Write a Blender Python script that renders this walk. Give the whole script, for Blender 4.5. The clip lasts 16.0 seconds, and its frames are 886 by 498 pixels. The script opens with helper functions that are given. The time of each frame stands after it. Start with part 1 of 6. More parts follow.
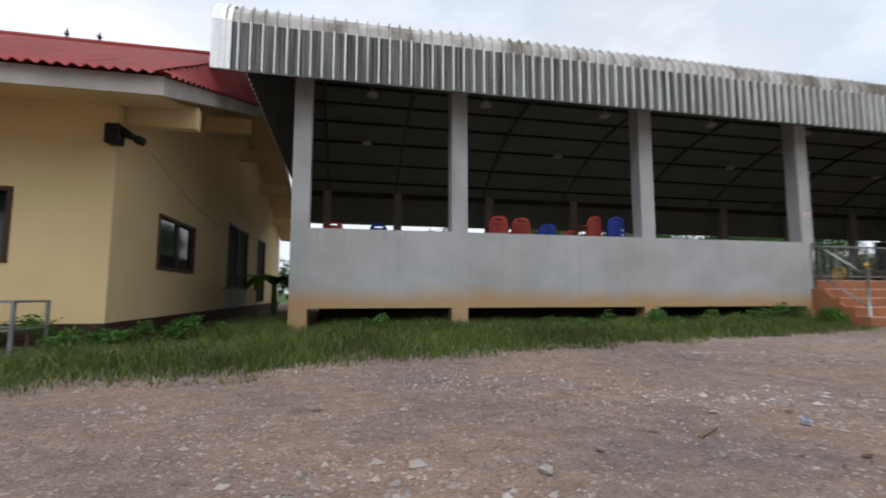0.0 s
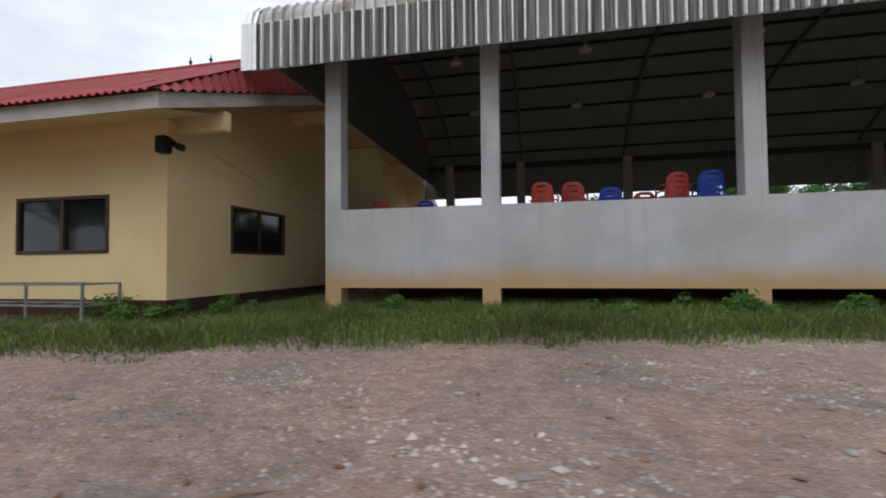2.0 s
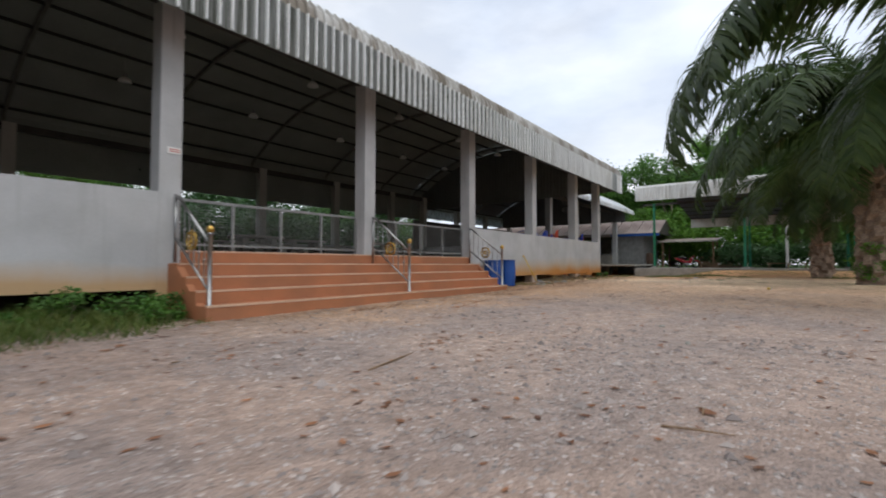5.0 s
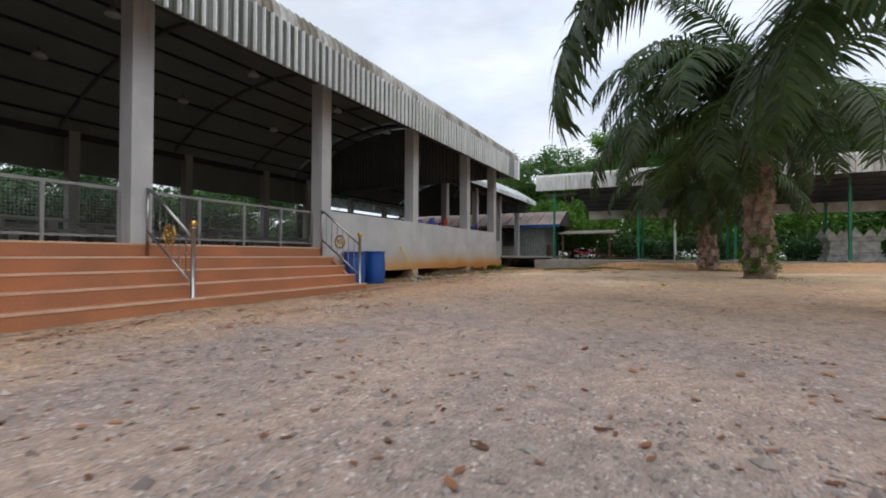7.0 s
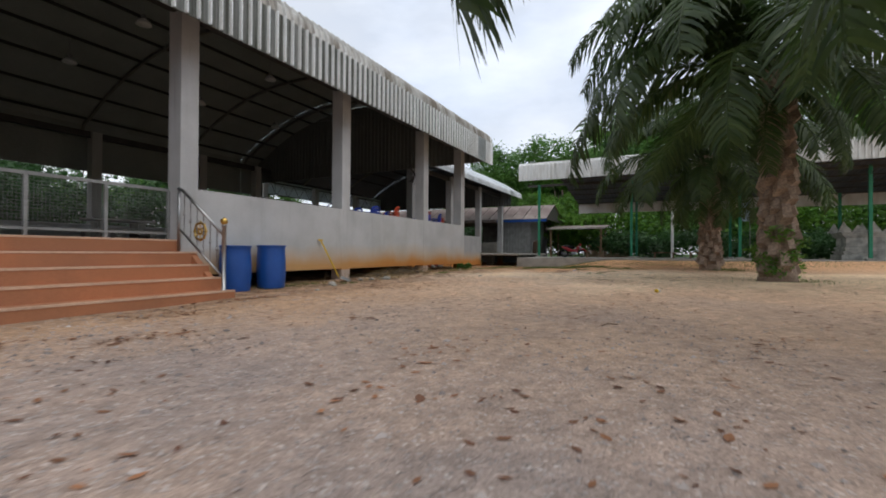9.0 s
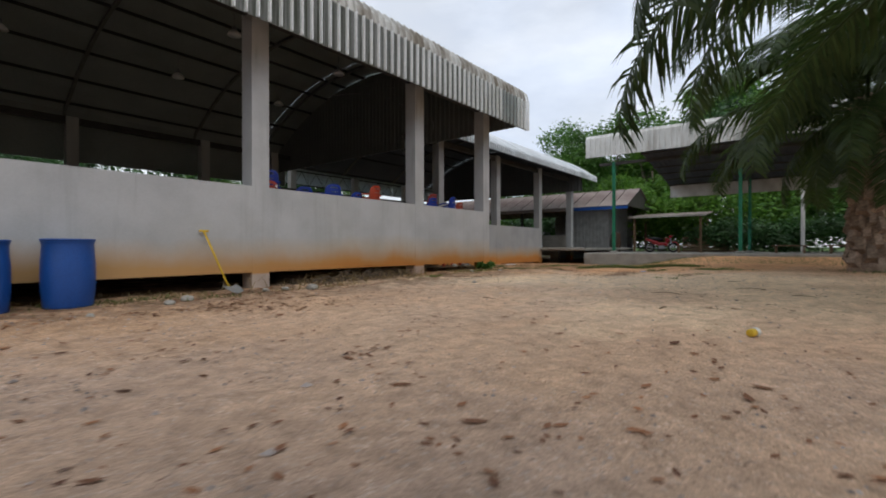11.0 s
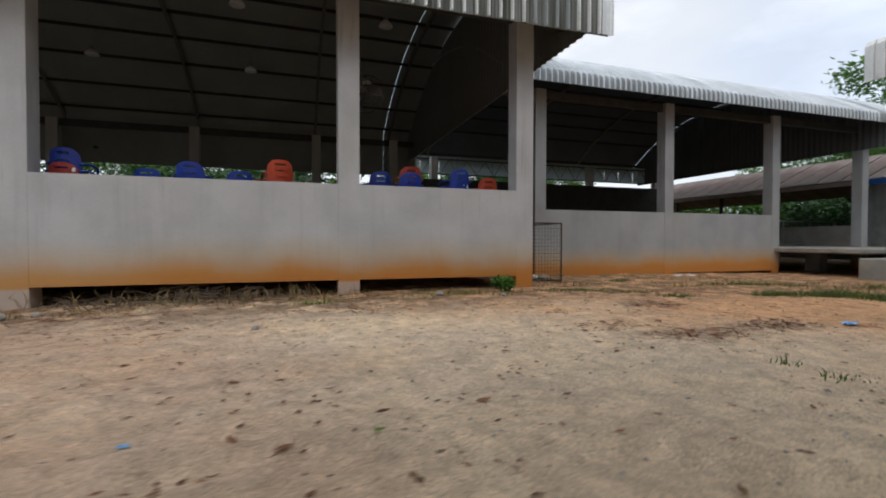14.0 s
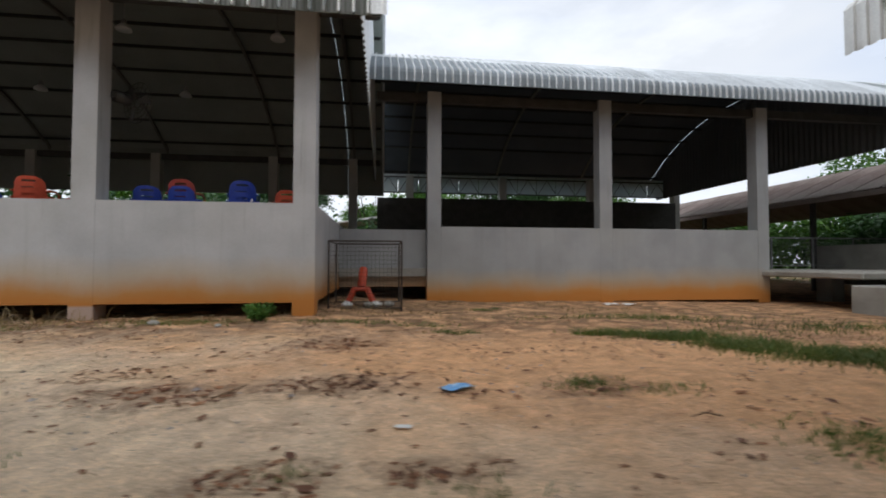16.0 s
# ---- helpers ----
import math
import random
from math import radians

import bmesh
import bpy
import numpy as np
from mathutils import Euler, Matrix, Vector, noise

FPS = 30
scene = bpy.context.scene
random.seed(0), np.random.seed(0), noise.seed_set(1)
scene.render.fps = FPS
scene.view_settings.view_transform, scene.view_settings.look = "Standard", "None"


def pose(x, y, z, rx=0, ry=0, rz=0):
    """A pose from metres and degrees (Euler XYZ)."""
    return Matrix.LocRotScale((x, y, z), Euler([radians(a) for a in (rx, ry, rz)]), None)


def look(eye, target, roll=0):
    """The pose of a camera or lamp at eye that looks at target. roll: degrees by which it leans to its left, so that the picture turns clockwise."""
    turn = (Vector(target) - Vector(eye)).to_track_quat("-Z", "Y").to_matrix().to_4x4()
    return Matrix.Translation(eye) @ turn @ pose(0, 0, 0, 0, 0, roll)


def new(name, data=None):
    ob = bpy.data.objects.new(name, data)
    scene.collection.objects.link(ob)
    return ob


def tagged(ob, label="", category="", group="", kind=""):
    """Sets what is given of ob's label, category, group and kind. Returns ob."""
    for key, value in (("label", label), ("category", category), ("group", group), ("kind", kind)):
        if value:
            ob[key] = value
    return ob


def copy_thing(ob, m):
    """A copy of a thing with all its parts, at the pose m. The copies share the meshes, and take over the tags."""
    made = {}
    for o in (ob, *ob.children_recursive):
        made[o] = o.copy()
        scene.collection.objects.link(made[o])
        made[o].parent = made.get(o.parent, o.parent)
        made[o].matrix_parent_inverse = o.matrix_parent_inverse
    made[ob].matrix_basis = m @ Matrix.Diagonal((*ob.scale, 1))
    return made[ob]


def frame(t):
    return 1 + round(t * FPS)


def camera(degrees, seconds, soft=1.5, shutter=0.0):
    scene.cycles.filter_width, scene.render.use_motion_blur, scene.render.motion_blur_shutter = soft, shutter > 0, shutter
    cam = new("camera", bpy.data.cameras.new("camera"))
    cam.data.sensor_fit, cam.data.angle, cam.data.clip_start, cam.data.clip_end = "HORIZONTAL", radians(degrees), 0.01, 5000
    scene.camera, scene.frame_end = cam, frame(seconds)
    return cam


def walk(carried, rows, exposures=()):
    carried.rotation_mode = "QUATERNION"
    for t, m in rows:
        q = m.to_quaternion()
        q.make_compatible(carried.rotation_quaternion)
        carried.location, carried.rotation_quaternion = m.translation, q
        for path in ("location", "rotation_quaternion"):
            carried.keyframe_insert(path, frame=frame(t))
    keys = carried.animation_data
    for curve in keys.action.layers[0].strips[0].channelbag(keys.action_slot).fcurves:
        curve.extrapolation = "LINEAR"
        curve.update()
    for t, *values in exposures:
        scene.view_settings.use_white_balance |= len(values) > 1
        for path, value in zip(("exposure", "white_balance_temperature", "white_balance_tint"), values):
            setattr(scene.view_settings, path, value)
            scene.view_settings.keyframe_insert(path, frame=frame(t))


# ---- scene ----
cam = camera(87.9, 16.0, soft=1.8, shutter=0.35)
PATH = [
    (0, (1.120, -0.043, 0.690), (1.5323, 1.9049, 0.8836), 0.08),
    (0.5, (1.919, 0.051, 0.719), (1.9252, 2.0443, 0.8760), -0.27),
    (1, (2.795, 0.253, 0.780), (2.5630, 2.2357, 0.9012), -0.47),
    (1.5, (3.698, 0.460, 0.836), (3.3217, 2.4225, 0.9227), -0.55),
    (2, (4.592, 0.624, 0.868), (4.1603, 2.5758, 0.9336), -0.54),
    (2.5, (5.454, 0.737, 0.874), (5.1164, 2.7076, 0.9322), -0.46),
    (3, (6.277, 0.818, 0.859), (6.2997, 2.8170, 0.9192), -0.34),
    (3.5, (7.068, 0.895, 0.836), (7.7024, 2.7911, 0.8960), -0.19),
    (4, (7.848, 0.992, 0.818), (8.9639, 2.6504, 0.8819), -0.05),
    (4.5, (8.651, 1.111, 0.813), (10.0749, 2.5142, 0.8809), 0.06),
    (5, (9.528, 1.219, 0.823), (11.1230, 2.4242, 0.8889), 0.12),
    (6.25, (11.660, 1.444, 0.864), (13.4357, 2.3637, 0.9077), 0.21),
    (7.5, (13.859, 1.526, 0.874), (15.6479, 2.4200, 0.9000), 0.30),
    (8, (14.789, 1.520, 0.859), (16.5819, 2.4059, 0.8860), 0.40),
    (8.5, (15.657, 1.486, 0.831), (17.4537, 2.3643, 0.8540), 0.40),
    (9.75, (18.607, 1.575, 0.864), (20.3686, 2.5220, 0.8556), 0.18),
    (11, (22.232, 1.411, 0.862), (23.8074, 2.6438, 0.8552), -0.05),
    (11.5, (23.640, 1.176, 0.806), (25.0800, 2.5636, 0.8218), -0.05),
    (12, (25.095, 1.000, 0.833), (26.3641, 2.5449, 0.8378), -0.04),
    (12.5, (26.565, 0.964, 0.896), (27.6693, 2.6317, 0.8733), -0.01),
    (13, (28.030, 1.085, 0.966), (28.9885, 2.8401, 0.9328), 0.02),
    (13.5, (29.475, 1.328, 1.027), (30.2760, 3.1598, 0.9770), 0.06),
    (14, (30.893, 1.626, 1.072), (31.5062, 3.5294, 1.0349), 0.10),
    (14.5, (32.287, 1.896, 1.099), (32.7342, 3.8452, 1.0750), 0.12),
    (15, (33.668, 2.055, 1.109), (34.0012, 4.0270, 1.1070), 0.13),
    (15.5, (35.053, 2.038, 1.097), (35.3318, 4.0179, 1.1164), 0.12),
    (16, (36.468, 1.811, 1.051), (36.7292, 3.7935, 1.1109), 0.09),
]
walk(cam, [(t, look(eye, target, roll)) for t, eye, target, roll in PATH],
     [(0.0, 0.0), (2.5, 0.0), (3.0, 0.14), (3.5, 0.34), (4.0, 0.21), (4.5, 0.12), (5.0, 0.02), (8.0, 0.0), (8.5, 0.0), (11.0, -0.08), (12.0, -0.08), (13.5, 0.02), (16.0, 0.04)])

# ---- world and sun: bright overcast afternoon ----
world = bpy.data.worlds.new("sky")
scene.world = world
world.use_nodes = True
wn, wl = world.node_tree.nodes, world.node_tree.links
wn.clear()
w_out = wn.new("ShaderNodeOutputWorld")
w_bg = wn.new("ShaderNodeBackground")
w_sky = wn.new("ShaderNodeTexSky")
w_sky.sky_type, w_sky.sun_disc = "NISHITA", False
w_sky.sun_elevation, w_sky.sun_rotation = radians(52), radians(200)
w_scale = wn.new("ShaderNodeVectorMath")
w_scale.operation = "SCALE"
w_scale.inputs["Scale"].default_value = 0.85
w_tc = wn.new("ShaderNodeTexCoord")
w_map = wn.new("ShaderNodeMapping")
w_map.inputs["Scale"].default_value = (1, 1, 2.6)
w_noise = wn.new("ShaderNodeTexNoise")
w_noise.inputs["Scale"].default_value, w_noise.inputs["Detail"].default_value = 2.3, 7
w_noise.inputs["Roughness"].default_value = 0.55
w_ramp = wn.new("ShaderNodeValToRGB")
w_ramp.color_ramp.elements[0].position, w_ramp.color_ramp.elements[1].position = 0.38, 0.62
w_ramp.color_ramp.elements[0].color, w_ramp.color_ramp.elements[1].color = (0.72, 0.72, 0.72, 1), (1, 1, 1, 1)
w_mix = wn.new("ShaderNodeMix")
w_mix.data_type = "RGBA"
w_big = wn.new("ShaderNodeTexNoise")
w_big.inputs["Scale"].default_value, w_big.inputs["Detail"].default_value = 1.7, 4
w_cloud = wn.new("ShaderNodeValToRGB")
w_cloud.color_ramp.elements[0].position, w_cloud.color_ramp.elements[1].position = 0.36, 0.6
w_cloud.color_ramp.elements[0].color, w_cloud.color_ramp.elements[1].color = (8.9, 9.8, 11.4, 1), (10.8, 11.2, 11.8, 1)
wl.new(w_map.outputs["Vector"], w_big.inputs["Vector"])
wl.new(w_big.outputs["Fac"], w_cloud.inputs["Fac"])
wl.new(w_cloud.outputs["Color"], w_mix.inputs["B"])
w_bg.inputs["Strength"].default_value = 0.1
wl.new(w_sky.outputs["Color"], w_scale.inputs[0])
wl.new(w_tc.outputs["Generated"], w_map.inputs["Vector"])
wl.new(w_map.outputs["Vector"], w_noise.inputs["Vector"])
wl.new(w_noise.outputs["Fac"], w_ramp.inputs["Fac"])
wl.new(w_ramp.outputs["Color"], w_mix.inputs["Factor"])
wl.new(w_scale.outputs["Vector"], w_mix.inputs["A"])
wl.new(w_mix.outputs["Result"], w_bg.inputs["Color"])
wl.new(w_bg.outputs["Background"], w_out.inputs["Surface"])
sun_data = bpy.data.lights.new("sun", "SUN")
sun_data.energy, sun_data.angle, sun_data.color = 1.1, radians(55), (1.0, 0.95, 0.88)
sun = new("sun", sun_data)
sun.matrix_world = look((0, 0, 30), (4, 11, 10))

# ---- materials ----
def material(name, colour, rough=0.8, metal=0.0, second=None, scale=3.0, grain=40.0, bump=0.15, spread=0.25, stretch=(1, 1, 1), rand=0.0, space="Object", spec=0.3, lo=0.35, hi=0.65):
    """Base colour varied by a coarse and a fine noise, with fine relief."""
    m = bpy.data.materials.new(name)
    m.use_nodes = True
    n, l = m.node_tree.nodes, m.node_tree.links
    p = n["Principled BSDF"]
    p.inputs["Roughness"].default_value, p.inputs["Metallic"].default_value = rough, metal
    p.inputs["Specular IOR Level"].default_value = spec
    second = second or tuple(c * (1 - spread) for c in colour)
    tc = n.new("ShaderNodeTexCoord")
    mp = n.new("ShaderNodeMapping")
    mp.inputs["Scale"].default_value = stretch
    l.new(tc.outputs[space], mp.inputs["Vector"])
    a, b = n.new("ShaderNodeTexNoise"), n.new("ShaderNodeTexNoise")
    for t, sc, d in ((a, scale, 5), (b, grain, 3)):
        t.inputs["Scale"].default_value, t.inputs["Detail"].default_value = sc, d
        l.new(mp.outputs["Vector"], t.inputs["Vector"])
    r = n.new("ShaderNodeMapRange")
    r.inputs["From Min"].default_value, r.inputs["From Max"].default_value = lo, hi
    l.new(a.outputs["Fac"], r.inputs["Value"])
    mix = n.new("ShaderNodeMix")
    mix.data_type = "RGBA"
    mix.inputs["A"].default_value, mix.inputs["B"].default_value = (*colour, 1), (*second, 1)
    l.new(r.outputs["Result"], mix.inputs["Factor"])
    hsv = n.new("ShaderNodeHueSaturation")
    l.new(mix.outputs["Result"], hsv.inputs["Color"])
    val = n.new("ShaderNodeMapRange")
    val.inputs["To Min"].default_value, val.inputs["To Max"].default_value = 1 - spread * 0.8, 1 + spread * 0.8
    val.inputs["From Min"].default_value, val.inputs["From Max"].default_value = 0.3, 0.7
    l.new(b.outputs["Fac"], val.inputs["Value"])
    value = val.outputs["Result"]
    if rand:
        info = n.new("ShaderNodeObjectInfo")
        rr = n.new("ShaderNodeMapRange")
        rr.inputs["To Min"].default_value, rr.inputs["To Max"].default_value = 1 - rand, 1 + rand
        l.new(info.outputs["Random"], rr.inputs["Value"])
        mul = n.new("ShaderNodeMath")
        mul.operation = "MULTIPLY"
        l.new(value, mul.inputs[0])
        l.new(rr.outputs["Result"], mul.inputs[1])
        value = mul.outputs["Value"]
    l.new(value, hsv.inputs["Value"])
    l.new(hsv.outputs["Color"], p.inputs["Base Color"])
    if bump:
        bp = n.new("ShaderNodeBump")
        bp.inputs["Strength"].default_value, bp.inputs["Distance"].default_value = bump, 0.02
        l.new(b.outputs["Fac"], bp.inputs["Height"])
        l.new(bp.outputs["Normal"], p.inputs["Normal"])
    return m


def socket_mix(m, fac, colour_a, colour_b):
    mix = m.node_tree.nodes.new("ShaderNodeMix")
    mix.data_type = "RGBA"
    for sock, v in (("A", colour_a), ("B", colour_b)):
        if isinstance(v, tuple):
            mix.inputs[sock].default_value = (*v, 1)
        else:
            m.node_tree.links.new(v, mix.inputs[sock])
    m.node_tree.links.new(fac, mix.inputs["Factor"])
    return mix.outputs["Result"]


def node_math(m, op, a, b=None, clamp=False):
    x = m.node_tree.nodes.new("ShaderNodeMath")
    x.operation, x.use_clamp = op, clamp
    for i, v in enumerate((a, b)):
        if v is None:
            continue
        if isinstance(v, (int, float)):
            x.inputs[i].default_value = v
        else:
            m.node_tree.links.new(v, x.inputs[i])
    return x.outputs["Value"]


def node_range(m, v, a, b, c=0.0, d=1.0):
    x = m.node_tree.nodes.new("ShaderNodeMapRange")
    for k, w in (("From Min", a), ("From Max", b), ("To Min", c), ("To Max", d)):
        x.inputs[k].default_value = w
    m.node_tree.links.new(v, x.inputs["Value"])
    return x.outputs["Result"]


def node_noise(m, scale, detail=4, stretch=(1, 1, 1), space="Object", rough=0.55):
    n, l = m.node_tree.nodes, m.node_tree.links
    tc, mp, t = n.new("ShaderNodeTexCoord"), n.new("ShaderNodeMapping"), n.new("ShaderNodeTexNoise")
    mp.inputs["Scale"].default_value = stretch
    t.inputs["Scale"].default_value, t.inputs["Detail"].default_value, t.inputs["Roughness"].default_value = scale, detail, rough
    l.new(tc.outputs[space], mp.inputs["Vector"])
    l.new(mp.outputs["Vector"], t.inputs["Vector"])
    return t.outputs["Fac"]


def node_xyz(m, space="Object"):
    n = m.node_tree.nodes
    tc, s = n.new("ShaderNodeTexCoord"), n.new("ShaderNodeSeparateXYZ")
    m.node_tree.links.new(tc.outputs[space], s.inputs["Vector"])
    return s.outputs


def plaster_material(name, grey, low):
    """Painted cement render with rain streaks and an orange splash band of laterite soil above the low edge."""
    m = material(name, grey, 0.9, scale=1.2, grain=38, bump=0.06, spread=0.035, second=tuple(c * 0.84 for c in grey))
    n, l = m.node_tree.nodes, m.node_tree.links
    p = n["Principled BSDF"]
    base = p.inputs["Base Color"].links[0].from_socket
    x, y, z = node_xyz(m)
    streak = node_range(m, node_noise(m, 2.2, 5, (2.6, 2.6, 0.16)), 0.56, 0.74)
    c = socket_mix(m, node_math(m, "MULTIPLY", streak, 0.17), base, (0.20, 0.20, 0.185))
    run = node_math(m, "MULTIPLY", node_range(m, node_noise(m, 1.0, 4, (7.0, 7.0, 0.5)), 0.6, 0.72), node_range(m, z, 1.35, 2.04))
    c = socket_mix(m, node_math(m, "MULTIPLY", run, 0.35), c, (0.17, 0.165, 0.15))
    blotch = node_range(m, node_noise(m, 0.5, 6), 0.5, 0.7)
    c = socket_mix(m, node_math(m, "MULTIPLY", blotch, 0.3), c, (0.33, 0.325, 0.29))
    wob = node_math(m, "MULTIPLY", node_math(m, "SUBTRACT", node_noise(m, 0.9, 5, (1, 1, 0.8)), 0.5), 0.5)
    h = node_math(m, "ADD", node_math(m, "SUBTRACT", z, low), wob)
    reach = node_range(m, x, 20.0, 30.0, 0.46, 0.8)
    splash = node_range(m, node_math(m, "DIVIDE", h, reach), 1.0, 0.2)
    amount = node_range(m, x, 16.0, 29.0, 0.8, 1.0)
    splash = node_math(m, "MULTIPLY", node_math(m, "POWER", splash, 1.1), amount)
    soil = socket_mix(m, node_range(m, h, 0.05, 0.5), (0.47, 0.19, 0.045), (0.48, 0.33, 0.16))
    soil = socket_mix(m, node_range(m, x, 24.0, 30.0), (0.50, 0.30, 0.115), soil)
    below = node_math(m, "MAXIMUM", node_range(m, z, low - 0.05, low - 0.01, 0.4, 1.0), node_math(m, "MAXIMUM", node_range(m, x, 14.0, 20.0, 1.0, 0.0), node_range(m, x, 33.6, 34.9)))
    splash = node_math(m, "MULTIPLY", splash, below)
    c = socket_mix(m, splash, c, soil)
    l.new(c, p.inputs["Base Color"])
    return m


def metal_sheet(name, colour, dirt, amount=0.6, rough=0.42, metal=0.75, streak=7.0, lo=0.42, hi=0.66, rand=0.1):
    """Weathered galvanised sheet with grime that runs down the ribs."""
    m = material(name, colour, rough, metal, scale=1.4, grain=30, bump=0.05, spread=0.12, rand=rand)
    n, l = m.node_tree.nodes, m.node_tree.links
    p = n["Principled BSDF"]
    base = p.inputs["Base Color"].links[0].from_socket
    info = n.new("ShaderNodeNewGeometry")
    sep = n.new("ShaderNodeMapping")
    sep.inputs["Scale"].default_value = (streak, 0.8, 0.35)
    l.new(info.outputs["Position"], sep.inputs["Vector"])
    t = n.new("ShaderNodeTexNoise")
    t.inputs["Scale"].default_value, t.inputs["Detail"].default_value = 1.6, 5
    l.new(sep.outputs["Vector"], t.inputs["Vector"])
    f = node_math(m, "MULTIPLY", node_range(m, t.outputs["Fac"], lo, hi), amount)
    c = socket_mix(m, f, base, dirt)
    l.new(c, p.inputs["Base Color"])
    l.new(node_range(m, f, 0, 1, rough, 0.85), p.inputs["Roughness"])
    l.new(node_range(m, f, 0, 1, metal, 0.15), p.inputs["Metallic"])
    return m


M = {}
M["plaster"] = plaster_material("cement_render", (0.488, 0.50, 0.512), 0.387)
M["plaster_low"] = plaster_material("cement_render_low", (0.35, 0.36, 0.368), 0.14)
M["concrete"] = material("bare_concrete", (0.36, 0.345, 0.31), 0.92, scale=2, grain=60, bump=0.3, spread=0.25)
M["column"] = material("column_render", (0.47, 0.465, 0.44), 0.9, scale=1.1, grain=50, bump=0.12, spread=0.1, stretch=(2, 2, 0.4))
M["terracotta"] = material("painted_step", (0.43, 0.175, 0.085), 0.75, scale=1.4, grain=70, bump=0.1, spread=0.14, second=(0.34, 0.15, 0.08))
M["sheet"] = metal_sheet("galvanised_sheet", (0.88, 0.90, 0.90), (0.34, 0.34, 0.29), 0.45, 0.45, 0.25, 2.0, 0.5, 0.75, 0.05)
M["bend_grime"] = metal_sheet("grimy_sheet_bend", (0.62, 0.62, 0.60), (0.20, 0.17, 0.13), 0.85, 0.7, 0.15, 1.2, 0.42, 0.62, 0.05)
# rib relief is put into the colour: darker annex pans, darker canopy flanks
M["clean_pan"] = metal_sheet("darkened_newer_pan", (0.24, 0.275, 0.305), (0.14, 0.16, 0.17), 0.5, 0.55, 0.3, 12.0)
M["canopy_flank_tone"] = metal_sheet("darker_rib_flank", (0.50, 0.50, 0.48), (0.20, 0.19, 0.16), 0.6, 0.6, 0.1)
M["sheet_clean"] = metal_sheet("newer_sheet", (0.86, 0.89, 0.91), (0.45, 0.48, 0.49), 0.35, 0.4, 0.3)
M["sheet_white"] = metal_sheet("painted_sheet", (0.70, 0.71, 0.69), (0.33, 0.31, 0.27), 0.6, 0.55, 0.2)
# annex and canopy undersides are coloured near black for the shade beneath
M["lining_annex"] = material("shaded_sheet_underside", (0.085, 0.10, 0.122), 0.75, scale=0.8, grain=30, bump=0.04, spread=0.14)
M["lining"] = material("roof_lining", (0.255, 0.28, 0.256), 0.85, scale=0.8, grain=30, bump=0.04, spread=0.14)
# gable inner faces carry the unlit look of the roof space in their colour
M["gable_annex"] = material("annex_gable_shade", (0.085, 0.09, 0.095), 0.8, scale=0.9, grain=25, bump=0.04, spread=0.12)
M["gable_inner_shade"] = material("gable_inner_shade", (0.16, 0.165, 0.155), 0.8, scale=0.9, grain=25, bump=0.04, spread=0.12)
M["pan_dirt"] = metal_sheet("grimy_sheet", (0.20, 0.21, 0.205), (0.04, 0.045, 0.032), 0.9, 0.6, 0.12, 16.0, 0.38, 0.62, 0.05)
M["nosing"] = material("lit_nosing", (0.62, 0.42, 0.30), 0.85, scale=2, grain=50, bump=0.05, spread=0.18)
M["steel_dark"] = material("dark_steel", (0.085, 0.082, 0.078), 0.6, 0.4, scale=3, grain=40, bump=0.05)
M["steel_grey"] = material("grey_steel", (0.32, 0.33, 0.33), 0.5, 0.5, scale=3, grain=60, bump=0.05)
M["stainless"] = material("stainless", (0.36, 0.36, 0.355), 0.28, 1.0, scale=4, grain=90, bump=0.02, spread=0.08)
M["gold"] = material("gilt", (0.62, 0.40, 0.11), 0.28, 1.0, scale=6, grain=80, bump=0.02, spread=0.1)
M["yellow_wall"] = material("cream_paint", (0.80, 0.63, 0.35), 0.85, scale=0.7, grain=45, bump=0.06, spread=0.05, second=(0.74, 0.57, 0.31))
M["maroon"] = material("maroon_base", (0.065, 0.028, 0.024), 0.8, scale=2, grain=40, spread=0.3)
M["fascia"] = material("fascia_board", (0.52, 0.50, 0.47), 0.8, scale=1.5, grain=40, spread=0.12, second=(0.40, 0.37, 0.33))
M["red_tile"] = material("red_roof_tile", (0.33, 0.035, 0.033), 0.55, scale=1.3, grain=30, bump=0.1, spread=0.2, rand=0.12, second=(0.22, 0.03, 0.03))
M["brown_tile"] = material("brown_roof_sheet", (0.20, 0.155, 0.145), 0.85, scale=0.9, grain=30, spread=0.22, second=(0.30, 0.26, 0.24), rand=0.05)
M["dark_frame"] = material("window_frame_brown", (0.075, 0.045, 0.03), 0.5, scale=4, grain=60, bump=0.05)
M["shutter"] = material("opening_infill", (0.03, 0.026, 0.022), 0.85, scale=3, grain=40, bump=0.05)
M["black"] = material("black_plastic", (0.015, 0.015, 0.016), 0.5, scale=5, grain=60, bump=0.05)
M["green_paint"] = material("green_paint", (0.03, 0.23, 0.13), 0.5, scale=3, grain=50, bump=0.05)
M["blue_plastic"] = material("blue_plastic", (0.010, 0.075, 0.32), 0.42, scale=2, grain=50, bump=0.04, spread=0.15, spec=0.5)
M["chair_blue"] = material("chair_blue", (0.012, 0.045, 0.33), 0.4, scale=3, grain=60, bump=0.03, rand=0.15, spec=0.5)
M["chair_red"] = material("chair_red", (0.33, 0.042, 0.032), 0.45, scale=3, grain=60, bump=0.03, rand=0.2, spec=0.5)
M["chair_orange"] = material("chair_orange", (0.52, 0.07, 0.03), 0.45, scale=3, grain=60, bump=0.03, rand=0.15, spec=0.5)
M["label_white"] = material("white_label", (0.75, 0.75, 0.74), 0.6, scale=8, grain=60, bump=0.02, spread=0.06)
M["yellow_plastic"] = material("yellow_handle", (0.72, 0.47, 0.04), 0.5, scale=6, grain=60, bump=0.03)
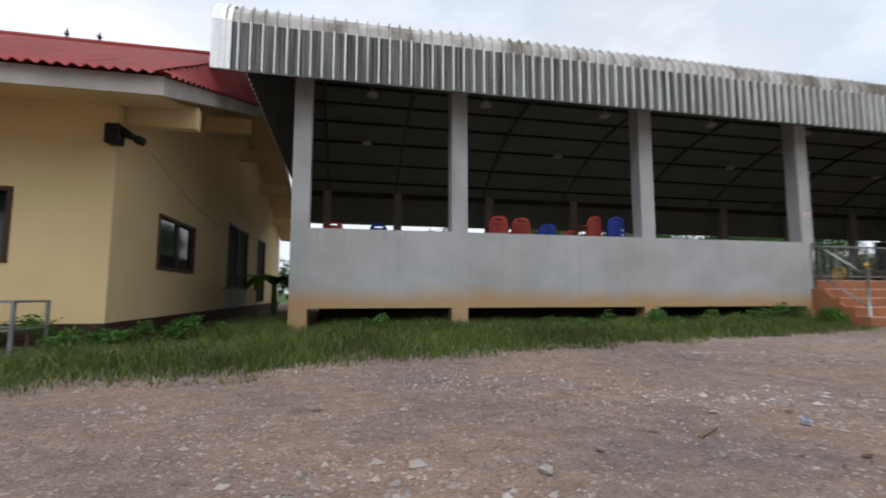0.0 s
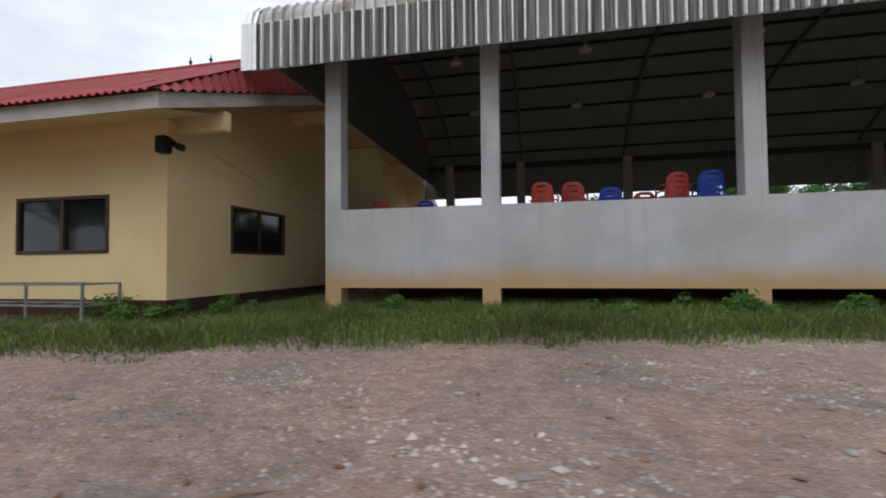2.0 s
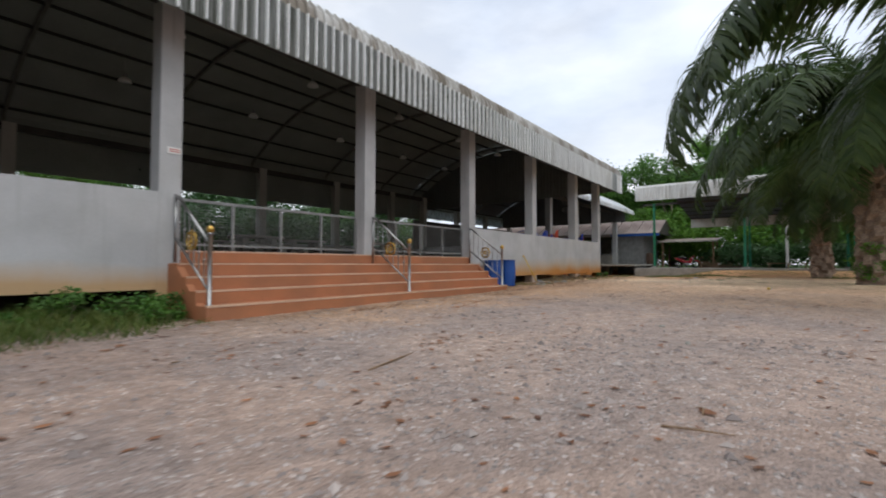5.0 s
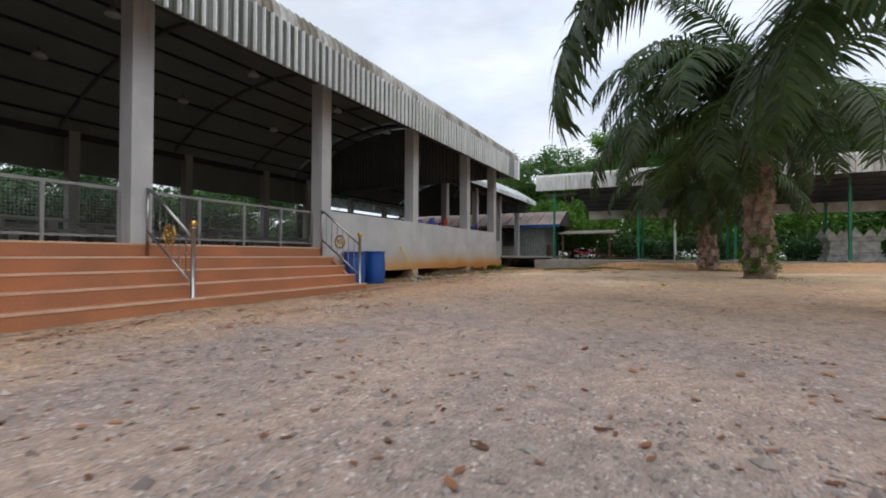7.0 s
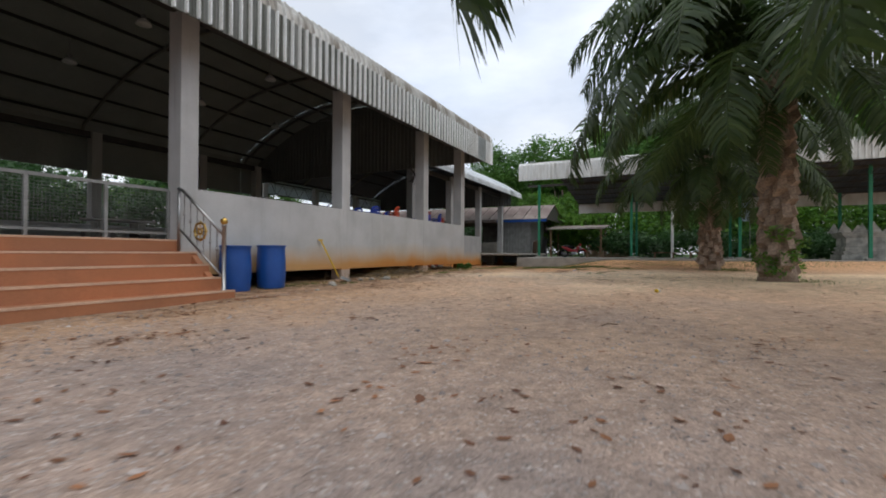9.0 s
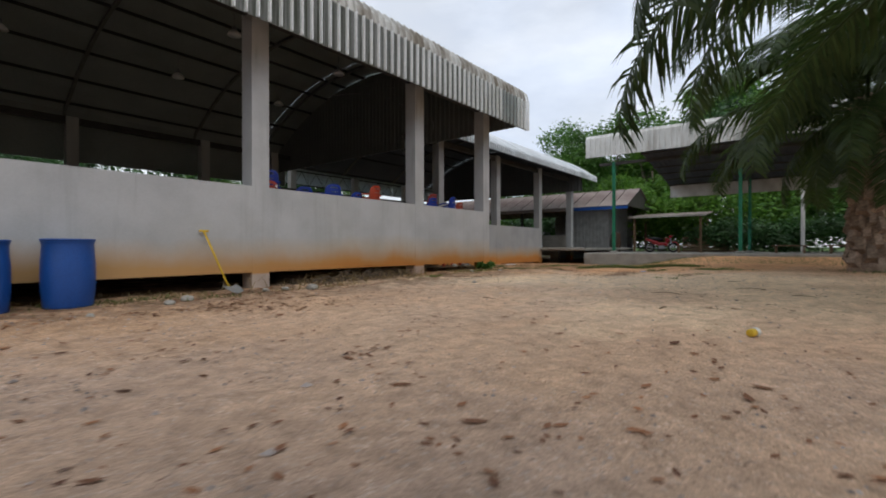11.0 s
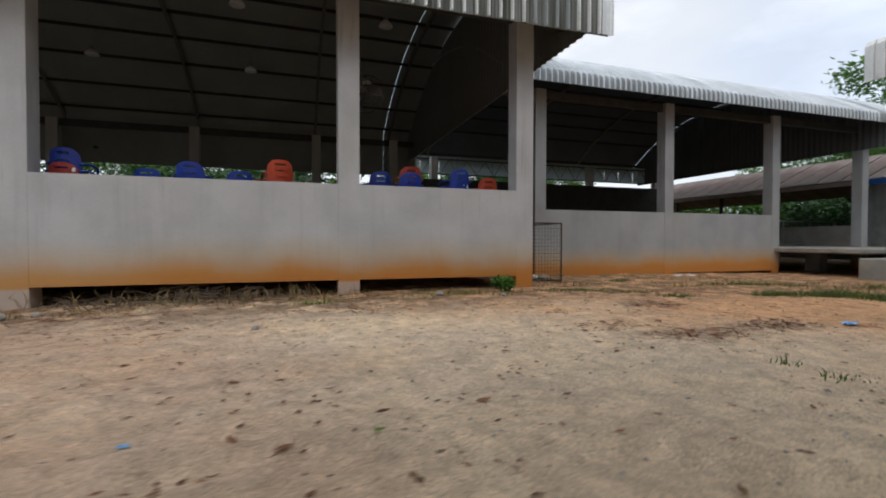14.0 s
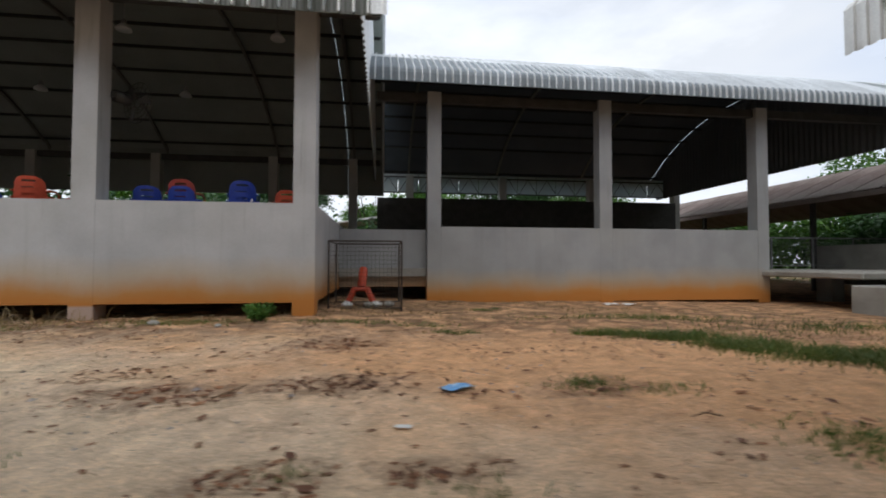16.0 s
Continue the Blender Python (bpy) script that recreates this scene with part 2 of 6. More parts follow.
M["red_paint"] = material("red_enamel", (0.42, 0.015, 0.015), 0.3, scale=4, grain=50, bump=0.02, spec=0.6)
M["rubber"] = material("tyre_rubber", (0.02, 0.02, 0.02), 0.8, scale=6, grain=60, bump=0.1)
M["wood"] = material("old_wood", (0.23, 0.15, 0.09), 0.8, scale=2, grain=30, stretch=(1, 1, 6), spread=0.3)
M["bark"] = material("palm_bark", (0.21, 0.155, 0.12), 0.95, scale=3, grain=25, bump=0.6, spread=0.35, second=(0.36, 0.28, 0.22), rand=0.25)
M["tree_bark"] = material("tree_bark", (0.14, 0.11, 0.085), 0.95, scale=3, grain=25, bump=0.5, spread=0.3, stretch=(1, 1, 0.3))
M["stone"] = material("carved_stone", (0.66, 0.64, 0.58), 0.85, scale=2.5, grain=40, bump=0.3, spread=0.2, second=(0.33, 0.32, 0.29))
M["white_paint"] = material("white_paint", (0.72, 0.72, 0.70), 0.7, scale=2, grain=50, bump=0.05, spread=0.08)
M["rust"] = material("rusty_mesh", (0.075, 0.06, 0.05), 0.8, 0.3, scale=5, grain=60, spread=0.3)


def leaf_material(name, colour, second, trans=0.25, rough=0.5):
    m = bpy.data.materials.new(name)
    m.use_nodes = True
    n, l = m.node_tree.nodes, m.node_tree.links
    p = n["Principled BSDF"]
    geo = n.new("ShaderNodeNewGeometry")
    mix = n.new("ShaderNodeMix")
    mix.data_type = "RGBA"
    mix.inputs["A"].default_value, mix.inputs["B"].default_value = (*colour, 1), (*second, 1)
    l.new(geo.outputs["Random Per Island"], mix.inputs["Factor"])
    big = node_range(m, node_noise(m, 0.5, 3), 0.3, 0.7, 0.6, 1.35)
    hsv = n.new("ShaderNodeHueSaturation")
    l.new(mix.outputs["Result"], hsv.inputs["Color"])
    l.new(big, hsv.inputs["Value"])
    l.new(hsv.outputs["Color"], p.inputs["Base Color"])
    p.inputs["Roughness"].default_value = rough
    tr, add = n.new("ShaderNodeBsdfTranslucent"), n.new("ShaderNodeMixShader")
    l.new(hsv.outputs["Color"], tr.inputs["Color"])
    add.inputs["Fac"].default_value = trans
    l.new(p.outputs["BSDF"], add.inputs[1])
    l.new(tr.outputs["BSDF"], add.inputs[2])
    l.new(add.outputs["Shader"], n["Material Output"].inputs["Surface"])
    return m


M["leaf"] = leaf_material("tree_leaf", (0.045, 0.14, 0.02), (0.11, 0.24, 0.035), 0.32)
M["leaf_light"] = leaf_material("light_leaf", (0.07, 0.20, 0.02), (0.15, 0.30, 0.035), 0.35)
M["leaf_dark"] = leaf_material("dark_leaf", (0.02, 0.075, 0.018), (0.05, 0.13, 0.03), 0.25)
M["palm_leaf"] = leaf_material("palm_leaflet", (0.026, 0.058, 0.015), (0.07, 0.11, 0.028), 0.45, 0.5)
M["grass"] = leaf_material("grass_blade", (0.055, 0.12, 0.018), (0.17, 0.20, 0.05), 0.3)
M["dry_grass"] = leaf_material("dry_grass_blade", (0.22, 0.16, 0.07), (0.30, 0.22, 0.10), 0.2)
M["dead_leaf"] = leaf_material("fallen_leaf", (0.12, 0.05, 0.028), (0.37, 0.17, 0.08), 0.15, 0.8)
M["pebble"] = leaf_material("pebble", (0.18, 0.15, 0.14), (0.46, 0.40, 0.37), 0.0, 0.9)
M["truss"] = material("truss_steel", (0.18, 0.175, 0.165), 0.7, 0.2, scale=3, grain=40, bump=0.04)
M["purlin"] = material("purlin_steel", (0.05, 0.05, 0.048), 0.7, 0.2, scale=3, grain=40, bump=0.04)

m = bpy.data.materials.new("window_glass")
m.use_nodes = True
pg = m.node_tree.nodes["Principled BSDF"]
pg.inputs["Base Color"].default_value = (0.012, 0.016, 0.016, 1)
pg.inputs["Roughness"].default_value = 0.06
pg.inputs["Specular IOR Level"].default_value = 0.5
M["glass"] = m

m = bpy.data.materials.new("translucent_sheet")
m.use_nodes = True
tn = m.node_tree
tb = tn.nodes.new("ShaderNodeBsdfTranslucent")
tb.inputs["Color"].default_value = (0.62, 0.70, 0.74, 1)
tn.nodes["Principled BSDF"].inputs["Base Color"].default_value = (0.55, 0.57, 0.56, 1)
tn.nodes["Principled BSDF"].inputs["Roughness"].default_value = 0.6
tm = tn.nodes.new("ShaderNodeMixShader")
tm.inputs["Fac"].default_value = 0.5
tn.links.new(tn.nodes["Principled BSDF"].outputs["BSDF"], tm.inputs[1])
tn.links.new(tb.outputs["BSDF"], tm.inputs[2])
tn.links.new(tm.outputs["Shader"], tn.nodes["Material Output"].inputs["Surface"])
M["skylight"] = m


def ground_material():
    m = material("yard_ground", (0.36, 0.275, 0.215), 0.95, scale=0.35, grain=18, bump=0.0, spread=0.1)
    n, l = m.node_tree.nodes, m.node_tree.links
    p = n["Principled BSDF"]
    x, y, z = node_xyz(m)
    wob = node_math(m, "MULTIPLY", node_math(m, "SUBTRACT", node_noise(m, 0.25, 5), 0.5), 16.0)
    gx = node_math(m, "ADD", x, wob)
    gravel = socket_mix(m, node_range(m, node_noise(m, 0.7, 6), 0.38, 0.62), (0.473, 0.356, 0.293), (0.378, 0.302, 0.266))
    sand = socket_mix(m, node_range(m, node_noise(m, 0.55, 6), 0.35, 0.65), (0.70, 0.475, 0.32), (0.58, 0.39, 0.262))
    dark = socket_mix(m, node_range(m, node_noise(m, 0.7, 6), 0.38, 0.62), (0.339, 0.236, 0.187), (0.255, 0.198, 0.176))
    gravel = socket_mix(m, node_range(m, gx, 4.0, 14.0), dark, gravel)
    c = socket_mix(m, node_range(m, gx, 18.0, 26.0), gravel, sand)
    # pale sand, brightened further in colour to offset the palms' shade
    dry = node_math(m, "MULTIPLY", node_range(m, gx, 27.5, 31.0), node_range(m, gx, 39.0, 35.5))
    c = socket_mix(m, dry, c, socket_mix(m, node_range(m, node_noise(m, 0.55, 6), 0.35, 0.65), (0.90, 0.685, 0.46), (0.82, 0.60, 0.395)))
    # orange laterite towards the far corner, and pale wash along the wall
    a = node_math(m, "ADD", node_math(m, "MULTIPLY", node_math(m, "SUBTRACT", x, 33.0), 0.32), node_math(m, "MULTIPLY", node_math(m, "SUBTRACT", y, 6.3), 0.42))
    a = node_math(m, "ADD", a, node_math(m, "MULTIPLY", node_math(m, "SUBTRACT", node_noise(m, 0.6, 5), 0.5), 2.6))
    later = node_math(m, "MULTIPLY", node_range(m, a, 0.05, 1.2), node_range(m, x, 27.0, 32.5))
    far = node_range(m, x, 37.0, 43.0)
    later = node_math(m, "MAXIMUM", later, node_math(m, "MULTIPLY", far, 0.75))
    soil = socket_mix(m, node_noise(m, 1.3, 6), (0.80, 0.435, 0.215), (0.69, 0.38, 0.19))
    c = socket_mix(m, node_math(m, "MULTIPLY", later, 0.85), c, soil)
    wash = node_math(m, "MULTIPLY", node_range(m, y, 2.5, 4.5), node_range(m, y, 9.4, 8.0))
    wash = node_math(m, "MULTIPLY", wash, node_math(m, "MULTIPLY", node_range(m, gx, 24.0, 29.5), node_range(m, gx, 38.5, 34.5)))
    wash = node_math(m, "MULTIPLY", wash, node_range(m, node_noise(m, 1.1, 5), 0.38, 0.58))
    c = socket_mix(m, node_math(m, "MULTIPLY", wash, 0.35), c, (0.72, 0.60, 0.48))
    apron = node_math(m, "MULTIPLY", node_range(m, node_math(m, "ADD", y, node_math(m, "MULTIPLY", node_math(m, "SUBTRACT", node_noise(m, 0.8, 5), 0.5), 4.0)), 5.4, 7.2), node_math(m, "MULTIPLY", node_range(m, x, 12.0, 14.5), node_range(m, x, 29.0, 24.0)))
    c = socket_mix(m, node_math(m, "MULTIPLY", apron, 0.75), c, (0.60, 0.37, 0.215))
    # brown litter and damp earth by the building
    edge = node_math(m, "MULTIPLY", node_range(m, y, 7.0, 8.7), node_range(m, node_noise(m, 2.2, 6, rough=0.7), 0.36, 0.56))
    c = socket_mix(m, node_math(m, "MULTIPLY", edge, 0.8), c, (0.15, 0.10, 0.065))
    # trampled leaf mould
    for cx, cy, rx, ry in ((35.9, 3.95, 0.36, 0.2), (36.1, 5.45, 0.55, 0.3), (34.9, 5.35, 0.6, 0.35), (35.95, 7.15, 0.6, 0.4), (36.75, 3.95, 0.35, 0.14), (42.6, 7.4, 1.6, 0.9), (38.1, 5.15, 0.45, 0.2)):
        dx = node_math(m, "MULTIPLY", node_math(m, "SUBTRACT", x, cx), 1 / rx)
        dy = node_math(m, "MULTIPLY", node_math(m, "SUBTRACT", y, cy), 1 / ry)
        rad = node_math(m, "ADD", node_math(m, "MULTIPLY", dx, dx), node_math(m, "MULTIPLY", dy, dy))
        rad = node_math(m, "ADD", rad, node_math(m, "MULTIPLY", node_math(m, "SUBTRACT", node_noise(m, 7, 6, rough=0.75), 0.5), 9.0))
        c = socket_mix(m, node_range(m, rad, 1.7, 0.0, 0.0, 0.55), c, (0.22, 0.14, 0.095))
    # far land is green scrub
    out = node_math(m, "MAXIMUM", node_range(m, x, 58.0, 75.0), node_range(m, y, 32.0, 45.0))
    c = socket_mix(m, out, c, (0.07, 0.12, 0.035))
    fine = node_range(m, node_noise(m, 55, 5, rough=0.75), 0.25, 0.75, 0.55, 1.45)
    mid = node_range(m, node_noise(m, 5.5, 6, rough=0.7), 0.3, 0.7, 0.7, 1.22)
    vor = n.new("ShaderNodeTexVoronoi")
    vor.inputs["Scale"].default_value = 48
    tc = n.new("ShaderNodeTexCoord")
    l.new(tc.outputs["Object"], vor.inputs["Vector"])
    sp = n.new("ShaderNodeSeparateColor")
    l.new(vor.outputs["Color"], sp.inputs["Color"])
    chip = node_math(m, "MULTIPLY", node_math(m, "GREATER_THAN", sp.outputs["Red"], 0.88), node_range(m, gx, 26.0, 16.0, 0.15, 1.0))
    pale = node_range(m, sp.outputs["Green"], 0, 1, 0.6, 1.55)
    hsv = n.new("ShaderNodeHueSaturation")
    l.new(c, hsv.inputs["Color"])
    l.new(node_math(m, "MULTIPLY", fine, mid), hsv.inputs["Value"])
    hs2 = n.new("ShaderNodeHueSaturation")
    hs2.inputs["Saturation"].default_value = 0.6
    l.new(hsv.outputs["Color"], hs2.inputs["Color"])
    l.new(pale, hs2.inputs["Value"])
    c = socket_mix(m, chip, hsv.outputs["Color"], hs2.outputs["Color"])
    l.new(c, p.inputs["Base Color"])
    p.inputs["Specular IOR Level"].default_value = 0.15
    bp = n.new("ShaderNodeBump")
    bp.inputs["Strength"].default_value, bp.inputs["Distance"].default_value = 0.8, 0.05
    hh = node_math(m, "ADD", node_math(m, "ADD", node_math(m, "MULTIPLY", node_noise(m, 16, 6, rough=0.7), 0.8), node_math(m, "ADD", node_math(m, "MULTIPLY", node_noise(m, 4.5, 4, rough=0.6), 1.8), node_math(m, "MULTIPLY", node_noise(m, 7, 2), 1.7))), node_math(m, "MULTIPLY", vor.outputs["Distance"], -0.35))
    l.new(hh, bp.inputs["Height"])
    l.new(bp.outputs["Normal"], p.inputs["Normal"])
    return m


M["ground"] = ground_material()

# ---- mesh helpers ----
def mesh_of(name, verts, faces, mat, smooth=False):
    me = bpy.data.meshes.new(name)
    me.from_pydata([tuple(v) for v in verts], [], [tuple(f) for f in faces])
    me.materials.append(mat)
    if smooth:
        me.polygons.foreach_set("use_smooth", [True] * len(me.polygons))
    me.update()
    return me


def holder(name, at=(0, 0, 0), label="", category="", group="", kind=""):
    ob = new(name)
    ob.location = at
    ob.empty_display_size = 0.1
    return tagged(ob, label, category, group, kind)


def put(name, me, parent=None, label="", m=None):
    ob = new(name, me)
    if m is not None:
        ob.matrix_basis = m
    if parent is not None:
        ob.parent = parent
    return tagged(ob, label)


class Shape:
    """Collects vertices and faces of one mesh."""
    def __init__(self):
        self.v, self.f = [], []

    def add(self, verts, faces):
        k = len(self.v)
        self.v += [tuple(p) for p in verts]
        self.f += [tuple(i + k for i in f) for f in faces]
        return self

    def box(self, x0, y0, z0, x1, y1, z1, bevel=0.0):
        if bevel:
            b = min(bevel, abs(x1 - x0) * 0.4, abs(y1 - y0) * 0.4, abs(z1 - z0) * 0.4)
            bm = bmesh.new()
            bmesh.ops.create_cube(bm, size=1, matrix=Matrix.LocRotScale(((x0 + x1) / 2, (y0 + y1) / 2, (z0 + z1) / 2), None, (x1 - x0, y1 - y0, z1 - z0)))
            bmesh.ops.bevel(bm, geom=bm.edges[:], offset=b, segments=1, affect="EDGES")
            bm.verts.index_update()
            self.add([v.co[:] for v in bm.verts], [[v.index for v in f.verts] for f in bm.faces])
            bm.free()
            return self
        return self.add([(x0, y0, z0), (x1, y0, z0), (x1, y1, z0), (x0, y1, z0), (x0, y0, z1), (x1, y0, z1), (x1, y1, z1), (x0, y1, z1)],
                        [(0, 3, 2, 1), (4, 5, 6, 7), (0, 1, 5, 4), (1, 2, 6, 5), (2, 3, 7, 6), (3, 0, 4, 7)])

    def tube(self, points, radius, sides=8, cap=True):
        pts = [Vector(p) for p in points]
        rad = radius if isinstance(radius, (list, tuple)) else [radius] * len(pts)
        rings = []
        for i, p in enumerate(pts):
            d = (pts[min(i + 1, len(pts) - 1)] - pts[max(i - 1, 0)]).normalized()
            a = d.orthogonal().normalized() if i == 0 else (a - d * a.dot(d)).normalized()
            b = d.cross(a)
            rings.append([p + (a * math.cos(2 * math.pi * k / sides) + b * math.sin(2 * math.pi * k / sides)) * rad[i] for k in range(sides)])
        faces = [(i * sides + k, i * sides + (k + 1) % sides, (i + 1) * sides + (k + 1) % sides, (i + 1) * sides + k) for i in range(len(pts) - 1) for k in range(sides)]
        if cap:
            faces += [tuple(range(sides))[::-1], tuple((len(pts) - 1) * sides + k for k in range(sides))]
        return self.add([v for r in rings for v in r], faces)

    def lathe(self, profile, at=(0, 0, 0), sides=24):
        """profile: radius and height, from the bottom up."""
        x, y, z = at
        verts = [(x + r * math.cos(2 * math.pi * k / sides), y + r * math.sin(2 * math.pi * k / sides), z + h) for r, h in profile for k in range(sides)]
        faces = [(i * sides + k, i * sides + (k + 1) % sides, (i + 1) * sides + (k + 1) % sides, (i + 1) * sides + k) for i in range(len(profile) - 1) for k in range(sides)]
        faces += [tuple(range(sides))[::-1], tuple((len(profile) - 1) * sides + k for k in range(sides))]
        return self.add(verts, faces)

    def torus(self, centre, axis, big, small, n=20, k=6):
        c, ax = Vector(centre), Vector(axis).normalized()
        a = ax.orthogonal().normalized()
        b = ax.cross(a)
        verts, faces = [], []
        for i in range(n):
            d = a * math.cos(2 * math.pi * i / n) + b * math.sin(2 * math.pi * i / n)
            for j in range(k):
                verts.append(c + d * (big + small * math.cos(2 * math.pi * j / k)) + ax * small * math.sin(2 * math.pi * j / k))
                faces.append((i * k + j, ((i + 1) % n) * k + j, ((i + 1) % n) * k + (j + 1) % k, i * k + (j + 1) % k))
        return self.add(verts, faces)

    def mesh(self, name, mat, smooth=False):
        return mesh_of(name, self.v, self.f, mat, smooth)


def part(name, shape, mat, parent, label="", smooth=False):
    return put(name, shape.mesh(name, mat, smooth), parent, label)


def setting(name, shape, mat, label, category, smooth=False):
    return tagged(put(name, shape.mesh(name, mat, smooth)), label, category, kind="structure")


def lerp_table(t, table):
    for (a, u), (b, v) in zip(table, table[1:]):
        if t <= b:
            s = max(0.0, (t - a) / (b - a))
            return u + (v - u) * s * s * (3 - 2 * s)
    return table[-1][1]


def height(x, y):
    """The lie of the yard."""
    h = lerp_table(x, [(-14, -0.28), (1, -0.17), (6, -0.06), (11, -0.02), (17, 0.0), (23.5, -0.03), (26, 0.01), (29, 0.07), (34, 0.09), (40, 0.12), (44.5, 0.2), (46.6, 0.45)])
    near = max(0.0, min(1.0, (y - 4.5) / 4.0))
    wall = lerp_table(x, [(-14, -0.12), (0, -0.09), (12, -0.06), (20, 0.0), (26, 0.08), (35, 0.16), (38, 0.06), (45, -0.06), (47.5, -0.06)])
    h = h + (wall - h) * near * near * (3 - 2 * near)
    if y < -2.5:
        h += 0.1 * min(1.0, (-2.5 - y) / 6)
    h += 0.025 * noise.noise((x * 0.7, y * 0.7, 0.0)) + 0.012 * noise.noise((x * 2.3, y * 2.3, 3.0))
    # one wheel rut curving through the soft sand
    if 27.5 < x < 35.5 and 1.5 < y < 5:
        d = y - (3.8 - 0.13 * (x - 30.4) ** 2) + 0.05 * noise.noise((x * 1.5, 0, 8.0))
        fade = min(1.0, (x - 27.5) / 1.0, (35.5 - x) / 1.5) * (0.75 + 0.5 * noise.noise((x * 1.8, 3.0, 1.0)))
        h += fade * (0.045 * math.exp(-((d - 0.19) / 0.09) ** 2) + 0.025 * math.exp(-((d + 0.18) / 0.1) ** 2) - 0.05 * math.exp(-(d / 0.11) ** 2))
    if x > 22:
        h += 0.024 * noise.noise((x * 4.2, y * 4.2, 6.0))
    if 35.5 < x < 46 and y > 3:
        h += 0.05 * noise.noise((x * 0.6, y * 0.9, 9.0)) * min(1.0, (x - 35.5) / 2)
    return h


# ---- ground ----
gx = [-1600, -500, -180, -80, -45, -28, -18] + [-13 + 0.25 * i for i in range(148)] + [24 + 0.1 * i for i in range(150)] + [39 + 0.25 * i for i in range(33)] + [49, 54, 60, 68, 80, 110, 200, 500, 1600]
gy = [-1600, -500, -180, -80, -40, -22, -14] + [-9 + 0.25 * i for i in range(40)] + [1 + 0.1 * i for i in range(85)] + [9.5 + 0.25 * i for i in range(27)] + [18, 22, 28, 36, 50, 90, 200, 500, 1600]
gv = [(x, y, height(x, y)) for x in gx for y in gy]
gf = [(i * len(gy) + j, (i + 1) * len(gy) + j, (i + 1) * len(gy) + j + 1, i * len(gy) + j + 1) for i in range(len(gx) - 1) for j in range(len(gy) - 1)]
ground = tagged(put("ground", mesh_of("ground", gv, gf, M["ground"], True)), "gravel and sandy earth yard with scattered dry leaves", "ground", kind="structure")

# ---- the open hall ----
WALL_Y, TOP, BEAM, FLOOR = 9.7, 2.04, 0.387, 1.05
COLUMN_W = 0.363
COLS = [0.0, 3.381, 8.085, 12.789, 17.493, 22.197, 26.901, 31.605, 34.986]
BACK_Y = 22.2
HALL_X0, HALL_X1 = COLS[0], COLS[-1] + COLUMN_W
MID_Y = 16.1

hall_floor = Shape()
hall_floor.box(HALL_X0 + 0.05, WALL_Y + 0.16, FLOOR - 0.18, HALL_X1 - 0.05, BACK_Y + 0.3, FLOOR)
hall_floor.box(COLS[3] + COLUMN_W, WALL_Y, FLOOR - 0.18, COLS[5], WALL_Y + 0.16, FLOOR)
setting("floor", hall_floor, M["concrete"], "bare concrete slab floor of the open hall", "floor")


def column(x, y, z0, z1, mat, w=COLUMN_W):
    s = Shape().box(x, y, z0, x + w, y + w, z1, 0.004)
    return tagged(put("column", s.mesh("column", mat)), "square rendered concrete column carrying the metal roof", "column", "hall columns", "structure")


for i, cx in enumerate(COLS):
    column(cx, WALL_Y - 0.003, -0.35, 5.62, M["plaster"])
    column(cx, BACK_Y, -0.35, 5.6, M["column"])

wall_no = 0
for i in range(8):
    if i in (3, 4):
        continue
    wall_no += 1
    s = Shape()
    s.box(COLS[i] + COLUMN_W, WALL_Y, BEAM, COLS[i + 1], WALL_Y + 0.16, TOP)
    setting("wall_front_%d" % wall_no, s, M["plaster"], "grey cement-rendered parapet wall with orange soil stains", "wall")
for i in range(8):
    s = Shape()
    if i in (3, 4):
        continue
    s.box(COLS[i] + COLUMN_W, BACK_Y, BEAM, COLS[i + 1], BACK_Y + 0.16, TOP - 0.15)
    setting("wall_back_%d" % (i + 1), s, M["plaster"], "grey cement-rendered parapet wall", "wall")
for name, x in (("wall_west", COLS[0]), ("wall_east", HALL_X1 - 0.16)):
    s = Shape()
    s.box(x, WALL_Y + COLUMN_W, BEAM, x + 0.16, BACK_Y, TOP, 0.005)
    setting(name, s, M["plaster"], "grey cement-rendered end parapet wall", "wall")

# an added dark backing gives the void under the floor its shade
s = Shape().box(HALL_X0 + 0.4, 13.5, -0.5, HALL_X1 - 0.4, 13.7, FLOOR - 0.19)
setting("foundation_wall", s, M["maroon"], "added dark backing in the void under the floor", "wall")


def arch_profile(y0, z0, vertical, ymid, zmid, radius, n=11, mirror=True):
    """Curled roof sheet: upright lip, tight bend, long arch to the ridge, and back down."""
    half = ymid - y0
    out = [(y0, z0), (y0, z0 + vertical * 0.5), (y0, z0 + vertical)]
    rise = zmid - (z0 + vertical + radius * 0.75)
    run = half - radius * 0.8
    big = (run * run + rise * rise) / (2 * rise)
    ang = math.asin(run / big)
    start = (ymid - big * math.sin(ang), zmid - big * (1 - math.cos(ang)))
    for t in (0.3, 0.65):
        a, b, c = Vector((y0, z0 + vertical)), Vector((y0, z0 + vertical + radius * 0.6)), Vector(start)
        p = a * (1 - t) ** 2 + b * 2 * t * (1 - t) + c * t * t
        out.append((p.x, p.y))
    for k in range(n + 1):
        u = ang * (1 - k / n)
        out.append((ymid - big * math.sin(u), zmid - big * (1 - math.cos(u))))
    if mirror:
        out += [(2 * ymid - y, z) for y, z in reversed(out[:-1])]
    return out


def rib_wave(width, period, depth, pan=0.6):
    """Trapezoid ribs across a sheet: x and lift."""
    pts, x = [], 0.0
    while x < width - 1e-6:
        pts += [(x, 0.0), (x + period * pan, 0.0), (x + period * (pan + 0.05), depth), (x + period * 0.95, depth)]
        x += period
    return pts + [(width, 0.0)]


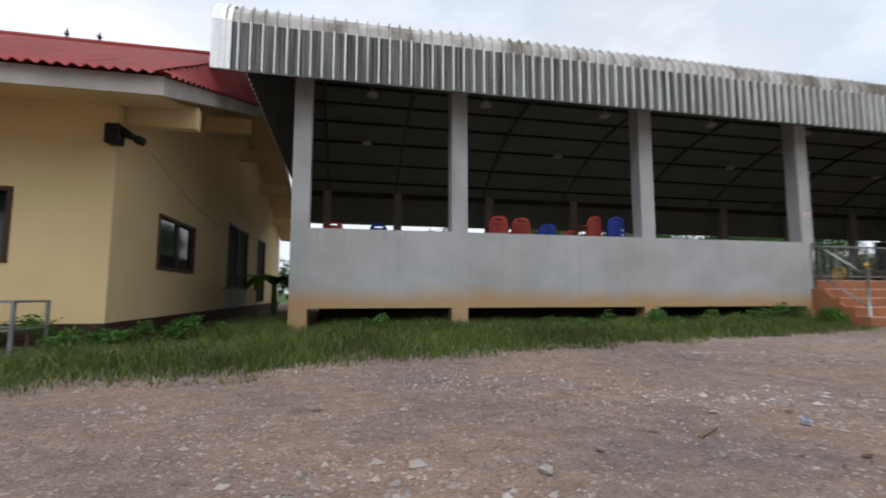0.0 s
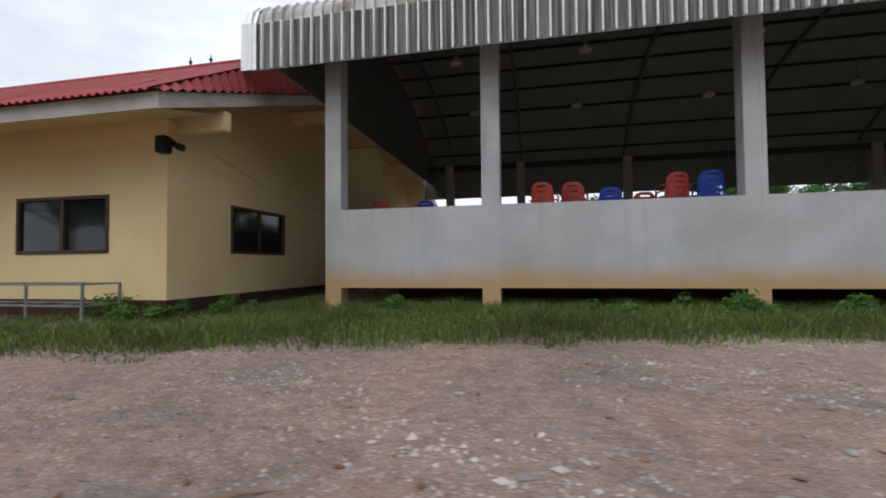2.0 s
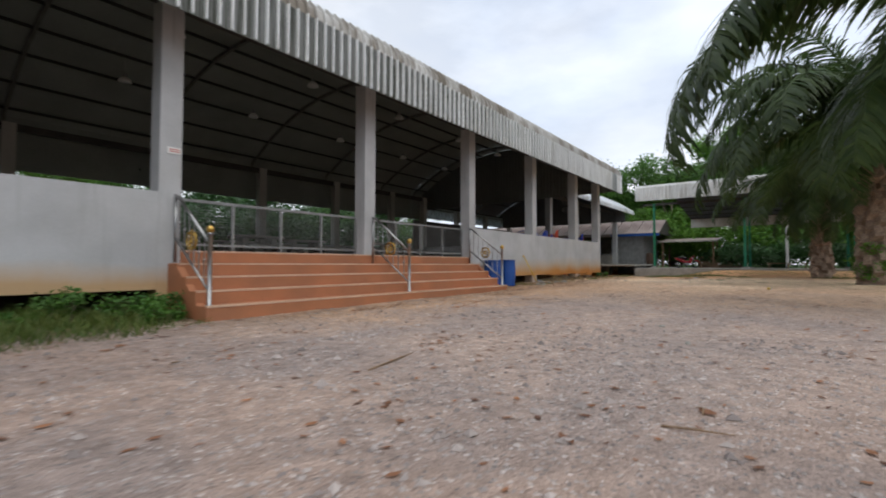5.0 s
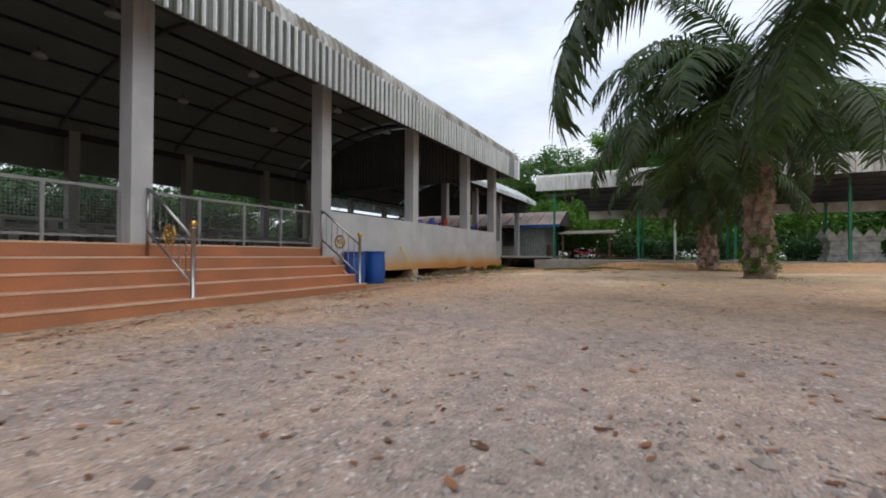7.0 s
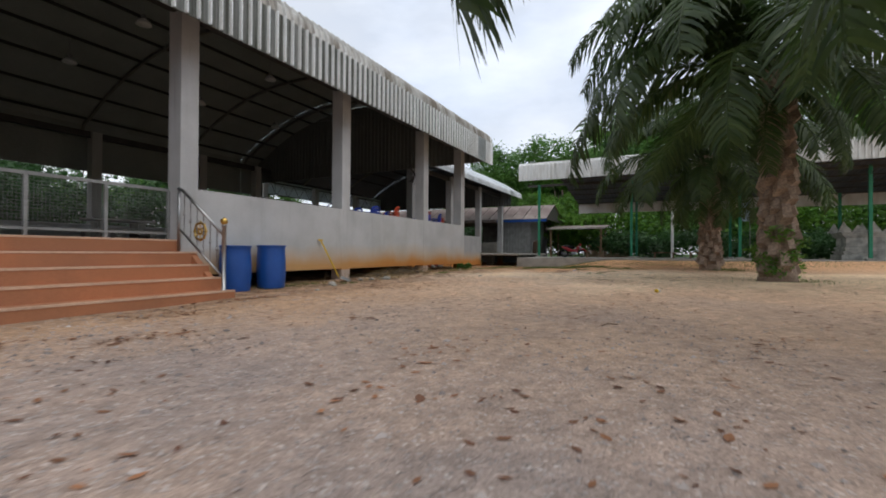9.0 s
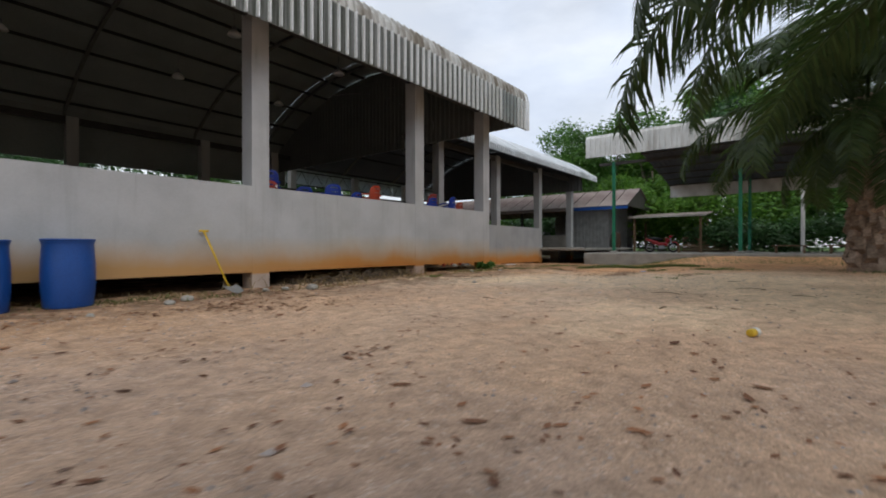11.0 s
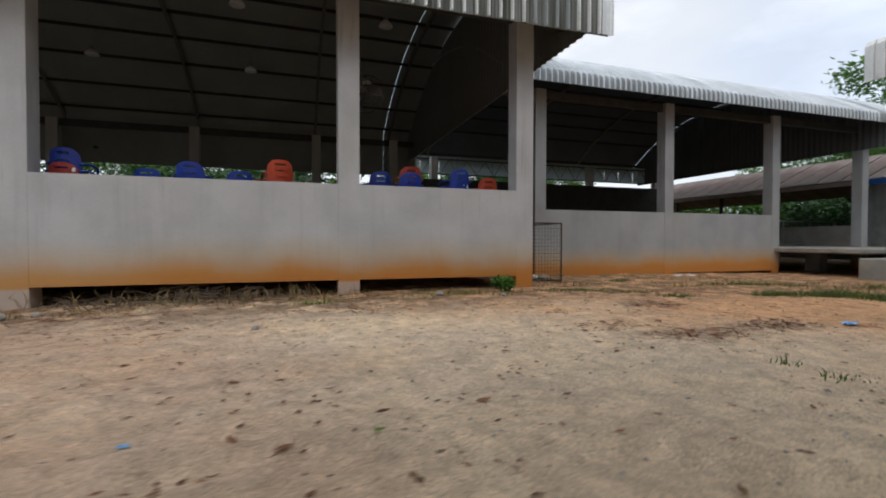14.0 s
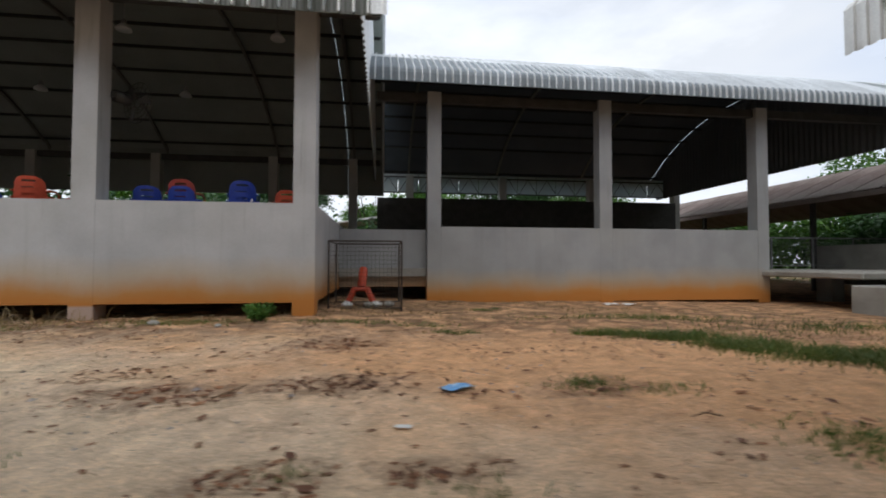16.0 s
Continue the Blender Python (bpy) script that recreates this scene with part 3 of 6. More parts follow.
def sheet_mesh(name, profile, width, period, depth, mat, pan=None, bend=None):
    wave = rib_wave(width, period, depth, 0.80)
    normals = []
    for i in range(len(profile)):
        a, b = profile[max(i - 1, 0)], profile[min(i + 1, len(profile) - 1)]
        d = Vector((b[0] - a[0], b[1] - a[1])).normalized()
        normals.append((-d.y, d.x))
    verts = [(x, p[0] + n[0] * h, p[1] + n[1] * h) for x, h in wave for p, n in zip(profile, normals)]
    k = len(profile)
    faces = [(i * k + j, i * k + j + 1, (i + 1) * k + j + 1, (i + 1) * k + j) for i in range(len(wave) - 1) for j in range(k - 1)]
    me = mesh_of(name, verts, faces, mat)
    if pan is not None:
        me.materials.append(pan)
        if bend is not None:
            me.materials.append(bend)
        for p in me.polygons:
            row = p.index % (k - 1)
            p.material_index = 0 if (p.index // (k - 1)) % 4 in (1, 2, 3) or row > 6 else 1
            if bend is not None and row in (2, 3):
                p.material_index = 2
    return me


def place_on(profile, y):
    for a, b in zip(profile, profile[1:]):
        if a[0] <= y <= b[0] and b[0] > a[0]:
            return a[1] + (b[1] - a[1]) * (y - a[0]) / (b[0] - a[0])
    return profile[len(profile) // 2][1]


HALL_ROOF = arch_profile(8.87, 4.86, 0.97, MID_Y, 8.42, 0.7) + [(2 * MID_Y - 8.87, 4.15)]
roof = holder("roof", label="curled ribbed galvanised metal roof, grimy and streaked", category="roof", kind="structure")
ROOF_X0, ROOF_X1, SHEET = -1.38, 36.47, 0.88023
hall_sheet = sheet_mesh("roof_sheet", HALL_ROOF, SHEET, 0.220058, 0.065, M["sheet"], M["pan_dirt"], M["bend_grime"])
# one translucent sheet added so a slit in the lining shows as a bright arc
arc_sheet = sheet_mesh("added_arc_sheet", HALL_ROOF, SHEET, 0.220058, 0.065, M["skylight"], M["pan_dirt"], M["bend_grime"])
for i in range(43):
    put("roof_sheet", hall_sheet if i != 41 else arc_sheet, roof, m=pose(ROOF_X0 + i * SHEET, 0.004 * (i % 2) + 0.012 * noise.noise((i * 0.9, 0, 0)), 0.012 * noise.noise((i * 1.7, 4, 0))))

# smooth end flashings
for x0, x1 in ((ROOF_X0 - 0.05, ROOF_X0 + 0.3), (ROOF_X1 - 0.2, ROOF_X1 + 0.05)):
    s, n = Shape(), len(HALL_ROOF)
    s.v = [(x, y + (0 if 2 < i < n - 3 else (-0.055 if i <= 2 else 0.055)), z + (0.06 if 2 < i < n - 3 else 0)) for x in (x0, x1) for i, (y, z) in enumerate(HALL_ROOF)]
    s.f = [(i, i + 1, n + i + 1, n + i) for i in range(n - 1)]
    part("end_flashing", s, M["sheet_clean"], roof, "smooth pale end flashing")

# purlins and trusses under the roof
def arc_strip(shape, x0, x1, profile, drop, size):
    """A chord that follows the arch under the sheet."""
    pts = [(y, z - drop) for y, z in profile if z > 5.75]
    for (ya, za), (yb, zb) in zip(pts, pts[1:]):
        shape.add([(x0, ya, za), (x1, ya, za), (x1, yb, zb), (x0, yb, zb), (x0, ya, za - size), (x1, ya, za - size), (x1, yb, zb - size), (x0, yb, zb - size)],
                  [(0, 1, 2, 3), (7, 6, 5, 4), (0, 4, 5, 1), (3, 2, 6, 7), (0, 3, 7, 4), (1, 5, 6, 2)])
    return pts


def roof_frame(name, profile, xs, x0, x1, purlin_ys):
    frame_thing = holder(name, label="dark steel trusses and purlins under the metal roof", category="roof frame", kind="structure")
    for y in purlin_ys:
        z = place_on(profile, y) - 0.02
        part("purlin", Shape().box(x0, y - 0.03, z - 0.10, x1, y + 0.03, z - 0.01), M["purlin"], frame_thing)
    for x in xs:
        s = Shape()
        arc_strip(s, x - 0.05, x + 0.05, profile, 0.05, 0.1)
        part("truss", s, M["truss"], frame_thing)
    return frame_thing


roof_frame("roof_frame", HALL_ROOF, [c + COLUMN_W / 2 for c in COLS], ROOF_X0 + 0.1, ROOF_X1 - 0.1, [9.3] + [10.3 + 1.28 * i for i in range(10)] + [22.9])

# edge beams over the columns
for name, y in (("beam_front", WALL_Y + 0.1), ("beam_back", BACK_Y + 0.1)):
    setting(name, Shape().box(HALL_X0 - 1.0, y, 5.36, HALL_X1 + 1.0, y + 0.16, 5.6), M["steel_dark"], "dark steel edge beam over the columns", "beam")


# ribbed gable cladding over both open ends: pale outside, inner face coloured dark for shade
def gable(name, x, profile, low_front, low_back, label, out, inner="gable_inner_shade", outer="sheet_clean"):
    pts = [(y, z - 0.07) for y, z in profile if z > 5.75]
    y0, y1 = pts[0][0] + 0.03, pts[-1][0] - 0.03
    n = int((y1 - y0) / 0.055)
    s = Shape()
    for i in range(n + 1):
        y = y0 + (y1 - y0) * i / n
        top = max(place_on(pts, y), 5.6)
        low = low_front + (low_back - low_front) * i / n
        d = 0.0 if i % 4 in (0, 1) else 0.035
        s.v += [(x + out * (d + e), y, z) for e in (0.0, 0.012) for z in (low, top)]
    for i in range(n):
        a, b = 4 * i, 4 * i + 4
        s.f += [(a, a + 1, b + 1, b), (a + 2, b + 2, b + 3, a + 3), (a, b, b + 2, a + 2)]
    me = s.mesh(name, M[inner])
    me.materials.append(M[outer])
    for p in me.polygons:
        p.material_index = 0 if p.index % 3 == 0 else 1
    return tagged(put(name, me), label, "gable", kind="structure")


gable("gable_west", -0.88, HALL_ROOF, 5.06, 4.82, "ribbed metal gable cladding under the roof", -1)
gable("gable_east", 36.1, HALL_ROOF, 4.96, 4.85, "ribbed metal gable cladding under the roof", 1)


def lining(name, profile, x0, x1, mat="lining"):
    """Smooth foil-backed lining just under the ribbed sheets."""
    pts = [(y, z) for y, z in profile]
    s = Shape()
    n = len(pts)
    off = []
    for i in range(n):
        a, b = pts[max(i - 1, 0)], pts[min(i + 1, n - 1)]
        d = Vector((b[0] - a[0], b[1] - a[1])).normalized()
        off.append((pts[i][0] + d.y * 0.02, pts[i][1] - d.x * 0.02))
    s.v = [(x, y, z) for x in (x0, x1) for y, z in off]
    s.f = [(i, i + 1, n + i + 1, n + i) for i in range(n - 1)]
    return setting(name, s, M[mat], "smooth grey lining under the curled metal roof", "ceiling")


# the slit between the two linings lets the added translucent sheet show
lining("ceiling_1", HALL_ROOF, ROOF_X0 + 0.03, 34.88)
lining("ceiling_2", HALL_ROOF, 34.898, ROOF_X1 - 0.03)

# ---- steps ----
steps = holder("steps", label="broad terracotta-painted concrete steps up to the hall", category="steps", kind="structure")
SX0, SX1 = 12.96, 22.32
for i, z in enumerate((FLOOR - 0.22, FLOOR - 0.44, FLOOR - 0.66, FLOOR - 0.88)):
    y = WALL_Y - 0.34 * (i + 1)
    part("step", Shape().box(SX0, y, max(z - 0.24, -0.5) if i < 3 else -0.3, SX1, y + 0.36 if i < 3 else y + 0.36, z, 0.012), M["terracotta"], steps)
# pale strips put the highlight along each tread edge into the colour
for i in range(4):
    y, z = WALL_Y - 0.34 * (i + 1), FLOOR - 0.22 * (i + 1)
    part("nosing", Shape().box(SX0 + 0.01, y - 0.008, z - 0.028, SX1 - 0.01, y + 0.06, z + 0.004), M["nosing"], steps, "step nosing, pale for the lit tread edge")
part("nosing", Shape().box(COLS[3] + COLUMN_W + 0.01, WALL_Y - 0.02, FLOOR - 0.024, COLS[5] - 0.01, WALL_Y + 0.05, FLOOR + 0.008), M["nosing"], steps, "step nosing, pale for the lit tread edge")
part("top_step", Shape().box(COLS[3] + COLUMN_W, WALL_Y - 0.012, FLOOR - 0.22, COLS[5], WALL_Y + 0.3, FLOOR + 0.004, 0.01), M["terracotta"], steps)
for x in (SX0, SX1 - 0.12):
    s = Shape()
    prof = [(WALL_Y, -0.3), (WALL_Y, FLOOR - 0.22), (WALL_Y - 0.3, FLOOR - 0.24), (WALL_Y - 1.36, -0.08), (WALL_Y - 1.36, -0.3)]
    n = len(prof)
    s.add([(x + dx, y, z - 0.01) for dx in (0.003, 0.117) for y, z in prof], [tuple(range(n))[::-1], tuple(range(n, 2 * n))] + [(i, (i + 1) % n, n + (i + 1) % n, n + i) for i in range(n)])
    part("string_wall", s, M["terracotta"], steps)


def handrail(x):
    th = holder("handrail", (x, 0, 0), "stainless handrail with gilt ball finial and wheel ornament", "handrail", "step handrails")
    y0, y1 = WALL_Y - 0.03, WALL_Y - 1.27
    za, zb = 2.0, 1.12
    part("top_rail", Shape().tube([(0, y0, za), (0, y0 - 0.12, za - 0.04), (0, y1, zb)], 0.028, 8), M["stainless"], th, smooth=True)
    part("bottom_rail", Shape().tube([(0, y0, za - 0.72), (0, y1, zb - 0.74)], 0.02, 8), M["stainless"], th, smooth=True)
    part("post", Shape().lathe([(0.05, 0), (0.05, 0.012), (0.034, 0.02), (0.034, 1.1), (0.045, 1.11), (0.045, 1.13), (0.02, 1.15)], (0, y1, 0.168), 14), M["stainless"], th, smooth=True)
    part("finial", Shape().lathe([(0.02, 0), (0.05, 0.025), (0.062, 0.06), (0.052, 0.1), (0.02, 0.122), (0.004, 0.13)], (0, y1, 1.3), 14), M["gold"], th, "gilt ball finial", True)
    part("upper_post", Shape().tube([(0, y0 - 0.02, FLOOR - 0.2), (0, y0 - 0.02, za)], 0.026, 8), M["stainless"], th, smooth=True)
    for k in range(1, 7):
        f = k / 7
        y = y0 + (y1 - y0) * f
        t, b = za + (zb - za) * f, za - 0.72 + (zb - za - 0.02) * f
        part("baluster", Shape().tube([(0, y, b), (0, y, t)], 0.011, 6), M["stainless"], th)
        part("knob", Shape().lathe([(0.005, -0.035), (0.022, -0.015), (0.022, 0.015), (0.005, 0.035)], (0, y, (t + b) / 2), 8), M["stainless"], th, smooth=True)
    c = (0, (y0 + y1) / 2, (za + zb) / 2 - 0.36)
    s = Shape().torus(c, (1, 0, 0), 0.15, 0.02).torus(c, (1, 0, 0), 0.045, 0.018, 12)
    for k in range(8):
        a = math.pi * k / 4
        s.tube([(c[0], c[1] + 0.045 * math.cos(a), c[2] + 0.045 * math.sin(a)), (c[0], c[1] + 0.19 * math.cos(a), c[2] + 0.19 * math.sin(a))], 0.011, 5)
    part("wheel", s, M["gold"], th, "gilt eight-spoked wheel ornament", True)
    return th


for x in (13.05, 17.75, 22.15):
    handrail(x)


def mesh_fence(x0, x1, y, z, top, posts):
    th = holder("guard_rail", (0, 0, 0), "grey steel guard rail with wire mesh panels", "railing", "hall guard rails")
    for i in range(posts):
        x = x0 + (x1 - x0) * i / (posts - 1)
        part("post", Shape().box(x - 0.025, y - 0.025, z, x + 0.025, y + 0.025, top), M["steel_grey"], th)
    part("top_rail", Shape().box(x0, y - 0.022, top - 0.02, x1, y + 0.022, top + 0.03), M["steel_grey"], th)
    part("bottom_rail", Shape().box(x0, y - 0.02, z + 0.1, x1, y + 0.02, z + 0.14), M["steel_grey"], th)
    s = Shape()
    n = int((x1 - x0) / 0.05)
    for i in range(n):
        x = x0 + (i + 0.5) * (x1 - x0) / n
        s.box(x - 0.0015, y - 0.0015, z + 0.14, x + 0.0015, y + 0.0015, top)
    k = int((top - z - 0.16) / 0.05)
    for i in range(k):
        zz = z + 0.14 + (i + 0.5) * (top - z - 0.16) / k
        s.box(x0, y - 0.0015, zz - 0.0015, x1, y + 0.0015, zz + 0.0015)
    part("wire_mesh", s, M["steel_grey"], th)
    return th


mesh_fence(COLS[3] + COLUMN_W + 0.03, COLS[4] - 0.03, WALL_Y + 0.3, FLOOR, 1.98, 5)
mesh_fence(COLS[4] + COLUMN_W + 0.03, COLS[5] - 0.03, WALL_Y + 0.3, FLOOR, 1.98, 5)

# ---- the second, lower hall ----
P_Y, P_TOP, P_BEAM, P_FLOOR = 13.68, 1.995, 0.02, 0.9
PCOLS = [37.62, 42.36, 47.14, 51.9]
PW = 0.36
for x in PCOLS:
    column(x, P_Y - 0.003, -0.3, 5.55, M["plaster_low"], PW)
    column(x, 24.5, -0.3, 5.4, M["column"], PW)
for i in range(2):
    setting("wall_annex_%d" % (i + 1), Shape().box(PCOLS[i] + PW, P_Y, P_BEAM, PCOLS[i + 1], P_Y + 0.15, P_TOP, 0.006), M["plaster_low"], "grey rendered parapet wall stained with orange soil", "wall")
setting("wall_link", Shape().box(HALL_X1 + 0.003, 14.05, 0.42, PCOLS[0], 14.2, 1.93, 0.006), M["plaster_low"], "set-back grey rendered link wall", "wall")
setting("floor_annex", Shape().box(HALL_X1 + 0.01, P_Y + 0.16, P_FLOOR - 0.2, PCOLS[2] + 0.1, 25.0, P_FLOOR), M["concrete"], "concrete slab floor of the lower hall", "floor")
slab = Shape().box(PCOLS[2] + PW * 0.3, 10.9, P_FLOOR - 0.22, 56.0, 18.0, P_FLOOR - 0.06, 0.03)
slab.box(49.3, P_Y - 0.2, -0.3, 49.7, P_Y + 0.3, P_FLOOR - 0.221)
setting("entrance_slab", slab, M["concrete"], "rough-edged concrete entrance slab over a void", "slab")
mesh_fence(49.1, 56.1, 17.2, P_FLOOR - 0.06, 2.0, 5)

ANNEX_ROOF = arch_profile(12.75, 5.42, 0.22, 19.4, 8.0, 0.3)
roof2 = holder("roof_annex", label="newer curled ribbed metal roof of the lower hall", category="roof", kind="structure")
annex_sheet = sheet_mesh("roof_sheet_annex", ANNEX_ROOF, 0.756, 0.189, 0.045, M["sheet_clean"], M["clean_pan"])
# translucent sheet added here too, for the annex's bright arc
annex_arc_sheet = sheet_mesh("added_arc_annex", ANNEX_ROOF, 0.756, 0.25, 0.035, M["skylight"])
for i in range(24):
    put("roof_sheet", annex_sheet if i != 20 else annex_arc_sheet, roof2, m=pose(36.1 + i * 0.75, 0, 0.01 * noise.noise((i * 1.3, 7, 0))))
roof_frame("roof_frame_annex", ANNEX_ROOF, [x + PW / 2 for x in PCOLS], 36.2, 54.0, [13.0] + [13.8 + 1.05 * i for i in range(11)] + [25.8])
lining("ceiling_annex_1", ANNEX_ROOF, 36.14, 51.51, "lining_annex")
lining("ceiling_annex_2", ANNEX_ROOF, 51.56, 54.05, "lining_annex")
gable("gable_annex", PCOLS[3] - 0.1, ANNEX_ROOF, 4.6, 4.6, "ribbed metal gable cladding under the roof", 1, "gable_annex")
setting("beam_annex", Shape().box(36.3, P_Y + 0.1, 5.3, 53.9, P_Y + 0.25, 5.52), M["steel_dark"], "dark steel edge beam over the columns", "beam")

# ---- the yellow house ----
HX, HY = -2.55, 8.15
house = holder("house", (0, 0, 0), "cream-painted single-storey house with red tiled roof", "house")


def wall_with_openings(name, along, fixed, thick, a0, a1, z0, z1, openings):
    """A wall along x or y, cut round its openings (a, b, low, high)."""
    def slab(p, q, low, high):
        if q - p > 1e-4 and high - low > 1e-4:
            shape = Shape()
            if along == "x":
                shape.box(p, fixed, low, q, fixed + thick, high)
            else:
                shape.box(fixed - thick, p, low, fixed, q, high)
            part(name, shape, M["yellow_wall"], house)
    at = a0
    for a, b, low, high in sorted(openings):
        slab(at, a, z0, z1)
        slab(a, b, z0, low)
        slab(a, b, high, z1)
        at = b
    slab(at, a1, z0, z1)


FRONT_OPEN = [(-6.3, -3.92, 1.15, 2.33), (-11.6, -9.4, 1.1, 2.28)]
SIDE_OPEN = [(10.0, 12.26, 1.16, 2.29), (15.5, 18.5, 0.82, 2.98), (20.5, 22.3, 0.3, 3.03)]
wall_with_openings("front_wall", "x", HY, 0.16, -18, HX, 0.22, 3.75, FRONT_OPEN)
wall_with_openings("side_wall", "y", HX, 0.16, HY + 0.165, 27.0, 0.22, 3.75, SIDE_OPEN)
s = Shape()
s.add([(HX - d, y, z) for d in (0.16, 0) for y, z in ((HY + 0.17, 3.752), (HY + 0.17, 4.03), (13.0, 5.642), (16.5, 6.842), (27.0, 3.816), (27.0, 3.752))],
      [tuple(range(6)), tuple(range(11, 5, -1))] + [(i, (i + 1) % 6, 6 + (i + 1) % 6, 6 + i) for i in range(6)])
part("gable_wall", s, M["yellow_wall"], house)
part("back_wall", Shape().box(-18, 26.84, 0.22, HX - 0.165, 27.0, 3.8), M["yellow_wall"], house)
part("far_wall", Shape().box(-18.2, HY, 0.22, -18.04, 27.0, 3.8), M["yellow_wall"], house)
part("plinth", Shape().box(-18.1, HY - 0.02, -0.5, HX + 0.02, 27.02, 0.215), M["maroon"], house, "maroon-painted plinth")


def sliding_window(along, fixed, a0, a1, z0, z1, infill="glass", label="brown-framed sliding window with dark glass"):
    w = new("window")
    w.parent = house
    w["label"] = label
    def bar(name, p, q, low, high, d0, d1, mat):
        sh = Shape()
        if along == "x":
            sh.box(p, fixed + d0, low, q, fixed + d1, high, 0.006 if mat is not M["glass"] else 0)
        else:
            sh.box(fixed - d1, p, low, fixed - d0, q, high, 0.006 if mat is not M["glass"] else 0)
        part(name, sh, mat, w)
    f = 0.07
    bar("frame", a0, a1, z1 - f, z1, -0.03, 0.12, M["dark_frame"])
    bar("frame", a0, a1, z0, z0 + f, -0.03, 0.12, M["dark_frame"])
    bar("frame", a0, a0 + f, z0 + f, z1 - f, -0.03, 0.12, M["dark_frame"])
    bar("frame", a1 - f, a1, z0 + f, z1 - f, -0.03, 0.12, M["dark_frame"])
    mid = (a0 + a1) / 2
    bar("mullion", mid - 0.045, mid + 0.045, z0 + f, z1 - f, -0.01, 0.1, M["dark_frame"])
    bar("pane", a0 + f, mid - 0.045, z0 + f, z1 - f, 0.03, 0.042, M[infill])
    bar("pane", mid + 0.045, a1 - f, z0 + f, z1 - f, 0.055, 0.067, M[infill])


for a, b, low, high in FRONT_OPEN:
    sliding_window("x", HY, a, b, low, high)
sliding_window("y", HX, *SIDE_OPEN[0])
# a dark matte infill stands for the unlit depth of these openings
for opening in SIDE_OPEN[1:]:
    sliding_window("y", HX, *opening, "shutter", "dark brown framed shutter, closed")
part("door_panel", Shape().box(HX - 0.1, 15.5, 0.225, HX + 0.015, 18.5, 0.815, 0.01), M["fascia"], house, "pale panel under the side opening")

# fascia boards, soffit, projecting beams
EX, EY = -1.39, 6.73
part("fascia_board", Shape().box(-18.5, EY, 3.41, EX, EY + 0.03, 3.68), M["fascia"], house, "weathered grey fascia board")
s = Shape()
s.add([(EX - 0.03, EY + 0.031, 3.41), (EX, EY + 0.031, 3.41), (EX, 13.0, 5.57), (EX - 0.03, 13.0, 5.57), (EX - 0.03, EY + 0.031, 3.68), (EX, EY + 0.031, 3.68), (EX, 13.0, 5.85), (EX - 0.03, 13.0, 5.85)],
      [(0, 3, 2, 1), (4, 5, 6, 7), (0, 1, 5, 4), (1, 2, 6, 5), (2, 3, 7, 6), (3, 0, 4, 7)])
part("barge_board", s, M["fascia"], house, "weathered grey barge board")
s = Shape()
s.add([(-18.5, EY + 0.04, 3.42), (EX - 0.04, EY + 0.04, 3.42), (EX - 0.04, HY, 3.75), (-18.5, HY, 3.75)], [(0, 1, 2, 3)])
part("soffit", s, M["yellow_wall"], house)
line = [(HY, 3.97), (13.0, 5.64), (16.5, 6.84), (27.5, 3.67)]
for (ya, za), (yb, zb) in zip(line, line[1:]):
    s = Shape().add([(HX, ya, za), (EX - 0.035, ya, za), (EX - 0.035, yb, zb), (HX, yb, zb), (HX, ya, za + 0.02), (EX - 0.06, ya, za + 0.02), (EX - 0.06, yb, zb + 0.02), (HX, yb, zb + 0.02)], [(0, 1, 2, 3), (7, 6, 5, 4), (1, 5, 6, 2), (0, 3, 7, 4), (0, 4, 5, 1), (2, 6, 7, 3)])
    part("verge_soffit", s, M["yellow_wall"], house)
    if ya > 12.5:
        s = Shape().add([(EX - 0.05, ya, za - 0.06), (EX - 0.02, ya, za - 0.06), (EX - 0.02, yb, zb - 0.06), (EX - 0.05, yb, zb - 0.06), (EX - 0.05, ya, za + 0.2), (EX - 0.02, ya, za + 0.2), (EX - 0.02, yb, zb + 0.2), (EX - 0.05, yb, zb + 0.2)], [(0, 1, 2, 3), (7, 6, 5, 4), (1, 5, 6, 2), (0, 3, 7, 4), (0, 4, 5, 1), (2, 6, 7, 3)])
        part("barge_board", s, M["fascia"], house, "weathered grey barge board")
for y, z in ((8.35, 3.89), (12.6, 5.3), (16.4, 5.6), (20.3, 5.3), (24.0, 4.45)):
    part("beam", Shape().box(HX, y, z - 0.38, EX - 0.05, y + 0.2, z, 0.01), M["yellow_wall"], house)


def tile_mesh(width, length, waves, depth, mat):
    s, n = Shape(), waves * 6
    for i in range(n + 1):
        z = depth * 0.5 * (1 + math.cos(2 * math.pi * i / 6))
        s.v += [(width * i / n, 0, z), (width * i / n, length, z + 0.012), (width * i / n, 0, z - 0.012)]
    for i in range(n):
        a, b = 3 * i, 3 * i + 3
        s.f += [(a, b, b + 1, a + 1), (a + 2, b + 2, b, a)]
    return s.mesh("roof_tile", mat, False)


SLOPE = math.atan(0.55)
tile = tile_mesh(0.502, 1.34, 3, 0.045, M["red_tile"])
house_roof = new("roof_covering")
house_roof.parent = house
for r in range(5):
    for c in range(33):
        x = EX - 0.05 - 0.502 * (c + 1)
        d = r * 1.26
        put("roof_tile", tile, house_roof, m=pose(x, EY - 0.12 + d * math.cos(SLOPE), 3.66 + d * math.sin(SLOPE), math.degrees(SLOPE) + 0.4 * noise.noise((r, c * 0.7, 0)), 0, 0))
RZ, RY = 3.66 + 6.35 * math.sin(SLOPE), EY - 0.12 + 6.35 * math.cos(SLOPE)
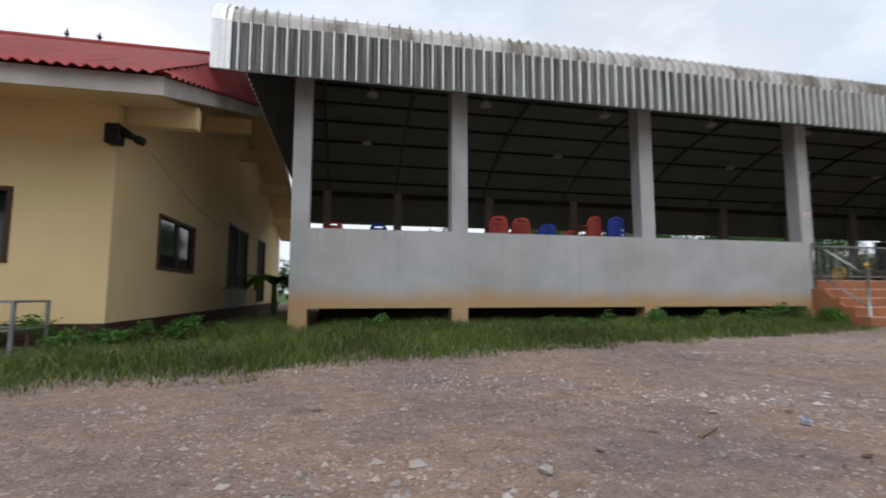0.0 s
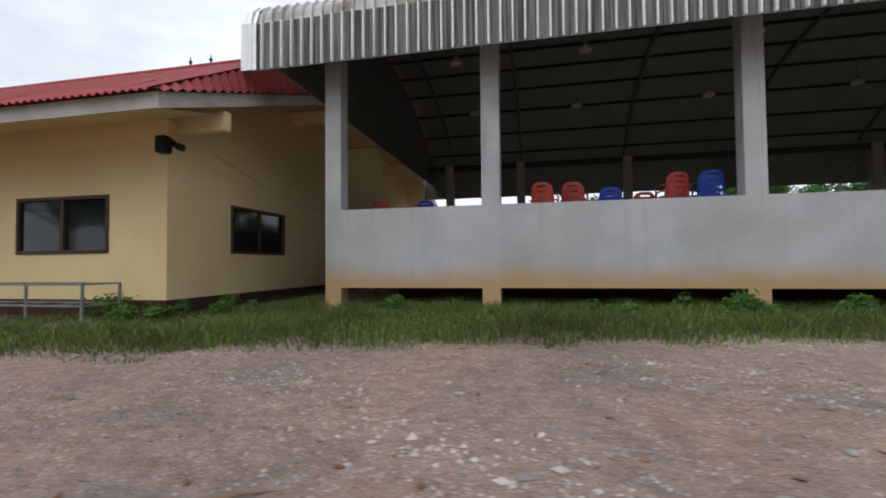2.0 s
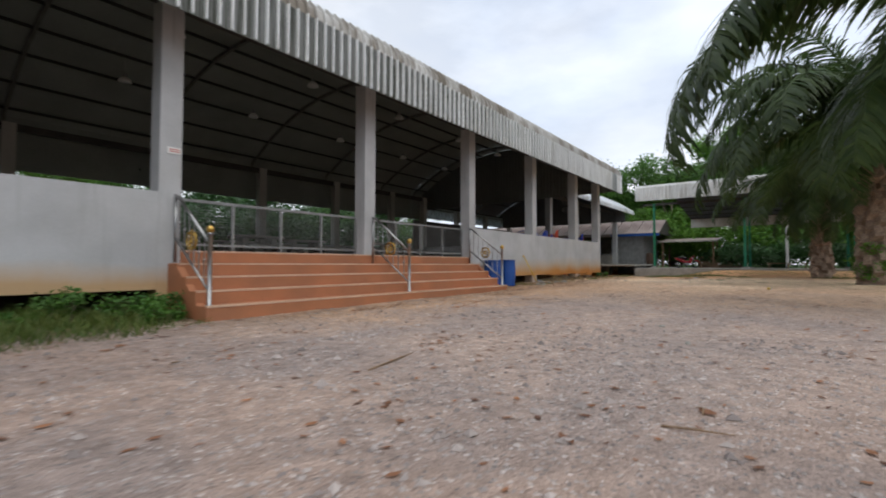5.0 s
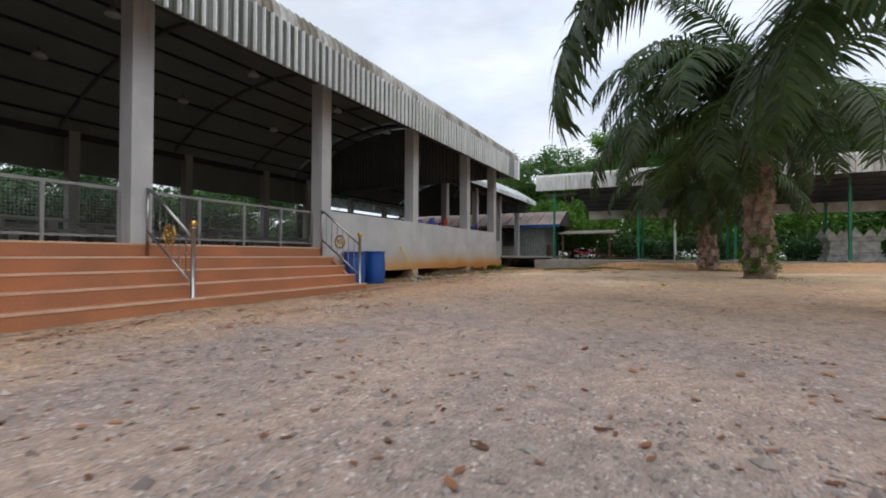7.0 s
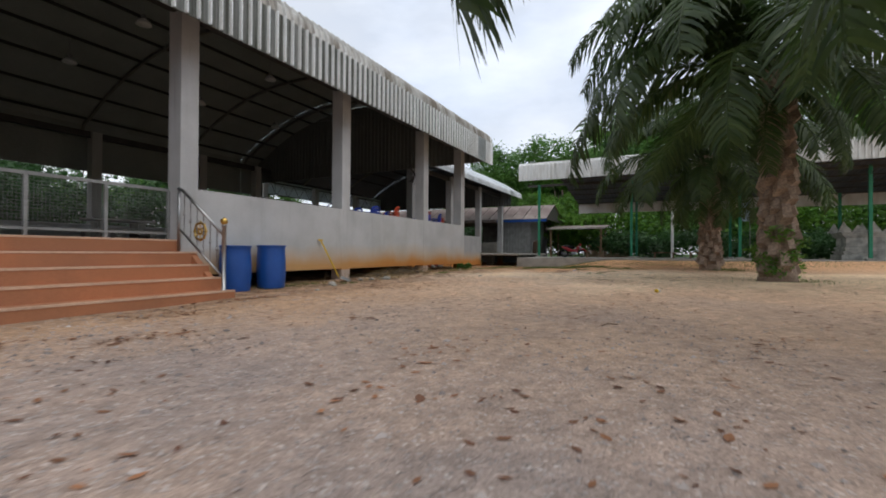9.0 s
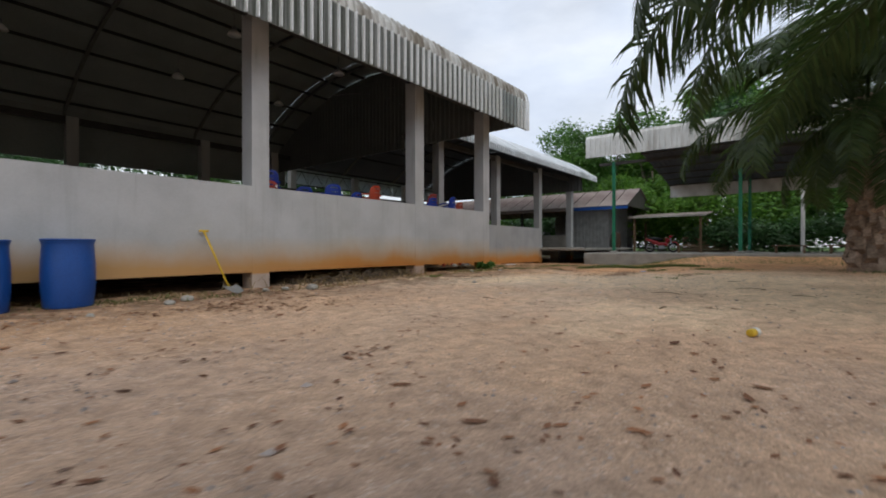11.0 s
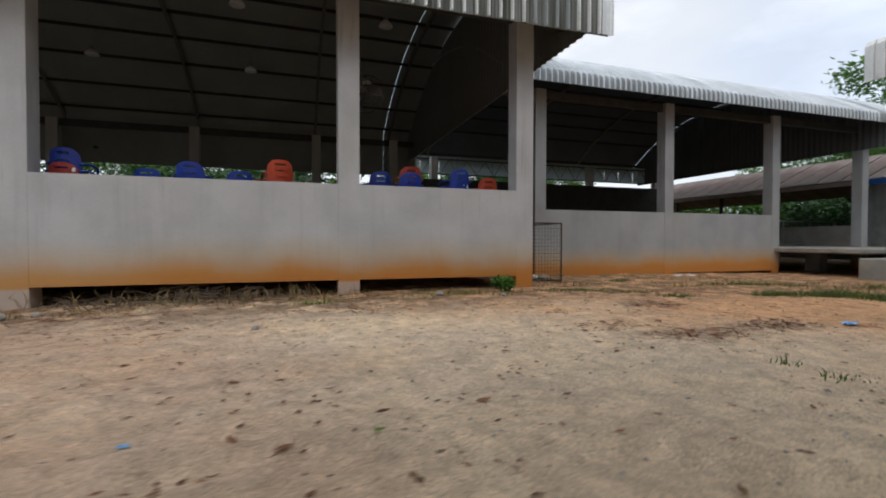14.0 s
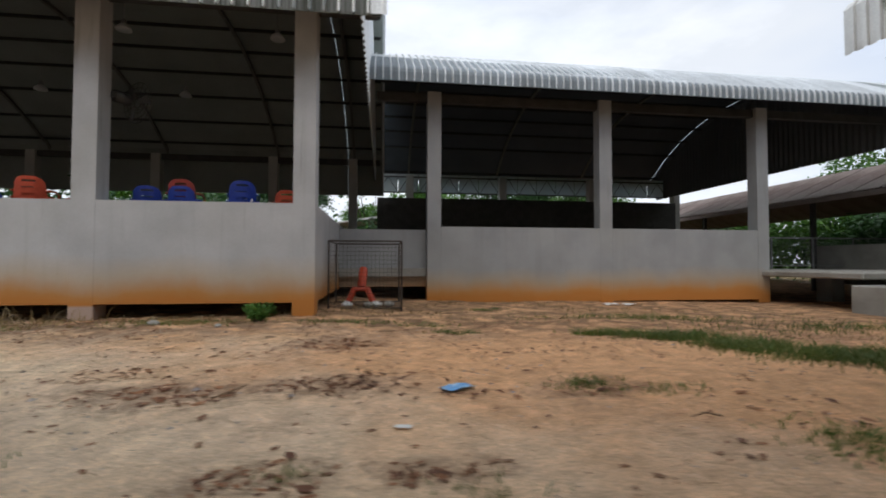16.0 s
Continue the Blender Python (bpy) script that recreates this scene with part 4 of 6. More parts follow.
upper = tile_mesh(0.502, 4.3, 3, 0.045, M["red_tile"])
back = tile_mesh(0.502, 11.7, 3, 0.045, M["red_tile"])
for c in range(33):
    put("roof_tile", upper, house_roof, m=pose(EX - 0.05 - 0.502 * (c + 1), RY, RZ, 8.0, 0, 0))
    put("roof_tile", back, house_roof, m=pose(EX - 0.05 - 0.502 * c, RY + 4.25 + 11.15, RZ + 0.6 - 3.41, 17.0, 0, 180))
s = Shape()
for k in range(79):
    y = EY - 0.1 + 9.6 * k / 78
    d = 0.03 * math.cos(math.pi * k)
    s.v += [(EX + 0.1 + 0.5 * d, y, 3.69 + d + 0.345 * (y - EY)), (EX - 0.07 + 0.5 * d, y, 3.74 + d + 0.55 * (y - EY))]
s.f = [(2 * k, 2 * k + 2, 2 * k + 3, 2 * k + 1) for k in range(78)]
part("verge_tile", s, M["red_tile"], house_roof)
part("ridge_cap", Shape().tube([(-18, RY, RZ + 0.02), (EX, RY, RZ + 0.02)], 0.11, 8), M["red_tile"], house_roof, smooth=True)
for x in (-5.6, -4.9):
    part("finial", Shape().lathe([(0.03, 0), (0.03, 0.1), (0.06, 0.13), (0.02, 0.2), (0.01, 0.28)], (x, RY, RZ + 0.08), 8), M["black"], house_roof, "small dark ridge finial")
# thin cable across the side wall
part("cable", Shape().tube([(HX + 0.015, 9.4, 3.35), (HX + 0.015, 11.5, 2.9), (HX + 0.015, 14.5, 2.6)], 0.006, 5), M["fascia"], house, "thin cable clipped to the wall")

speaker = holder("loudspeaker", (HX + 0.02, HY + 0.02, 3.22), "black horn loudspeaker fixed at the house corner", "loudspeaker")
speaker.scale = (0.8, 0.8, 0.82)
part("cabinet", Shape().box(-0.16, -0.3, -0.2, 0.12, -0.02, 0.2, 0.03), M["black"], speaker)
part("horn", Shape().tube([(0.12, -0.14, 0.06), (0.3, -0.12, -0.02), (0.36, -0.12, -0.05)], [0.11, 0.06, 0.07], 12), M["black"], speaker, smooth=True)
part("driver", Shape().tube([(0.36, -0.12, -0.05), (0.5, -0.11, -0.11)], [0.09, 0.08], 12), M["black"], speaker, smooth=True)
part("bracket", Shape().box(-0.04, -0.02, -0.06, 0.04, 0.0, 0.06), M["steel_dark"], speaker)

rack = holder("steel_rack", (-5.22, 6.88, -0.14), "low two-tier grey steel rack standing in the grass", "rack")
for x in (-2.2, 0, 2.2):
    for y in (0, 0.7):
        part("leg", Shape().box(x - 0.02, y - 0.02, -0.05, x + 0.02, y + 0.02, 0.72), M["steel_grey"], rack)
for z in (0.36, 0.72):
    for y in (0, 0.7):
        part("rail", Shape().box(-2.22, y - 0.015, z - 0.02, 2.22, y + 0.015, z + 0.01), M["steel_grey"], rack)
    for k in range(7):
        x = -2.2 + 4.4 * k / 6
        part("cross_bar", Shape().box(x - 0.012, 0.015, z - 0.015, x + 0.012, 0.685, z + 0.008), M["steel_grey"], rack)

# ---- chairs stacked in the hall ----
def chair_parts(mat, name="plastic_chair", label=""):
    ch = holder(name, (0, 0, -50), label, "chair")
    s, rows, cols = Shape(), 14, 11
    def at(u, v):
        x = (u - 0.5) * (0.46 - 0.05 * v * v)
        top = 0.86 - 0.09 * (2 * u - 1) ** 4
        z = 0.43 + (top - 0.43) * v
        y = -0.2 - 0.08 * v + 0.07 * (2 * u - 1) ** 2
        return (x, y, z)
    for side in (0, 0.014):
        base = len(s.v)
        s.v += [(x, y + side, z) for j in range(rows + 1) for i in range(cols + 1) for x, y, z in (at(i / cols, j / rows),)]
        for j in range(rows):
            for i in range(cols):
                if j in (5, 8, 11) and 2 <= i <= 8 and not (j == 11 and i in (2, 8)):
                    continue
                q = [base + j * (cols + 1) + i, base + j * (cols + 1) + i + 1, base + (j + 1) * (cols + 1) + i + 1, base + (j + 1) * (cols + 1) + i]
                s.f.append(tuple(q if side == 0 else q[::-1]))
    part("backrest", s, mat, ch, smooth=True)
    s = Shape().box(-0.225, -0.2, 0.41, 0.225, 0.24, 0.435, 0.02)
    part("seat", s, mat, ch)
    for sx in (-1, 1):
        for y0, y1 in ((-0.18, -0.25), (0.2, 0.26)):
            part("leg", Shape().tube([(sx * 0.2, y0, 0.42), (sx * 0.25, y1, 0.0)], [0.032, 0.024], 6), mat, ch)
        part("armrest", Shape().tube([(sx * 0.235, -0.22, 0.62), (sx * 0.26, 0.0, 0.64), (sx * 0.25, 0.2, 0.6), (sx * 0.23, 0.22, 0.43)], 0.02, 6), mat, ch, smooth=True)
    return ch


def sticker(ch):
    s = Shape().box(0.06, -0.236, 0.50, 0.17, -0.228, 0.56)
    part("sticker", s, M["label_white"], ch, "white sticker on the backrest")


proto = {"r": chair_parts(M["chair_red"], label="faded red plastic stacking chair in a stack"), "b": chair_parts(M["chair_blue"], label="blue plastic stacking chair with white sticker in a stack"),
         "o": chair_parts(M["chair_orange"], label="orange-red plastic stacking chair in a stack")}
sticker(proto["b"])
STACKS = [(0.85, 11.1, 5, "rrrrr"), (1.9, 11.3, 5, "bbbbb"), (2.6, 11.6, 4, "rrrr"), (4.6, 10.2, 6, "rrrrrr"), (5.2, 10.32, 6, "rrrrrr"), (5.93, 10.45, 5, "rrbbb"), (6.5, 10.55, 4, "rrrr"), (7.08, 10.4, 7, "rrrrrrr"), (7.71, 10.36, 7, "bbbbbbb"),
          (27.55, 10.35, 7, "rrrrbb"), (28.6, 10.6, 4, "bbbb"), (29.25, 10.4, 5, "bbbbb"), (29.95, 10.45, 4, "bbbb"), (30.6, 10.45, 6, "oooooo"), (32.4, 10.5, 5, "rbbbb"), (33.0, 10.45, 6, "bbbbbr"), (33.98, 10.45, 6, "bbbbbb"), (34.72, 10.7, 5, "ooooo"),
          (30.1, 12.4, 5, "rrrrr"), (33.4, 12.6, 5, "bbbbb")]
rng = random.Random(4)
for x, y, n, kinds in STACKS:
    turn = rng.uniform(-14, 14)
    for k, c in enumerate(kinds):
        tagged(copy_thing(proto[c], pose(x + rng.uniform(-0.01, 0.01), y, FLOOR + 0.003 + 0.113 * k, 0, 0, turn + rng.uniform(-1.5, 1.5))), group="stacked chairs")
for ch in proto.values():
    for o in (*ch.children_recursive, ch):
        bpy.data.objects.remove(o)

# ---- drums, shovel, cage ----
def drum(x, y, turn):
    z = height(x, y) - 0.02
    th = holder("plastic_drum", (x, y, z), "blue plastic drum standing beside the wall", "drum", "blue drums")
    th.rotation_euler = (0, 0, turn)
    prof = [(0.25, 0.0), (0.272, 0.012), (0.28, 0.05), (0.292, 0.2), (0.30, 0.3), (0.303, 0.46), (0.30, 0.62), (0.292, 0.72), (0.283, 0.86), (0.288, 0.885), (0.295, 0.9), (0.295, 0.935), (0.285, 0.94), (0.275, 0.925), (0.27, 0.6), (0.26, 0.05)]
    part("body", Shape().lathe(prof, sides=32), M["blue_plastic"], th, smooth=True)
    part("rim", Shape().torus((0, 0, 0.93), (0, 0, 1), 0.29, 0.016, 32, 6), M["blue_plastic"], th, smooth=True)
    return th


drum(24.02, 9.3, 0.3)
drum(23.15, 9.36, 1.2)

sx, sy = 26.2, 9.2
shovel = holder("shovel", (sx, sy, height(sx, sy)), "shovel with yellow handle leaning on the wall", "shovel")
part("handle", Shape().tube([(0, 0.0, 0.1), (-0.22, 0.44, 1.08)], 0.018, 8), M["yellow_plastic"], shovel, smooth=True)
part("grip", Shape().tube([(-0.3, 0.44, 1.09), (-0.14, 0.45, 1.09)], 0.02, 8), M["yellow_plastic"], shovel, smooth=True)
s = Shape()
for i in range(7):
    u = i / 6
    for j in range(5):
        v = j / 4
        s.v.append(((v - 0.5) * (0.26 if u < 0.7 else 0.26 * (1 - (u - 0.7) * 0.9)), -0.3 * u, 0.13 - 0.1 * u + 0.03 * (2 * v - 1) ** 2))
for i in range(6):
    for j in range(4):
        s.f.append((i * 5 + j, i * 5 + j + 1, (i + 1) * 5 + j + 1, (i + 1) * 5 + j))
part("blade", s, M["steel_grey"], shovel, "grey steel blade", True)

cage = holder("mesh_cage", (0, 0, 0), "rusty wire-mesh cage between the two halls", "cage")
CX0, CX1, CY0, CY1, CZ0, CZ1 = 35.42, 36.85, 11.05, 12.6, 0.1, 1.48
for x in (CX0, CX1):
    for y in (CY0, CY1):
        part("post", Shape().tube([(x, y, CZ0 - 0.15), (x, y, CZ1)], 0.018, 6), M["rust"], cage)
    part("rail", Shape().tube([(x, CY0, CZ1), (x, CY1, CZ1)], 0.015, 6), M["rust"], cage)
for y in (CY0, CY1):
    for z in (CZ0 + 0.05, CZ1):
        part("rail", Shape().tube([(CX0, y, z), (CX1, y, z)], 0.015, 6), M["rust"], cage)
s = Shape()
for k in range(18):
    x = CX0 + (CX1 - CX0) * (k + 0.5) / 18
    s.box(x - 0.0025, CY0 - 0.0025, CZ0 + 0.05, x + 0.0025, CY0 + 0.0025, CZ1)
for k in range(16):
    z = CZ0 + 0.05 + (CZ1 - CZ0 - 0.05) * (k + 0.5) / 16
    s.box(CX0, CY0 - 0.0025, z - 0.0025, CX1, CY0 + 0.0025, z + 0.0025)
part("wire_mesh", s, M["rust"], cage)
part("base", Shape().box(CX0, CY0, CZ0, CX1, CY1, CZ0 + 0.04), M["wood"], cage)

# small orange seat and rubbish in the cage
toy = holder("broken_chair", (36.0, 11.7, 0.142), "broken orange-red plastic chair inside the cage", "chair")
part("backrest", Shape().tube([(0.02, 0.12, 0.3), (0.04, 0.2, 0.55), (0.05, 0.22, 0.62)], [0.07, 0.07, 0.05], 8), M["chair_orange"], toy)
part("seat", Shape().box(-0.14, -0.1, 0.24, 0.16, 0.16, 0.3, 0.03), M["chair_orange"], toy)
for x0, y0 in ((-0.12, -0.08), (0.14, -0.08), (-0.12, 0.14), (0.14, 0.14)):
    toy.scale = (1.35, 1.35, 1.3)
    part("leg", Shape().tube([(x0 * 0.8, y0 * 0.8, 0.26), (x0 * 1.7, y0 * 1.5, 0.0)], 0.045, 6), M["chair_orange"], toy)
for k, (x, y, mat) in enumerate(((35.75, 11.45, "label_white"), (36.35, 11.5, "label_white"), (36.6, 11.45, "concrete"), (36.2, 11.35, "concrete"))):
    s = Shape()
    s.lathe([(0.03, 0), (0.11, 0.02), (0.12, 0.06), (0.08, 0.1), (0.02, 0.12)], (0, 0, 0), 9)
    s.v = [(vx * (1 + 0.3 * noise.noise((vx * 9, vy * 9, k))), vy, vz * (1 + 0.3 * noise.noise((vx * 12, k, vz * 9)))) for vx, vy, vz in s.v]
    tagged(put("rubbish_bag", s.mesh("rubbish_bag", M[mat], True), m=pose(x, y, 0.142, 0, 0, 40 * k)), "crumpled pale rubbish bag in the cage", "rubbish", "rubbish")

# ---- lamps and fan ----
def high_bay(x, y):
    z = place_on(HALL_ROOF, y) - 0.72
    th = holder("pendant_lamp", (x, y, z), "unlit pale bell-shaped pendant lamp under the roof", "lamp", "hall pendant lamps")
    part("rod", Shape().tube([(0, 0, 0), (0, 0, 0.56)], 0.012, 6), M["steel_grey"], th)
    part("housing", Shape().lathe([(0.05, -0.12), (0.07, -0.1), (0.07, 0.0), (0.03, 0.02)], sides=12), M["steel_grey"], th, smooth=True)
    part("shade", Shape().lathe([(0.2, -0.28), (0.205, -0.27), (0.17, -0.2), (0.09, -0.12), (0.06, -0.11)], sides=18), M["white_paint"], th, smooth=True)
    return th


for c0, c1 in zip(COLS, COLS[1:]):
    for y in (11.8, 15.2, 19.2):
        high_bay((c0 + c1 + COLUMN_W) / 2, y)

fan = holder("wall_fan", (COLS[7] + COLUMN_W + 0.02, WALL_Y + 0.5, 3.85), "dark wall fan mounted on a column", "fan")
part("arm", Shape().box(-0.25, -0.16, -0.05, 0.05, -0.08, 0.05), M["steel_dark"], fan)
part("motor", Shape().tube([(0.0, -0.1, 0), (0.12, 0.12, 0)], 0.1, 12), M["steel_dark"], fan, smooth=True)
s = Shape()
c, ax = Vector((0.2, 0.24, 0)), Vector((0.5, 0.86, 0)).normalized()
for r in (0.36, 0.27, 0.18, 0.09):
    s.torus(c, ax, r, 0.008, 24, 4)
for k in range(16):
    a = 2 * math.pi * k / 16
    side = ax.cross(Vector((0, 0, 1)))
    d = side * math.cos(a) + Vector((0, 0, 1)) * math.sin(a)
    s.tube([c + d * 0.07, c + d * 0.36], 0.005, 4)
part("guard", s, M["steel_dark"], fan)
for k in range(3):
    a = 2 * math.pi * k / 3
    side = ax.cross(Vector((0, 0, 1)))
    d = side * math.cos(a) + Vector((0, 0, 1)) * math.sin(a)
    e = ax.cross(d)
    q = c - ax * 0.04
    part("blade", Shape().add([q + d * 0.06 - e * 0.03, q + d * 0.32 - e * 0.1, q + d * 0.34 + e * 0.06 + ax * 0.05, q + d * 0.06 + e * 0.03], [(0, 1, 2, 3)]), M["steel_dark"], fan)

# number plate on the column by the steps
sign = holder("small_sign", (COLS[3] + 0.12, WALL_Y - 0.018, 2.72), "small pale notice plate on the column", "sign")
part("plate", Shape().box(0, 0, 0, 0.22, 0.012, 0.11), M["label_white"], sign)
for k in range(2):
    part("text_bar", Shape().box(0.03, -0.004, 0.03 + 0.035 * k, 0.19, -0.001, 0.045 + 0.035 * k), M["chair_orange"], sign, "faded red lettering bar")

# ---- tables in the hall and shelter behind it ----
for x, y in ((15.2, 17.2), (18.6, 16.4), (21.4, 17.6), (25.0, 16.8), (10.2, 16.6), (20.0, 20.4), (16.0, 20.4)):
    th = holder("stone_table", (x, y, FLOOR), "grey concrete table with two benches in the hall", "table", "concrete tables")
    part("top", Shape().box(-0.9, -0.4, 0.68, 0.9, 0.4, 0.76, 0.02), M["concrete"], th)
    for dx in (-0.55, 0.55):
        part("leg", Shape().box(dx - 0.12, -0.25, 0, dx + 0.12, 0.25, 0.68, 0.02), M["concrete"], th)
    for dy in (-0.8, 0.8):
        b = holder("stone_bench", (x, y + dy, FLOOR), "grey concrete bench beside a table", "bench", "concrete benches")
        part("seat", Shape().box(-0.8, -0.16, 0.38, 0.8, 0.16, 0.45, 0.02), M["concrete"], b)
        for dx in (-0.5, 0.5):
            part("leg", Shape().box(dx - 0.1, -0.12, 0, dx + 0.1, 0.12, 0.38), M["concrete"], b)

shelter = holder("shelter", (34.0, 31.5, 0), "small open shelter with sloping white sheet roof", "shelter")
s = Shape()
s.add([(-4, -2, 2.9), (4, -2, 4.1), (4, 2.5, 4.1), (-4, 2.5, 2.9), (-4, -2, 2.8), (4, -2, 4.0), (4, 2.5, 4.0), (-4, 2.5, 2.8)], [(0, 1, 2, 3), (7, 6, 5, 4), (0, 4, 5, 1), (1, 5, 6, 2), (2, 6, 7, 3), (3, 7, 4, 0)])
part("roof", s, M["white_paint"], shelter)
for dx in (-3.4, 0, 3.4):
    for dy in (-1.6, 2.1):
        part("post", Shape().box(dx - 0.1, dy - 0.1, -0.5, dx + 0.1, dy + 0.1, 3.4 + dx * 0.15), M["white_paint"], shelter)

# dark slatted screen at the back of the lower hall
screen = holder("slatted_screen", (0, 0, 0), "dark slatted screen at the back of the lower hall", "screen")
for k in range(20):
    part("slat", Shape().box(36.2, 24.2 + 0.012 * (k % 2), 1.0 + 0.16 * k, 51.8, 24.212 + 0.012 * (k % 2), 1.175 + 0.16 * k), M["steel_dark"], screen)
for x in (36.3, 39.9, 43.5, 47.1, 51.6):
    part("post", Shape().box(x - 0.05, 24.245, P_FLOOR, x + 0.05, 24.33, 4.2), M["steel_dark"], screen)
panel = holder("translucent_panels", (0, 0, 0), "row of pale translucent roof-light panels at the far eaves", "roof light")
for k in range(15):
    part("panel", Shape().box(36.2 + 1.05 * k, 25.3, 4.62, 37.22 + 1.05 * k, 25.315, 5.6), M["skylight"], panel)
s = Shape()
for k in range(30):
    x = 36.2 + 0.525 * k
    s.tube([(x, 25.2, 4.62 + 0.8 * (k % 2)), (x + 0.525, 25.2, 4.62 + 0.8 * ((k + 1) % 2))], 0.015, 5)
s.box(36.2, 25.17, 4.6, 51.9, 25.23, 4.66).box(36.2, 25.17, 5.4, 51.9, 25.23, 5.46)
part("lattice", s, M["steel_dark"], panel)

# ---- terrace, green-posted canopy, barn ----
TZ = 0.56
setting("terrace", Shape().box(46.9, -22, -0.4, 62, 10.88, TZ, 0.03), M["concrete"], "raised concrete terrace edge above orange soil", "terrace")

canopy = holder("canopy", (0, 0, 0), "open canopy with white ribbed metal fascia on green posts", "canopy")
wave = rib_wave(0.8, 0.267, 0.05, 0.55)
s = Shape()
for x, h in wave:
    s.v += [(-h, -x, 5.68), (-h, -x, 6.70), (0.12 - h, -x, 6.86)]
s.f = [(3 * i + j, 3 * i + 3 + j, 3 * i + 4 + j, 3 * i + 1 + j) for i in range(len(wave) - 1) for j in (0, 1)]
fascia_sheet = s.mesh("fascia_sheet", M["sheet_white"])
# rib flanks take the darker copy so the ribs stand out
fascia_sheet.materials.append(M["canopy_flank_tone"])
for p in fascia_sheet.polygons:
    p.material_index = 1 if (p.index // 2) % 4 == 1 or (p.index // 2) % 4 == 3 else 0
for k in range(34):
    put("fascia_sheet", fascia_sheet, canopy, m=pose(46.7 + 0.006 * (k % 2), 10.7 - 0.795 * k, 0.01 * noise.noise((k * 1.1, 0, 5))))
s = Shape()
for x, h in wave:
    s.v += [(46.85, -x, 5.82 + h), (54.0, -x, 4.72 + h)]
s.f = [(2 * i, 2 * i + 1, 2 * i + 3, 2 * i + 2) for i in range(len(wave) - 1)]
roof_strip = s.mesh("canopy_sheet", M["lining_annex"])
for k in range(30):
    put("canopy_sheet", roof_strip, canopy, m=pose(0, 8.0 - 0.795 * k, 0))
part("back_fascia", Shape().box(54.0, -16, 4.0, 54.04, 8.0, 4.8), M["sheet_white"], canopy)
for y in (9.7, 3.75, -2.1, -7.9, -13.7):
    for x, top in ((48.3, 5.6), (53.2, 4.7)):
        if y > 9 and x > 50:
            continue
        part("post", Shape().box(x - 0.075, y - 0.075, TZ + 0.12, x + 0.075, y + 0.075, top), M["green_paint"], canopy, "green-painted steel post")
        part("footing", Shape().box(x - 0.2, y - 0.2, TZ - 0.02, x + 0.2, y + 0.2, TZ + 0.12, 0.03), M["concrete"], canopy)
    if y < 9:
        s = Shape()
        for k in range(8):
            xa, xb = 47 + 0.85 * k, 47.85 + 0.85 * k
            za, zb = 5.72 - 0.154 * (xa - 46.9), 5.72 - 0.154 * (xb - 46.9)
            s.tube([(xa, y, za), (xb, y, zb)], 0.025, 5)
            s.tube([(xa, y, za - 0.4), (xb, y, zb - 0.4)], 0.025, 5)
            s.tube([(xa, y, za - (0.4 if k % 2 else 0)), (xb, y, zb - (0 if k % 2 else 0.4))], 0.015, 5)
        part("truss", s, M["steel_dark"], canopy)
for k in range(6):
    x = 47.2 + 1.25 * k
    part("purlin", Shape().box(x - 0.03, -15.5, 5.78 - 0.154 * (x - 46.9) - 0.1, x + 0.03, 8.0, 5.78 - 0.154 * (x - 46.9) - 0.02), M["steel_dark"], canopy)
part("front_beam", Shape().box(48.24, -15, 5.45, 48.36, 10.5, 5.6), M["steel_dark"], canopy)

barn = holder("barn", (0, 0, 0), "long low building with brown sheet roof and grey metal walls", "barn")
BX, BZ, RX, RZB, BY0, BY1 = 53.3, 3.62, 56.4, 5.0, 10.4, 46.0
s = Shape()
n = 15
for i in range(n + 1):
    z = 0.03 * (1 + math.cos(math.pi * i))
    s.v += [(BX, 1.0 * i / n, BZ + z), (RX, 1.0 * i / n, RZB + z)]
s.f = [(2 * i, 2 * i + 2, 2 * i + 3, 2 * i + 1) for i in range(n)]
barn_sheet = s.mesh("roof_sheet_barn", M["brown_tile"])
s = Shape()
s.add([(RX, 0, RZB), (RX, 1.0, RZB), (60.2, 1.0, 3.5), (60.2, 0, 3.5)], [(0, 1, 2, 3)])
barn_back = s.mesh("roof_sheet_barn_back", M["brown_tile"])
for k in range(36):
    put("roof_sheet", barn_sheet, barn, m=pose(0, BY0 + 0.99 * k, 0.02 * noise.noise((k * 0.8, 2, 0))))
    put("roof_sheet", barn_back, barn, m=pose(0, BY0 + 0.99 * k, 0))
s = Shape()
wv = [(11.9 + a, b) for a, b in rib_wave(2.75, 0.25, 0.025)]
s.v = [(54.0 - b, a, z) for a, b in wv for z in (TZ - 0.3, 3.95)]
s.f = [(2 * i, 2 * i + 1, 2 * i + 3, 2 * i + 2) for i in range(len(wv) - 1)]
part("front_wall", s, M["steel_grey"], barn, "grey ribbed metal wall")
s = Shape()
wv = [(54.02 + a, b) for a, b in rib_wave(4.25, 0.25, 0.025)]
s.v = [(a, 11.9 - b, z) for a, b in wv for z in (TZ - 0.3, 3.85)]
s.f = [(2 * i, 2 * i + 2, 2 * i + 3, 2 * i + 1) for i in range(len(wv) - 1)]
part("end_wall", s, M["steel_grey"], barn, "grey ribbed metal wall")
part("low_wall", Shape().box(53.92, 14.66, TZ - 0.3, 54.06, 18.3, 1.75, 0.01), M["concrete"], barn, "low bare concrete wall")
part("blue_fascia", Shape().box(BX - 0.03, BY0, BZ - 0.22, BX, 14.6, BZ - 0.02), M["blue_plastic"], barn, "blue painted eaves board")
part("dark_fascia", Shape().box(BX - 0.03, 14.61, BZ - 0.2, BX, BY1, BZ - 0.02), M["brown_tile"], barn)
